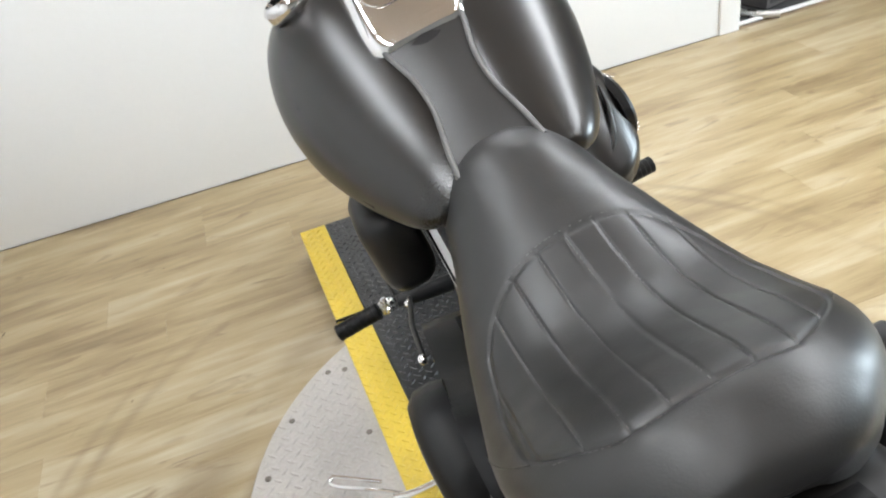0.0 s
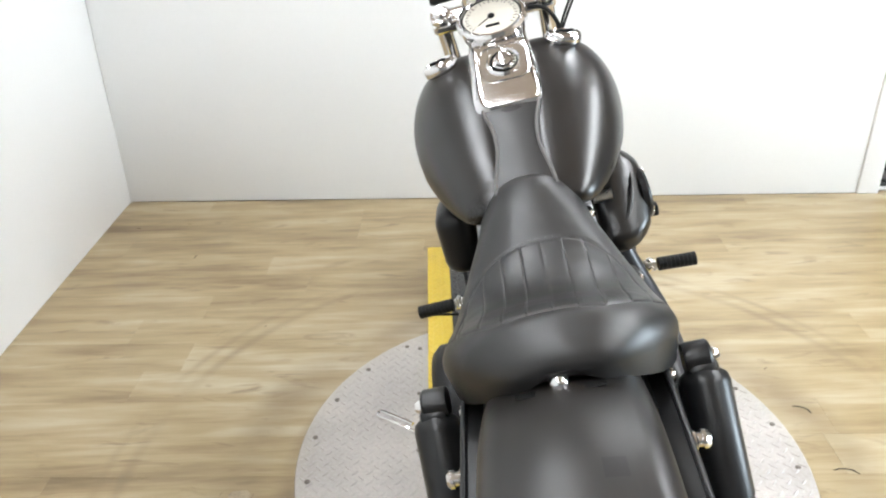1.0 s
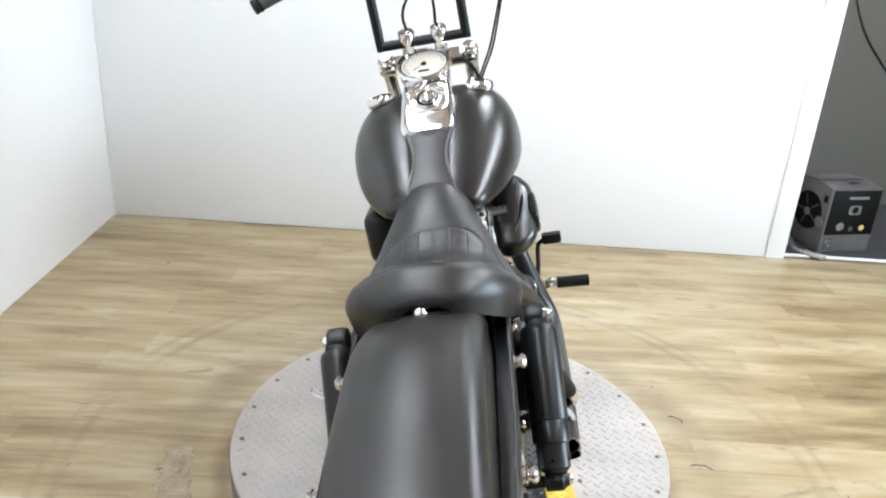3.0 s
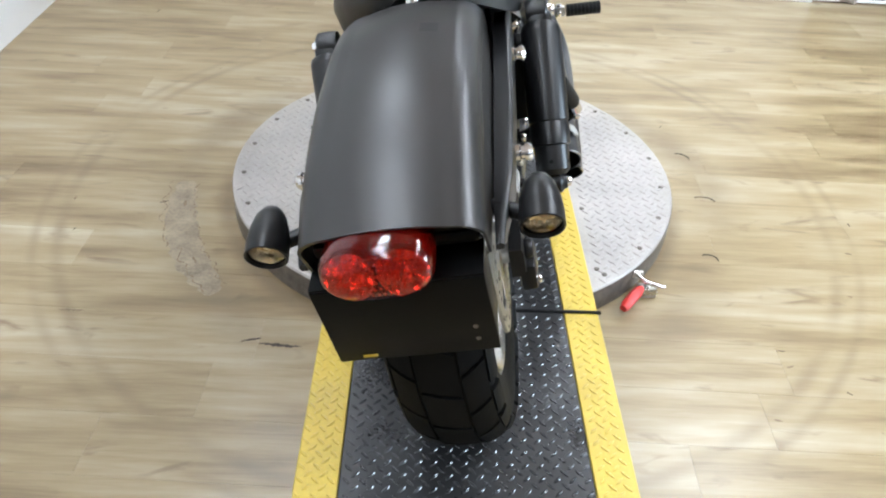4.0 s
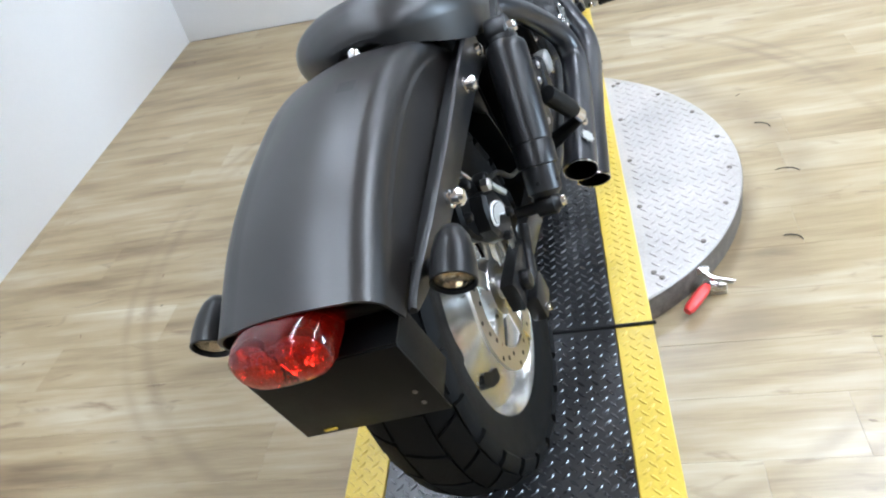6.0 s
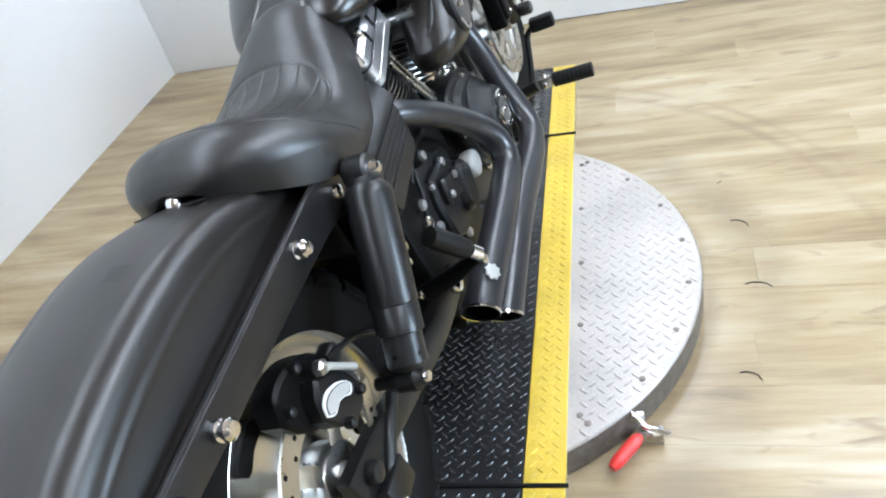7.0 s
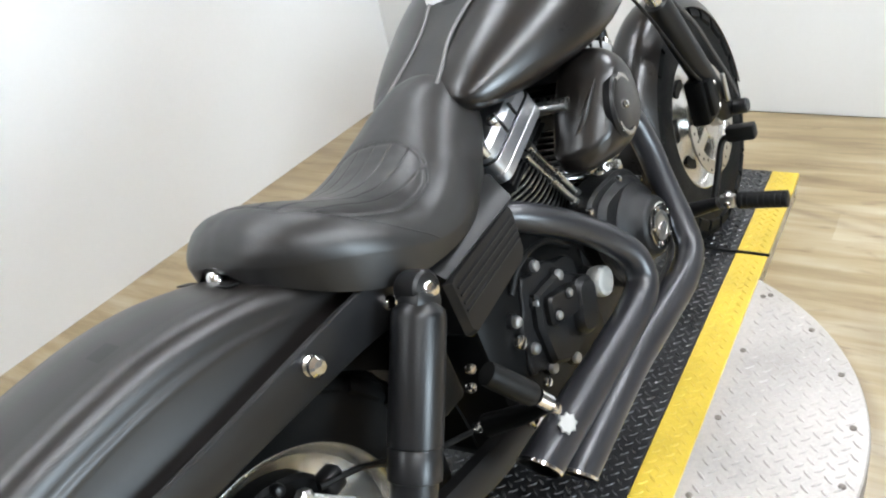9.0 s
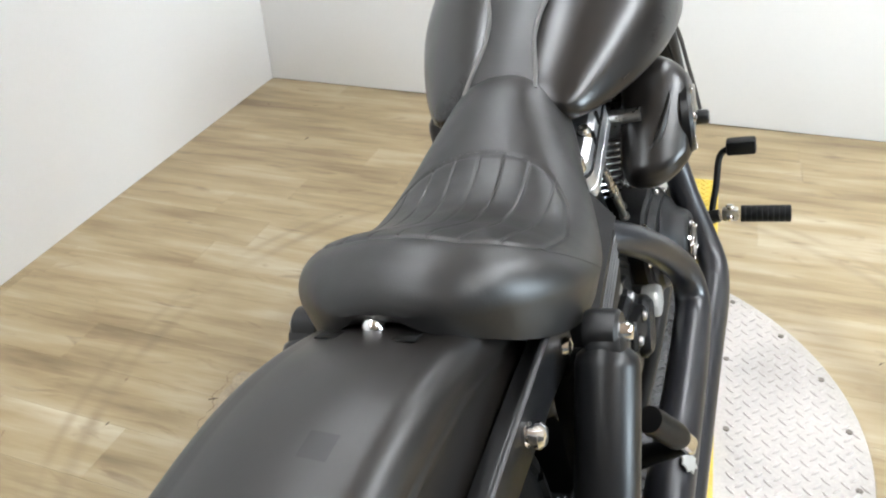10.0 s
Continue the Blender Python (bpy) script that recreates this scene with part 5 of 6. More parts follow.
# push rod tubes
for (x0, y0, z0, x1, y1, z1) in ((0.112, 0.556, 0.645, 0.112, 0.662, 0.492), (0.104, 0.588, 0.650, 0.104, 0.688, 0.497), (0.112, 0.835, 0.640, 0.112, 0.790, 0.50), (0.104, 0.865, 0.640, 0.104, 0.812, 0.50)):
    a, b = Vector((x0, y0, z0)), Vector((x1, y1, z1))
    bm = bmesh.new()
    sweep(bm, [a.lerp(b, q) for q in (0, 0.10, 0.105, 0.50, 0.505, 0.53, 0.535, 0.93, 0.935, 1.0)], [0.0075, 0.0075, 0.0048, 0.0048, 0.0074, 0.0074, 0.0062, 0.0062, 0.0090, 0.0090], 16)
    part("pushrod_tube", bm, STEEL, bike, "chrome pushrod tube")
for y, z in ((0.690, 0.470), (0.800, 0.478)):
    bm = bmesh.new()
    box(bm, (0.098, y, z), (0.040, 0.066, 0.024), 0.007)
    lathe(bm, [(0.014, 0.0), (0.014, 0.020), (0.011, 0.024)], T(0.108, y - 0.020, z), 16)
    lathe(bm, [(0.014, 0.0), (0.014, 0.020), (0.011, 0.024)], T(0.102, y + 0.012, z), 16)
    lf = part("lifter_cover", bm, ALLOY, bike, "polished lifter block")
    bolt(0.118, y - 0.022, z - 0.012, 0.0085, 0.010, TO_X, CHROME, lf)
    bolt(0.118, y + 0.022, z + 0.008, 0.0085, 0.010, TO_X, CHROME, lf)
bm = bmesh.new()
box(bm, (0.105, 0.848, 0.478), (0.026, 0.030, 0.026), 0.006)
sweep(bm, [(0.100, 0.835, 0.474), (0.098, 0.780, 0.486)], 0.0065, 10)
part("sensor_plug", bm, ALLOY, bike, "small bright sensor plug")

# cam cover with its round timer cover
CAM = (0.773, 0.372)
bm = bmesh.new()
out = [(-0.140, 0.095), (-0.112, 0.122), (-0.05, 0.128), (0.030, 0.118), (0.080, 0.082), (0.10, 0.0), (0.075, -0.075), (0.01, -0.110), (-0.07, -0.100), (-0.115, -0.035), (-0.140, 0.035)]
smooth = [tuple(p) for p in spline(out + out[:1], 3)][:-1]
prism(bm, smooth, T(0.09, CAM[0], CAM[1]) @ SIDE, 0.056, 0.006)
prism(bm, [(y * 0.86 + 0.006, z * 0.86) for y, z in smooth], T(0.140, CAM[0], CAM[1]) @ SIDE, 0.020, 0.012)
lathe(bm, [(0.094, 0.045), (0.092, 0.062), (0.080, 0.074), (0.070, 0.080), (0.062, 0.098), (0.058, 0.104), (0.052, 0.107), (0, 0.107)], T(0.10, CAM[0], CAM[1]) @ TO_X, 48)
cam_cover = part("cam_cover", bm, WRINKLE, bike, "black wrinkle cam cover")
bm = bmesh.new()
lathe(bm, [(0.047, 0.0), (0.047, 0.003), (0.044, 0.005), (0, 0.005)], T(0.206, CAM[0], CAM[1]) @ TO_X, 40)
timer = part("timer_cover", bm, GLOSS, cam_cover, "round gloss black timer cover with chrome emblem")
bm = bmesh.new()
ring_body(bm, [(0.0475, 0.002), (0.0475, 0.0052), (0.0445, 0.0060), (0.0445, 0.002)], T(0.206, CAM[0], CAM[1]) @ TO_X, 40)
part("timer_rim", bm, CHROME, timer, "thin chrome rim")
bm = bmesh.new()
ring_body(bm, [(0.030, 0.004), (0.030, 0.0075), (0.024, 0.0080), (0.024, 0.004)], T(0.206, CAM[0], CAM[1]) @ TO_X, 36)
lathe(bm, [(0.0235, 0.004), (0.0235, 0.0060), (0, 0.0060)], T(0.206, CAM[0], CAM[1]) @ TO_X, 32)
emblem = part("emblem", bm, STEEL, timer, "round chrome emblem")
bm = bmesh.new()
prism(bm, [(-0.017, 0), (-0.009, 0.006), (0.009, 0.006), (0.017, 0), (0.009, -0.006), (-0.009, -0.006)], T(0.212, CAM[0], CAM[1]) @ SIDE, 0.0018, 0.0005)
part("emblem_shield", bm, CHROME, emblem)
for k in range(5):
    a = 2 * math.pi * (k + 0.25) / 5
    bolt(0.211, CAM[0] + 0.037 * math.cos(a), CAM[1] + 0.037 * math.sin(a), 0.0058, 0.005, TO_X, CHROME, timer)
for x, y, z in ((0.148, 0.680, 0.436), (0.150, 0.716, 0.458), (0.148, 0.772, 0.482), (0.147, 0.850, 0.444), (0.144, 0.645, 0.478), (0.144, 0.648, 0.400), (0.144, 0.690, 0.285), (0.144, 0.855, 0.300)):
    bolt(x, y, z, 0.0078, 0.009, TO_X, CHROME, cam_cover)

# gearbox with its side cover
bm = bmesh.new()
box(bm, (0.0, 0.45, 0.335), (0.24, 0.36, 0.33), 0.03)
part("gearbox", bm, PLASTIC, bike, "black wrinkle gearbox")
bm = bmesh.new()
FLANGE_BOLTS = ((0.445, 0.484, 0.132), (0.492, 0.435, 0.138), (0.559, 0.372, 0.131), (0.416, 0.428, 0.134), (0.372, 0.362, 0.130), (0.398, 0.300, 0.130), (0.352, 0.432, 0.130), (0.470, 0.268, 0.130), (0.545, 0.290, 0.130))
steps = 72
centre = (0.462, 0.372)
flange = []
for k in range(steps):              # outline that swells round each bolt
    a = 2 * math.pi * k / steps
    r = 0.096 / max(abs(math.cos(a + 0.35)), abs(math.sin(a + 0.35))) ** 0.55 + 0.004 * math.cos(9 * a)
    flange.append((centre[0] + 1.06 * r * math.cos(a), centre[1] + r * math.sin(a)))


prism(bm, flange, T(0.108, 0, 0) @ SIDE, 0.020, 0.003)
prism(bm, [(0.392, 0.392), (0.412, 0.446), (0.500, 0.444), (0.548, 0.402), (0.566, 0.340), (0.548, 0.292), (0.440, 0.284), (0.396, 0.310)], T(0.126, 0, 0) @ SIDE, 0.020, 0.008)
gear_cover = part("gearbox_cover", bm, WRINKLE, bike, "black ribbed gearbox side cover")
bm = bmesh.new()
turned = Matrix.Rotation(radians(-14), 4, "Z")
prism(bm, rounded(0.092, 0.056, 0.012), T(0.143, 0.458, 0.396) @ SIDE @ turned, 0.018, 0.005)
boss = part("cover_boss", bm, SATIN, gear_cover, "raised rectangular boss")
for y, z in ((0.427, 0.394), (0.476, 0.409)):
    bm = bmesh.new()
    lathe(bm, [(0.0125, 0), (0.0125, 0.0012), (0.0098, 0.0012), (0.0098, 0.0004), (0, 0.0004)], T(0.161, y, z) @ TO_X, 18)
    part("bolt_recess", bm, PLASTIC, boss)
    bolt(0.1602, y, z, 0.0086, 0.008, TO_X, ROCKER, boss)
bm = bmesh.new()
prism(bm, rounded(0.066, 0.110, 0.026), T(0.140, 0.522, 0.352) @ SIDE @ Matrix.Rotation(radians(-20), 4, "Z"), 0.024, 0.010)
part("cover_bulge", bm, WRINKLE, gear_cover)
for y, z, x in FLANGE_BOLTS:
    bm = bmesh.new()
    lathe(bm, [(0.0150, -0.026), (0.0145, 0.0), (0.0135, 0.002), (0, 0.002)], T(x - 0.002, y, z) @ TO_X, 16)
    part("bolt_boss", bm, WRINKLE, gear_cover)
    bolt(x, y, z, 0.0110, 0.010, TO_X, ROCKER, gear_cover)
bolt(0.125, 0.345, 0.395, 0.0145, 0.012, TO_X, CHROME, gear_cover)
bm = bmesh.new()
sweep(bm, spline([(0.122, 0.375, 0.470), (0.128, 0.420, 0.505), (0.126, 0.50, 0.500), (0.122, 0.575, 0.445)], 6), 0.006, 8)
part("vent_hose", bm, RUBBER, bike, "thin black vent hose")
bm = bmesh.new()
lathe(bm, [(0.020, -0.03), (0.026, -0.018), (0.0300, -0.004), (0.0300, 0.008), (0.0275, 0.0135), (0.020, 0.0155), (0, 0.0155)], T(0.157, 0.586, 0.361) @ TO_X, 14)
part("oil_cap", bm, SILVER, bike, "faceted chrome oil filler cap", 12)
bm = bmesh.new()
sweep(bm, [(0.10, 0.588, 0.359), (0.140, 0.588, 0.359)], 0.029, 20)
part("filler_neck", bm, WRINKLE, bike)

# battery box cover
bm = bmesh.new()
prism(bm, [(0.206, 0.600), (0.210, 0.510), (0.222, 0.498), (0.410, 0.520), (0.424, 0.534), (0.430, 0.608), (0.424, 0.622), (0.216, 0.606)], T(0.10, 0, 0) @ SIDE, 0.070, 0.011)
for v in bm.verts:
    v.co.x -= 0.07 * (v.co.y - 0.21) + 0.004
side_cover = part("side_cover", bm, SATIN, bike, "black ribbed battery side cover")
for k in range(4):
    bm = bmesh.new()
    z = 0.544 + 0.0135 * k
    sweep(bm, [(0.1645, 0.224, z), (0.1515, 0.412, z + 0.016)], 0.0032, 8)
    part("cover_groove", bm, SATIN, side_cover)
bm = bmesh.new()
bridge(bm, [[(0.164, 0.206, 0.606), (0.168, 0.206, 0.610), (0.130, 0.190, 0.655), (0.11, 0.19, 0.662), (0.11, 0.206, 0.60)],
            [(0.150, 0.430, 0.620), (0.154, 0.430, 0.625), (0.116, 0.444, 0.664), (0.10, 0.444, 0.664), (0.10, 0.430, 0.61)]])
part("cover_lip", bm, SATIN, side_cover)

# air cleaner
AC = (0.722, 0.655)
bm = bmesh.new()
rings = []
OUT = spline([(-0.121, -0.046), (-0.078, 0.018), (-0.022, 0.080), (0.036, 0.099), (0.087, 0.072), (0.105, 0.0), (0.095, -0.062), (0.03, -0.100), (-0.05, -0.096), (-0.107, -0.080), (-0.121, -0.046)], 5)[:-1]
for x, k in ((0.126, 0.64), (0.129, 0.84), (0.138, 0.96), (0.152, 1.01), (0.172, 1.01), (0.188, 0.98), (0.204, 0.91), (0.219, 0.80), (0.231, 0.67), (0.236, 0.58)):
    rings.append([(x, AC[0] + p[0] * k, AC[1] + p[1] * k) for p in OUT])
bridge(bm, rings)
air = part("air_cleaner", bm, DENIM, bike, "matte black teardrop air cleaner cover", 60)
AM = T(0.233, 0.717, 0.652) @ Matrix.Rotation(radians(8), 4, "Z") @ Matrix.Diagonal((1, 0.95, 0.95, 1))
bm = bmesh.new()
lathe(bm, [(0.060, -0.012), (0.062, 0.0), (0.058, 0.006), (0.050, 0.004), (0.046, -0.002), (0, -0.002)], AM @ TO_X, 36)
ins = part("air_insert", bm, SATIN, air, "round black cover insert")
bolt(0.2325, 0.717, 0.652, 0.009, 0.013, TO_X, CHROME, ins)
# Ridge swept in to shape the bright highlight wedge on the cover.
bm = bmesh.new()
sweep(bm, spline([(0.172, 0.620, 0.630), (0.192, 0.636, 0.656), (0.206, 0.660, 0.690), (0.212, 0.688, 0.716)], 5), [0.0012 + 0.0040 * math.sin(math.pi * min(1.0, 0.15 + 0.85 * k / 15)) for k in range(16)], 10)
part("cover_ridge", bm, DENIM, air, "pressed ridge that draws a highlight")
for a0 in (20, 200):
    bm = bmesh.new()
    for k in range(10):
        a = radians(a0 + 9 * k)
        box(bm, (0, 0.0545, 0.0066), (0.0050, 0.0080, 0.0044), 0.0006, AM @ TO_X @ Matrix.Rotation(a, 4, "Z"))
    part("insert_mark", bm, ALLOY, ins, "row of pale raised marks")["kind"] = "stuff"
bm = bmesh.new()
sweep(bm, [(0.03, 0.72, 0.66), (0.156, 0.72, 0.66)], 0.032, 20)
part("intake", bm, STEEL, bike)
bm = bmesh.new()
sweep(bm, [(0.06, 0.655, 0.690), (0.165, 0.66, 0.690)], 0.0125, 14)
part("breather", bm, STEEL, bike)
bm = bmesh.new()
box(bm, (0.15, 0.80, 0.535), (0.02, 0.05, 0.016), 0.004)
part("air_bracket", bm, CHROME, bike)

# exhaust
PIPE_A = [(0.09, 0.40, 0.60), (0.125, 0.435, 0.588), (0.150, 0.477, 0.558), (0.170, 0.534, 0.511), (0.190, 0.598, 0.447), (0.210, 0.636, 0.384), (0.219, 0.624, 0.330), (0.221, 0.555, 0.308), (0.223, 0.435, 0.302), (0.223, 0.311, 0.297), (0.223, 0.176, 0.2915)]
PIPE_B = [(0.10, 0.83, 0.66), (0.150, 0.875, 0.58), (0.170, 0.884, 0.502), (0.192, 0.866, 0.420), (0.220, 0.840, 0.342), (0.238, 0.806, 0.294), (0.242, 0.737, 0.270), (0.239, 0.630, 0.264), (0.236, 0.475, 0.259), (0.232, 0.365, 0.241), (0.227, 0.242, 0.217)]
for pts in (PIPE_A, PIPE_B):
    curve = spline(pts, 7)
    bm = bmesh.new()
    p, q = Vector(pts[-2]), Vector(pts[-1])
    d = (q - p).normalized()
    sweep(bm, curve, [interp(k / (len(curve) - 1), (0.0, 0.45, 0.68, 1.0), (0.0260, 0.0272, 0.0325, 0.0350)) for k in range(len(curve))], 28, False)
    bm.verts.ensure_lookup_table()
    for v in bm.verts[-28:]:            # slash cut: the lower side is shorter
        v.co += d * (0.42 * (v.co - q).z)
    pipe = part("exhaust_pipe", bm, EXHAUST, bike, "satin black exhaust pipe with slash-cut tip")
    m = T(*q) @ d.to_track_quat("Z", "Y").to_matrix().to_4x4()

    def slashed(r, h, n=28):
        ring = [m @ Vector((r * math.cos(2 * math.pi * i / n), r * math.sin(2 * math.pi * i / n), 0)) for i in range(n)]
        return [w + d * (0.42 * (w - q).z) + d * h for w in ring]
    bm = bmesh.new()
    bridge(bm, [slashed(0.0355, -0.004), slashed(0.0357, 0.0012), slashed(0.0350, 0.0018), slashed(0.0338, 0.0012), slashed(0.0336, -0.002)], True, False, False)
    part("pipe_tip", bm, CHROME, pipe, "bright slash-cut pipe end")
    bm = bmesh.new()
    bridge(bm, [slashed(0.0337, -0.0005), slashed(0.0320, -0.010), slashed(0.0315, -0.070)], True, False, True)
    for f in bm.faces:
        f.normal_flip()
    part("pipe_bore", bm, PLASTIC, pipe)
bm = bmesh.new()
star = []
for k in range(16):
    a = 2 * math.pi * k / 16
    r = 0.016 if k % 2 else 0.021
    star.append((r * math.cos(a), 0.8 * r * math.sin(a)))
prism(bm, star, T(0.2485, 0.244, 0.3235) @ Matrix.Rotation(radians(-38), 4, "Y") @ SIDE, 0.003, 0.0015)
part("pipe_badge", bm, SILVER, bike, "small chrome badge on the exhaust")

# shocks
for s in (-1, 1):
    ax = TO_X if s > 0 else TO_NX
    a, b = Vector((s * 0.203, 0.121, 0.651)), Vector((s * 0.197, -0.055, 0.391))
    bm = bmesh.new()
    u = (b - a).normalized()
    L = (b - a).length
    m = T(*a) @ u.to_track_quat("Z", "Y").to_matrix().to_4x4()
    lathe(bm, [(0.018, 0.012), (0.0345, 0.026), (0.0370, 0.036), (0.0370, 0.200), (0.0348, 0.202), (0.0348, 0.204), (0.0362, 0.206), (0.0362, 0.244), (0.0312, 0.246), (0.0312, 0.290), (0.022, 0.300), (0.0, 0.300)], m, 36)
    sh = part("shock_absorber", bm, SHROUD, bike, "satin black shrouded rear shock absorber")
    bm = bmesh.new()
    lathe(bm, [(0.024, -0.024), (0.026, -0.018), (0.026, 0.012), (0.022, 0.016), (0, 0.016)], T(*a) @ ax, 24)
    box(bm, (0, 0, 0.018), (0.046, 0.050, 0.036), 0.012, m)
    part("shock_eye", bm, SHROUD, sh)
    bm = bmesh.new()
    lathe(bm, [(0.012, 0.0), (0.012, 0.022), (0.008, 0.028), (0, 0.029)], T(*a) @ ax, 18)
    part("acorn_nut", bm, CHROME, sh, "chrome acorn nut")
    for k in range(5):
        g = m @ Matrix.Rotation(radians(72 * k + 20), 4, "Z") @ T(0.0308, 0, 0.276) @ TO_X
        bm = bmesh.new()
        lathe(bm, [(0.0038, 0), (0.0038, 0.0010), (0, 0.0010)], g, 10)
        part("adjuster_hole", bm, PLASTIC, sh, "small dark adjuster hole")
    bm = bmesh.new()
    lathe(bm, [(0.011, -0.06), (0.011, -0.022), (0.019, -0.020), (0.020, 0.012), (0.014, 0.018), (0.012, 0.024), (0, 0.024)], T(*b) @ ax, 20)
    part("lower_eye", bm, SATIN, sh)
    bolt(b.x + s * 0.022, b.y, b.z, 0.010, 0.010, ax, CHROME, sh)
    bolt(s * 0.150, 0.105, 0.640, 0.012, 0.014, ax, CHROME, sh)

# rear caliper
bm = bmesh.new()
out = [tuple(p) for p in spline([(-0.215, 0.500), (-0.195, 0.535), (-0.150, 0.540), (-0.095, 0.515), (-0.075, 0.470), (-0.090, 0.420), (-0.130, 0.410), (-0.190, 0.455), (-0.215, 0.500)], 3)][:-1]
prism(bm, out, T(0.066, 0, 0) @ SIDE, 0.040, 0.006)
rc = part("rear_caliper", bm, PLASTIC, bike, "black rear brake caliper with silver badge")
bm = bmesh.new()
prism(bm, [(-0.178, 0.458), (-0.166, 0.492), (-0.146, 0.508), (-0.100, 0.486), (-0.082, 0.452), (-0.074, 0.418), (-0.096, 0.398), (-0.130, 0.396), (-0.160, 0.425)], T(0.098, 0, 0) @ SIDE, 0.036, 0.006)
part("caliper_body", bm, SATIN, rc)
bm = bmesh.new()
box(bm, (0.110, -0.074, 0.482), (0.030, 0.034, 0.034), 0.008, None, 3)
part("caliper_lug", bm, SATIN, rc)
bm = bmesh.new()
out = [tuple(p) for p in spline([(-0.174, 0.462), (-0.168, 0.478), (-0.150, 0.484), (-0.126, 0.476), (-0.106, 0.460), (-0.098, 0.444), (-0.110, 0.436), (-0.124, 0.446), (-0.140, 0.452), (-0.160, 0.450), (-0.174, 0.462)], 4)][:-1]
prism(bm, out, T(0.1335, 0, 0) @ SIDE, 0.003, 0.001)
badge = part("caliper_badge", bm, CAP_WHITE, rc, "pale silver badge with dark outline")
bm = bmesh.new()
prism(bm, [(-0.138 + (y + 0.138) * 0.90, 0.462 + (z - 0.462) * 0.76) for y, z in out], T(0.1362, 0, 0) @ SIDE, 0.0010, 0.0004)
line = part("badge_line", bm, PLASTIC, badge)
bm = bmesh.new()
prism(bm, [(-0.138 + (y + 0.138) * 0.85, 0.462 + (z - 0.462) * 0.68) for y, z in out], T(0.1370, 0, 0) @ SIDE, 0.0010, 0.0003)
part("badge_field", bm, SILVER, badge)
for x, y, z in ((0.106, -0.195, 0.505), (0.134, -0.092, 0.425), (0.106, -0.14, 0.530), (0.134, -0.148, 0.418)):
    bolt(x, y, z, 0.009, 0.012, TO_X, SATIN, rc)
bm = bmesh.new()
sweep(bm, [(0.140, -0.130, 0.510), (0.140, -0.117, 0.502), (0.140, -0.074, 0.454)], [0.008, 0.0055, 0.0055], 12)
part("bleed_pin", bm, SILVER, rc, "bright bleed pin")
bm = bmesh.new()
lathe(bm, [(0.012, -0.006), (0.012, 0.006), (0.007, 0.010), (0, 0.010)], T(0.136, -0.128, 0.512) @ TO_X, 6)
part("banjo_bolt", bm, STEEL, rc)
bm = bmesh.new()
prism(bm, [(-0.072, 0.412), (-0.044, 0.400), (-0.082, 0.335), (-0.106, 0.345)], T(0.114, 0, 0) @ SIDE, 0.005, 0.001)
brk = part("anchor_plate", bm, ROTOR, rc, "bare metal anchor plate")
for y, z in ((-0.080, 0.366), (-0.086, 0.352)):
    bm = bmesh.new()
    lathe(bm, [(0.0042, 0), (0.0042, 0.0008), (0, 0.0008)], T(0.1191, y, z) @ TO_X, 10)
    part("bolt_hole", bm, PLASTIC, brk)
bm = bmesh.new()
box(bm, (0.132, -0.150, 0.275), (0.032, 0.075, 0.058), 0.008)
part("axle_adjuster", bm, SATIN, bike, "black axle adjuster block")
bolt(0.148, -0.172, 0.262, 0.008, 0.007)
cable([(0.128, -0.10, 0.50), (0.13, -0.03, 0.47), (0.12, 0.06, 0.40), (0.11, 0.18, 0.34)], 0.005, "brake_hose", None, "black rear brake hose")
bm = bmesh.new()
sweep(bm, [(0.128, -0.035, 0.345), (0.130, -0.09, 0.325), (0.130, -0.15, 0.290)], 0.013, 10)
part("caliper_arm", bm, SATIN, bike)

# foot controls
def peg(a, b, r=0.0185, ribs=9, parent=None, label="ribbed black rubber footpeg"):
    a, b = Vector(a), Vector(b)
    bm = bmesh.new()
    pts, radii = [], []
    for k in range(ribs):
        for f, rr in ((0.0, 0.95), (0.15, 1.0), (0.85, 1.0), (0.95, 0.95)):
            pts.append(a.lerp(b, (k + f) / ribs))
            radii.append(r * rr)
    pts.append(b)
    radii.append(r * 0.85)
    sweep(bm, pts, radii, 18)
    return part("footpeg", bm, RUBBER, parent or bike, label)


for s in (-1, 1):
    pg = peg((s * 0.283, 0.995, 0.302), (s * 0.383, 1.000, 0.295))
    bm = bmesh.new()
    sweep(bm, [(s * 0.10, 1.00, 0.27), (s * 0.17, 0.995, 0.285), (s * 0.24, 0.994, 0.300)], [0.02, 0.018, 0.014], 14)
    part("peg_bracket", bm, SATIN, bike, "black footpeg bracket")
    bm = bmesh.new()
    box(bm, (s * 0.262, 0.994, 0.303), (0.035, 0.020, 0.030), 0.006)
    cl = part("peg_clevis", bm, STEEL, bike, "steel footpeg clevis")
    bolt(s * 0.262, 0.994, 0.318, 0.009, 0.007, Matrix(), CHROME, cl)
    bolt(s * 0.262, 0.982, 0.300, 0.008, 0.006, TO_NY, CHROME, cl)
bm = bmesh.new()
sweep(bm, spline([(0.225, 0.985, 0.290), (0.222, 1.02, 0.30), (0.232, 1.05, 0.35), (0.240, 1.085, 0.40), (0.262, 1.09, 0.418)], 5), 0.0075, 10)
box(bm, (0.286, 1.090, 0.420), (0.062, 0.032, 0.034), 0.006, None)
pedal = part("brake_pedal", bm, RUBBER, bike, "black brake pedal with rubber pad")
bm = bmesh.new()
sweep(bm, spline([(-0.225, 0.985, 0.285), (-0.235, 1.02, 0.29), (-0.238, 1.07, 0.345), (-0.240, 1.11, 0.40)], 5), 0.006, 10)
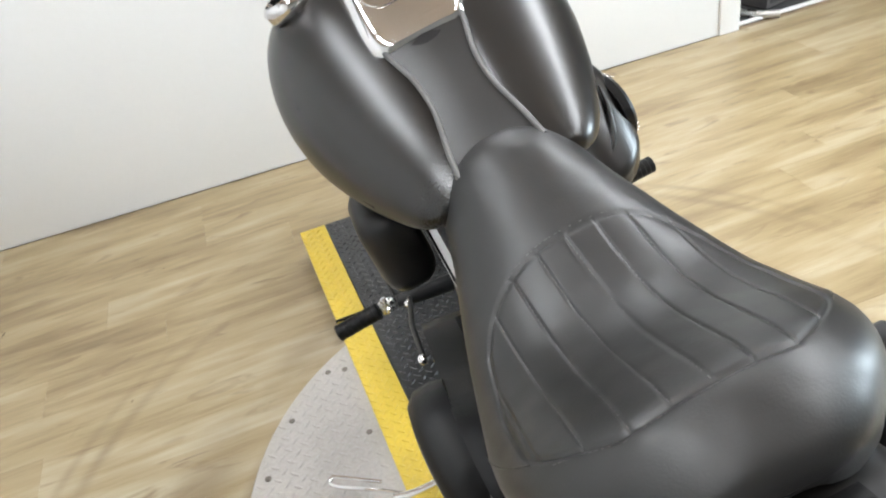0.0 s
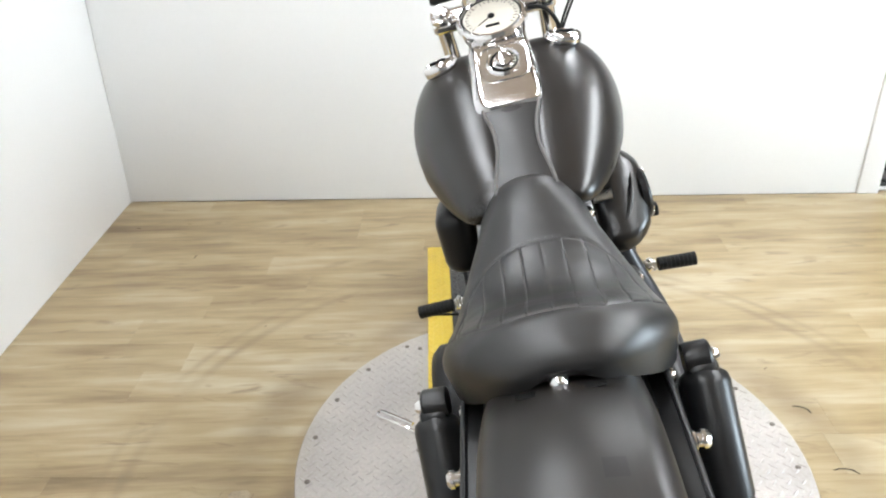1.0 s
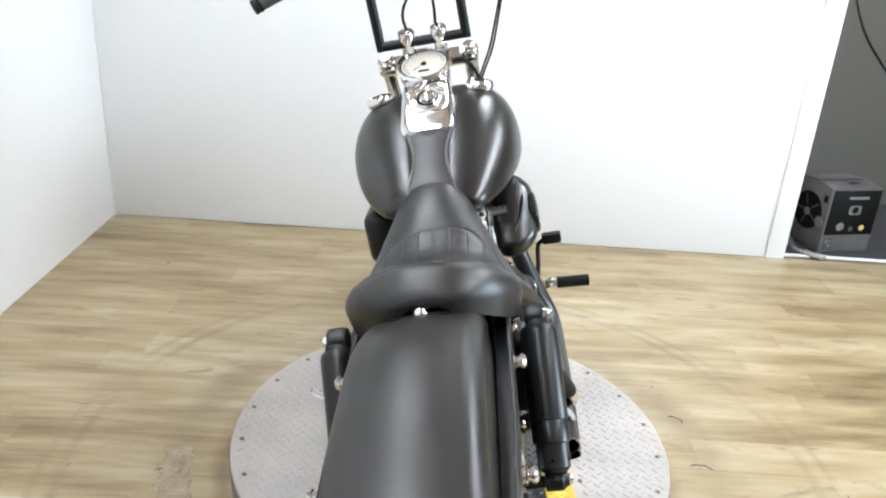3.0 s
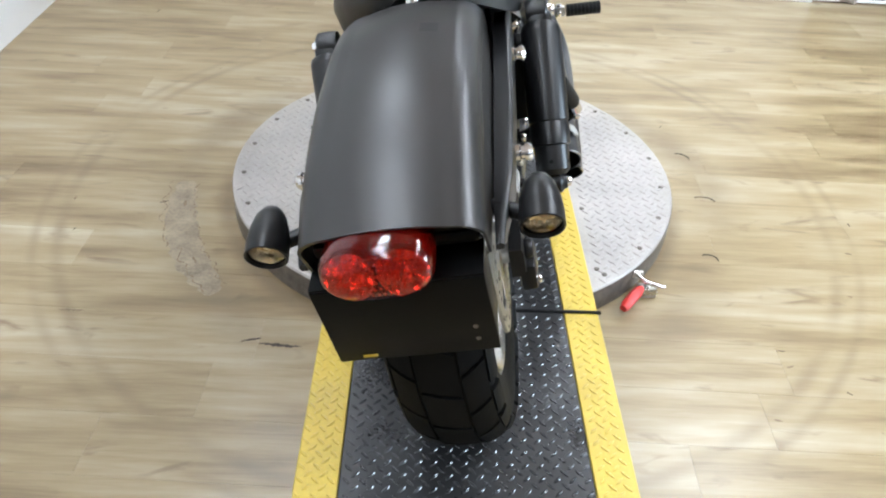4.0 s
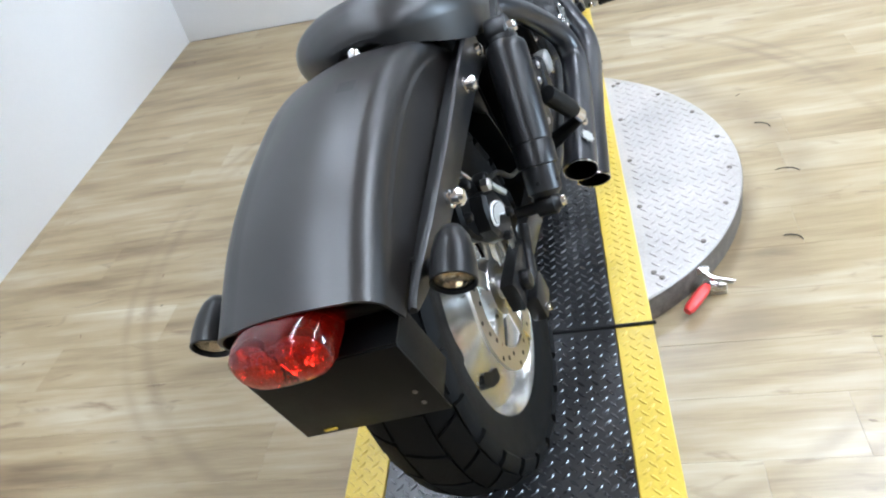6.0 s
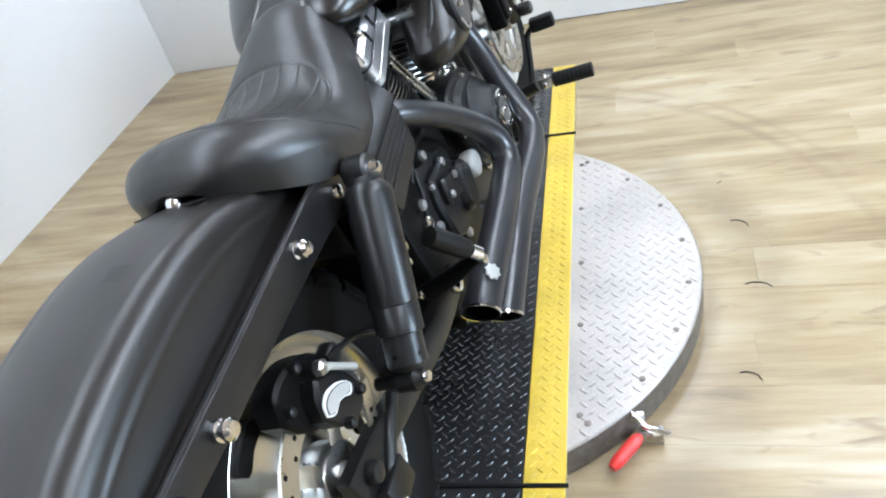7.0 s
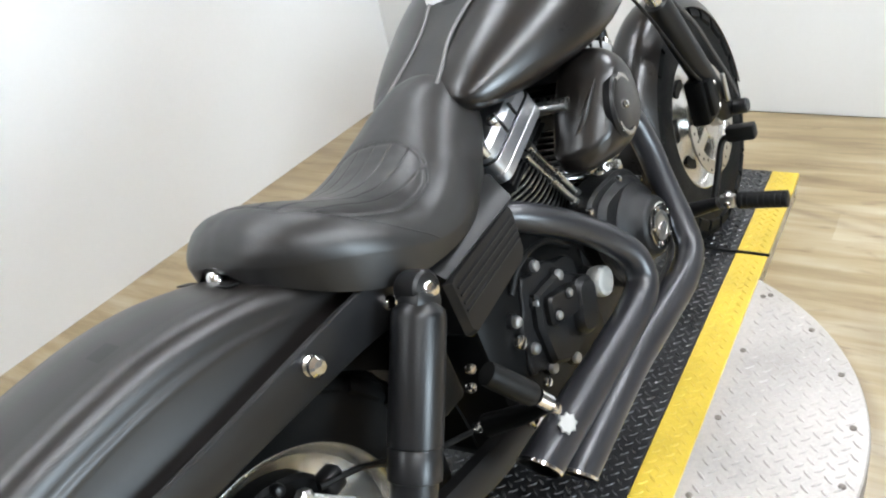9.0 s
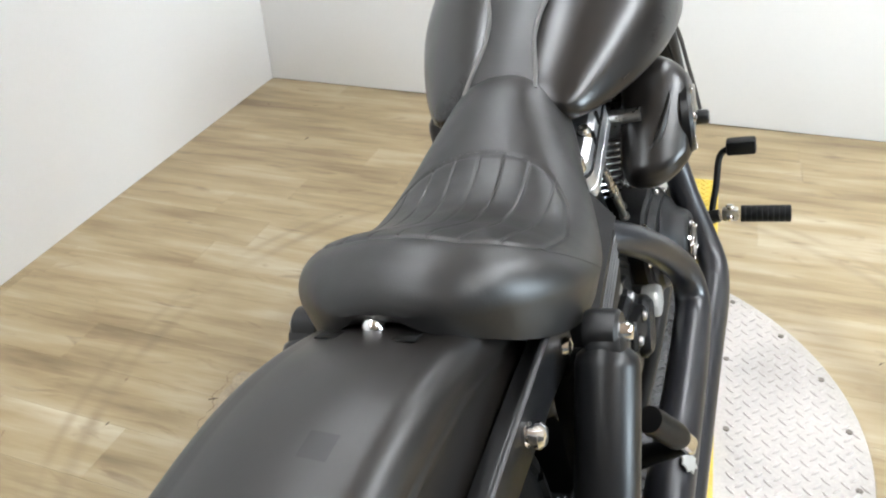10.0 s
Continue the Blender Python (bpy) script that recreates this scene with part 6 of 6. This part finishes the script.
part("shift_lever", bm, RUBBER, bike, "thin black shift lever")
# passenger pegs folded up
for s in (-1, 1):
    peg((s * 0.226, 0.150, 0.492), (s * 0.250, 0.196, 0.418), 0.0185, 1, None, "folded black rubber passenger peg")
    bm = bmesh.new()
    sweep(bm, [(s * 0.252, 0.200, 0.413), (s * 0.258, 0.212, 0.392)], 0.013, 14)
    cl = part("peg_clevis", bm, CHROME, bike, "chrome peg clevis")
    bm = bmesh.new()
    sweep(bm, [(s * 0.13, 0.20, 0.34), (s * 0.20, 0.215, 0.36), (s * 0.252, 0.215, 0.385)], [0.02, 0.016, 0.012], 12)
    part("peg_bracket", bm, PLASTIC, bike, "black passenger peg bracket")
    bolt(s * 0.255, 0.222, 0.372, 0.009, 0.010, TO_X if s > 0 else TO_NX, CHROME, cl)
bolt(0.135, 0.300, 0.272, 0.020, 0.014, TO_X, CHROME, None, "pivot_cap")
for y, z in ((0.205, 0.449), (0.190, 0.425), (0.36, 0.300), (0.17, 0.365)):
    bolt(0.140, y, z, 0.009, 0.008)

# left side: primary cover, coil cover, stand
bm = bmesh.new()
out = [tuple(p) for p in spline([(0.30, 0.36), (0.33, 0.45), (0.43, 0.49), (0.60, 0.415), (0.74, 0.385), (0.82, 0.34), (0.82, 0.27), (0.78, 0.22), (0.60, 0.23), (0.42, 0.24), (0.32, 0.28), (0.30, 0.36)], 4)][:-1]
prism(bm, [(y, z) for y, z in out][::-1], T(-0.12, 0, 0) @ SIDE, -0.088, -0.020)
primary = part("primary_cover", bm, WRINKLE, bike, "long black primary drive cover")
for y, z in ((0.35, 0.43), (0.62, 0.39), (0.70, 0.37), (0.80, 0.32), (0.60, 0.25), (0.40, 0.26)):
    bolt(-0.205, y, z, 0.008, 0.008, TO_NX, CHROME, primary)
bm = bmesh.new()
sweep(bm, [(-0.212, 0.985, 0.300), (-0.222, 0.80, 0.385), (-0.222, 0.66, 0.425)], 0.0052, 10)
part("shift_rod", bm, SATIN, bike, "thin black shift linkage rod")
bolt(-0.222, 0.66, 0.425, 0.009, 0.010, TO_NX)
bolt(-0.216, 0.955, 0.312, 0.008, 0.010, TO_NX)
bm = bmesh.new()
box(bm, (-0.165, 0.66, 0.675), (0.085, 0.135, 0.150), 0.035, None, 4)
part("horn_cover", bm, SATIN, bike, "rounded black horn cover")
bm = bmesh.new()
lathe(bm, [(0.120, -0.02), (0.126, 0.0), (0.124, 0.030), (0.110, 0.046), (0.085, 0.052), (0, 0.054)], T(-0.225, 0.485, 0.368) @ TO_NX, 40)
part("clutch_cover", bm, WRINKLE, primary)
bm = bmesh.new()
prism(bm, [(0.215, 0.640), (0.20, 0.50), (0.30, 0.46), (0.44, 0.50), (0.45, 0.655)], T(-0.14, 0, 0) @ SIDE, 0.04, 0.01)
part("oil_tank", bm, PLASTIC, bike, "black side cover")


def inv(x, y, z):
    return tuple(INV @ Vector((x, y, z)))


bm = bmesh.new()
sweep(bm, spline([inv(0.95, 1.52, 0.17), inv(0.80, 1.54, 0.125), inv(0.72, 1.548, 0.106), inv(0.672, 1.562, 0.098)], 5), 0.0080, 12)
stand = part("side_stand", bm, CHROME, bike, "chrome side stand leg")
bm = bmesh.new()
sweep(bm, spline([inv(0.70, 1.555, 0.10), inv(0.64, 1.585, 0.115), inv(0.585, 1.625, 0.108), inv(0.566, 1.648, 0.102), inv(0.572, 1.665, 0.102), inv(0.60, 1.645, 0.106), inv(0.66, 1.60, 0.11)], 5), 0.0042, 8)
part("stand_tang", bm, CHROME, stand, "bent chrome wire tang")

# ---- things on and behind the counter ----
def on_counter(u, v=0.12):
    p = HW @ Vector((u, v, 1.3885))
    return p.x, p.y, p.z


def bottle(u, v, r, h, body, cap, label, name="spray_bottle"):
    x, y, z = on_counter(u, v)
    hd = tagged(holder(name, T(x, y, z)), label, "bottle", "bottles on the counter")
    bm = bmesh.new()
    lathe(bm, [(r * 0.9, 0), (r, 0.006), (r, h * 0.62), (r * 0.75, h * 0.72), (r * 0.38, h * 0.78), (r * 0.38, h * 0.84)], None, 18)
    part("bottle", bm, body, hd)
    bm = bmesh.new()
    lathe(bm, [(r * 0.45, h * 0.83), (r * 0.45, h * 0.93), (r * 0.3, h), (0, h)], None, 14)
    part("cap", bm, cap, hd)
    for word, tint, lo, hi in (("pink", PINK, 0.26, 0.64), ("blue", BLUE, 0.46, 0.61)):
        if word + " label" not in label:
            continue
        bm = bmesh.new()
        ring_body(bm, [(r + 0.0008, h * lo), (r + 0.0008, h * hi), (r - 0.002, h * hi), (r - 0.002, h * lo)], None, 18)
        part("paper_label", bm, tint, hd, word + " paper label")


bottle(2.985, 0.06, 0.024, 0.175, CLEAR, CAP_WHITE, "clear bottle with blue label and white cap on the white counter")
bottle(3.04, 0.12, 0.018, 0.075, PLASTIC, PLASTIC, "small black bottle on the counter")
bottle(3.07, 0.16, 0.022, 0.10, YELLOW_BOX, ORANGE, "yellow bottle with orange cap on the counter")
bottle(3.235, 0.12, 0.024, 0.150, PLASTIC, CAP_WHITE, "tall dark bottle with pink label and white cap on the counter")
bottle(3.315, 0.13, 0.024, 0.150, PLASTIC, CAP_WHITE, "tall dark bottle with pink label and white cap on the counter")
bottle(3.15, 0.08, 0.02, 0.06, ORANGE, CAP_WHITE, "orange labelled small bottle on the counter")
bottle(3.105, 0.09, 0.016, 0.105, PLASTIC, PLASTIC, "slim black bottle on the counter")
bottle(3.185, 0.14, 0.022, 0.07, DARK_GREEN, PLASTIC, "small dark green jar on the counter", "jar")

# a glass tumbler and a black dish at the counter's end
x, y, z = on_counter(3.425, 0.16)
bm = bmesh.new()
lathe(bm, [(0.024, 0), (0.028, 0.07), (0.026, 0.07), (0.022, 0.006), (0, 0.006)], T(x, y, z), 24)
tagged(part("tumbler", bm, CLEAR), "small clear glass tumbler on the counter", "glass")
x, y, z = on_counter(3.325, 0.04)
bm = bmesh.new()
lathe(bm, [(0.050, 0), (0.062, 0.012), (0.059, 0.012), (0.046, 0.004), (0, 0.004)], T(x, y, z), 28)
tagged(part("dish", bm, PLASTIC), "flat black plastic dish on the counter", "dish")


def carton(u, v, s, mat, lid, label, turn=0.0):
    x, y, z = on_counter(u, v)
    hd = tagged(holder("storage_tray", T(x, y, z) @ Matrix.Rotation(radians(turn), 4, "Z")), label, "box", "boxes on the counter")
    bm = bmesh.new()
    box(bm, (0, 0, s[2] / 2), s, 0.004)
    part("tray", bm, mat, hd)
    bm = bmesh.new()
    box(bm, (0, 0, s[2] + 0.004), (s[0] * 0.96, s[1] * 0.96, 0.01), 0.002)
    part("lid", bm, lid, hd)


carton(2.10, 0.16, (0.34, 0.16, 0.055), PURPLE, CLEAR, "flat purple plastic tray on the white counter", 3)
carton(2.66, 0.15, (0.42, 0.15, 0.05), PURPLE, PURPLE, "long purple box on the white counter", -4)
carton(2.42, 0.03, (0.26, 0.06, 0.006), DULL_YELLOW, DULL_YELLOW, "flat yellow strip of packaging on the counter", -2)
carton(2.80, 0.00, (0.15, 0.05, 0.004), DIAL, DIAL, "thin cream card on the counter", -6)

# printed appliance carton beyond the counter's end
carton_at = HW @ T(3.80, 0.26, 0.0) @ Matrix.Rotation(radians(14), 4, "Z") @ Matrix.Diagonal((0.9, 0.9, 0.86, 1))
bx = tagged(holder("appliance_carton", carton_at), "grey printed cardboard carton with black front on the floor", "box")
bm = bmesh.new()
box(bm, (0, 0, 0.214), (0.34, 0.30, 0.404), 0.004)
part("carton_body", bm, CARTON, bx, "worn grey cardboard")
bm = bmesh.new()                    # round fan printed on the side
lathe(bm, [(0.118, 0), (0.118, 0.0016), (0, 0.0018)], T(-0.170, 0.01, 0.235) @ TO_NX, 32)
fan = part("printed_fan", bm, PLASTIC, bx, "black printed fan disc")
bm = bmesh.new()
lathe(bm, [(0.026, 0), (0.026, 0.003), (0, 0.003)], T(-0.170, 0.012, 0.225) @ TO_NX, 20)
part("printed_hub", bm, FACE_GREY, fan)
for k in range(5):
    bm = bmesh.new()
    box(bm, (0.068, 0, 0.0022), (0.070, 0.012, 0.0010), 0, T(-0.170, 0.01, 0.235) @ TO_NX @ Matrix.Rotation(radians(72 * k + 20), 4, "Z"))
    part("printed_blade", bm, CASE_GREY, fan)
bm = bmesh.new()
lathe(bm, [(0.034, 0), (0.034, 0.0026), (0, 0.0028)], T(-0.170, -0.100, 0.195) @ TO_NX, 20)
part("round_sticker", bm, FACE_GREY, bx, "pale round sticker")
bm = bmesh.new()
box(bm, (-0.1705, -0.115, 0.345), (0.002, 0.030, 0.044), 0)
part("dark_mark", bm, PLASTIC, bx)
bm = bmesh.new()
box(bm, (0.004, -0.1505, 0.268), (0.322, 0.004, 0.284), 0.001)
front = part("front_print", bm, PLASTIC, bx, "black printed front")
bm = bmesh.new()
box(bm, (0.020, -0.1530, 0.362), (0.135, 0.002, 0.016), 0)
part("print_line", bm, FACE_GREY, front, "grey bar of lettering")
bm = bmesh.new()
prism(bm, rounded(0.082, 0.058, 0.016), T(0.012, -0.152, 0.285) @ TO_NY, 0.0022)
part("print_panel", bm, FACE_GREY, front, "pale square picture")
bm = bmesh.new()
lathe(bm, [(0.022, 0), (0.022, 0.0032), (0, 0.0034)], T(0.012, -0.152, 0.285) @ TO_NY, 20)
part("print_ring", bm, PLASTIC, front)
for x, z, q, mat in ((-0.062, 0.180, 0.026, FACE_GREY), (0.012, 0.165, 0.015, CASE_GREY), (0.085, 0.170, 0.018, DULL_YELLOW)):
    bm = bmesh.new()
    lathe(bm, [(q, 0), (q, 0.0022), (0, 0.0024)], T(x, -0.152, z) @ TO_NY, 16)
    part("print_dot", bm, mat, front)
bm = bmesh.new()
box(bm, (-0.118, -0.1510, 0.072), (0.058, 0.003, 0.072), 0)
lab = part("data_label", bm, CASE_GREY, bx, "dark square mark")
for dx, dz, w, h in ((-0.012, 0.012, 0.012, 0.026), (0.012, 0.014, 0.014, 0.010), (0.010, -0.014, 0.018, 0.018)):
    bm = bmesh.new()
    box(bm, (-0.118 + dx, -0.1530, 0.072 + dz), (w, 0.002, h), 0)
    part("label_mark", bm, FACE_GREY, lab)
for y, tip, z in ((-0.152, 0.012, 0.424), (0.152, -0.020, 0.436)):       # lifted top flaps
    bm = bmesh.new()
    bridge(bm, [[(-0.168, y, 0.416), (0.168, y, 0.416), (0.168, y, 0.420), (-0.168, y, 0.420)], [(-0.160, tip, z), (0.162, tip, z + 0.006), (0.162, tip, z + 0.010), (-0.160, tip, z + 0.004)]])
    part("flap", bm, CARTON, bx, "bent cardboard flap")
bm = bmesh.new()
prism(bm, rounded(0.075, 0.028, 0.013), T(0.03, -0.070, 0.4305) @ Matrix.Rotation(radians(3), 4, "X"), 0.0012)
part("hand_hole", bm, PLASTIC, bx)
bm = bmesh.new()
sweep(bm, spline([(-0.20, -0.25, 0.020), (-0.28, -0.10, 0.020), (-0.22, 0.05, 0.024), (-0.27, 0.10, 0.06)], 6), 0.02, 12)
hose = part("hose", bm, STEEL)
hose.matrix_world = carton_at
tagged(hose, "short piece of dull metal hose on the floor", "hose")

bm = bmesh.new()
sweep(bm, spline([(3.27, 4.29, 1.50), (3.384, 4.29, 1.218), (3.49, 4.29, 1.039), (3.59, 4.29, 0.924), (3.723, 4.29, 0.80), (3.95, 4.29, 0.70)], 6), 0.0038, 8)
tagged(part("wall_cable", bm, RUBBER), "thin dark cable drooping along the grey wall", "cable")

# thin dark curls for curved tears with their shadow, and scraped patches on the floor
def tear_curl(x, y, a, L=0.06):
    bm = bmesh.new()
    m = T(x, y, 0.0025) @ Matrix.Rotation(radians(a), 4, "Z")
    sweep(bm, [m @ Vector(p) for p in spline([(-L / 2, 0.0, 0), (-L * 0.2, 0.006, 0.001), (L * 0.25, 0.004, 0.001), (L / 2, -0.008, 0)], 5)], 0.0013, 6)
    tagged(part("scuff_mark", bm, RUBBER), "small dark curved tear and its shadow on the plank floor", "debris", "floor scraps")


tear_curl(1.768, 1.497, -8)
tear_curl(1.708, 1.214, -20, 0.045)
tear_curl(1.762, 1.742, -30, 0.05)

# torn and scuffed patches in the vinyl
def scar(x, y, a, length, width, seed, mat):
    r = random.Random(seed)
    bm = bmesh.new()
    m = T(x, y, 0.0006) @ Matrix.Rotation(radians(a), 4, "Z")
    n = 22
    top = [(length * (k / n - 0.5), width * (0.25 + 0.75 * r.random()) * math.sin(math.pi * (k + 0.5) / (n + 1)) ** 0.7) for k in range(n + 1)]
    low = [(length * (k / n - 0.5), -width * (0.1 + 0.9 * r.random()) * math.sin(math.pi * (k + 0.5) / (n + 1)) ** 0.7) for k in range(n + 1)]
    up = [[bm.verts.new(m @ Vector((px, py, h))) for h, (px, py) in ((0.0004, p), (0.0009, (p[0], (p[1] + q[1]) / 2)), (0.0004, q))] for p, q in zip(top, low)]
    for p, q in zip(up, up[1:]):
        for j in range(2):
            bm.faces.new((p[j], p[j + 1], q[j + 1], q[j]))
    part("floor_scar", bm, mat, floor, "torn dark scuff in the vinyl")


for x, y, a, length, width, seed, mat in ((0.60, 0.835, -4, 0.10, 0.007, 5, TORN), (0.53, 0.85, 15, 0.05, 0.005, 6, TORN), (0.33, 1.13, 120, 0.03, 0.006, 7, SCUFF), (0.24, 1.38, 95, 0.03, 0.006, 3, SCUFF), (0.09, 0.93, 0, 0.06, 0.006, 8, SCUFF), (1.70, 0.42, 20, 0.07, 0.004, 9, SCUFF)):
    scar(x, y, a, length, width, seed, mat)


grit = random.Random(11)
for k in range(26):                 # crumbs of torn print scattered on the planks
    x, y = (grit.uniform(-0.6, 0.3), grit.uniform(1.0, 3.1)) if k % 2 else (grit.uniform(1.7, 2.6), grit.uniform(0.3, 2.0))
    scar(x, y, grit.uniform(0, 180), grit.uniform(0.010, 0.026), grit.uniform(0.002, 0.005), 40 + k, SCUFF if k % 3 else TORN)


def worn_band(a0, a1, r0, r1, seed, mat, label, jut=1.0):
    """Ragged stretch of a ring round the turntable where the print has worn grey."""
    bm = bmesh.new()
    n, rows = 60, []
    for k in range(n + 1):
        a = radians(a0 + (a1 - a0) * k / n)
        end = math.sin(math.pi * (k + 0.4) / (n + 0.8)) ** 0.25
        mid, half = (r0 + r1) / 2, (r1 - r0) / 2 * end
        jag = [jut * 0.010 * noise.noise((seed + k * 0.45, s, 1.7)) + jut * 0.006 * noise.noise((seed + k * 1.9, s, 5.1)) for s in (3.0, 9.0)]
        rows.append([bm.verts.new((DX + r * math.cos(a), DY + r * math.sin(a), h)) for r, h in ((mid - half + jag[0], 0.0003), (mid, 0.0006), (mid + half + jag[1], 0.0003))])
    for p, q in zip(rows, rows[1:]):
        for j in range(2):
            bm.faces.new((p[j], p[j + 1], q[j + 1], q[j]))
    part("worn_band", bm, mat, floor, label)


worn_band(182, 221, 0.742, 0.828, 2.0, WORN, "grey worn arc beside the turntable")


def torn_edge(a0, a1, r0, width, seed):
    """Dark ragged tear line along the worn arc, thick and thin by turns."""
    bm = bmesh.new()
    rows, n = [], 70
    for k in range(n + 1):
        a = radians(a0 + (a1 - a0) * k / n)
        r = r0 + 0.016 * noise.noise((seed + k * 0.16, 2.0, 0.3)) + 0.005 * noise.noise((seed + k * 0.9, 7.0, 0.3))
        h = width * max(0.06, 0.5 + 1.1 * noise.noise((seed + k * 0.33, 4.0, 8.1)))
        rows.append([bm.verts.new((DX + q * math.cos(a), DY + q * math.sin(a), 0.0011)) for q in (r - h, r + h)])
    for p, q in zip(rows, rows[1:]):
        bm.faces.new((p[0], p[1], q[1], q[0]))
    part("torn_edge", bm, SCUFF, floor, "dark ragged tear in the vinyl")


for a0, a1, r0, width, seed in ((182, 204, 0.832, 0.0022, 1.0), (205, 221, 0.806, 0.0026, 5.0), (183, 196, 0.752, 0.0016, 9.0), (199, 220, 0.745, 0.0020, 13.0)):
    torn_edge(a0, a1, r0, width, seed)

# ---- floor planks ----
PW, PL = 0.152, 1.22
rng = random.Random(4)
bm = bmesh.new()
lo = box(bm, (0, 0, 0), (PL - 0.0002, PW - 0.0002, 0.010), 0.0004, None, 1)
finish(bm, 30)
plank_mesh = bpy.data.meshes.new("plank")
bm.to_mesh(plank_mesh)
bm.free()
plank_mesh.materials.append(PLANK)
y = SOUTH - HALF[1]
while y < 0.05:
    x = -0.05 - rng.random() * PL
    while x < 6.3:
        a, b = max(x, 0.002), min(x + PL, 6.28)
        if b - a > 0.05 and not (y + PW > 0.0 and a < 3.47):
            c = HW @ Vector(((a + b) / 2, y + PW / 2, -0.005))
            ob = new("plank", plank_mesh)
            ob.parent = floor
            ob.matrix_world = T(c.x, c.y, c.z) @ Matrix.Rotation(SKEW, 4, "Z") @ Matrix.Diagonal(((b - a) / PL, 1, 1, 1))
        elif b - a > 0.05 and y < 0.0:
            c = HW @ Vector(((a + b) / 2, (y - 0.002) / 2, -0.005))
            ob = new("plank", plank_mesh)
            ob.parent = floor
            ob.matrix_world = T(c.x, c.y, c.z) @ Matrix.Rotation(SKEW, 4, "Z") @ Matrix.Diagonal(((b - a) / PL, (-y - 0.002) / PW, 1, 1))
        x += PL
    y += PW
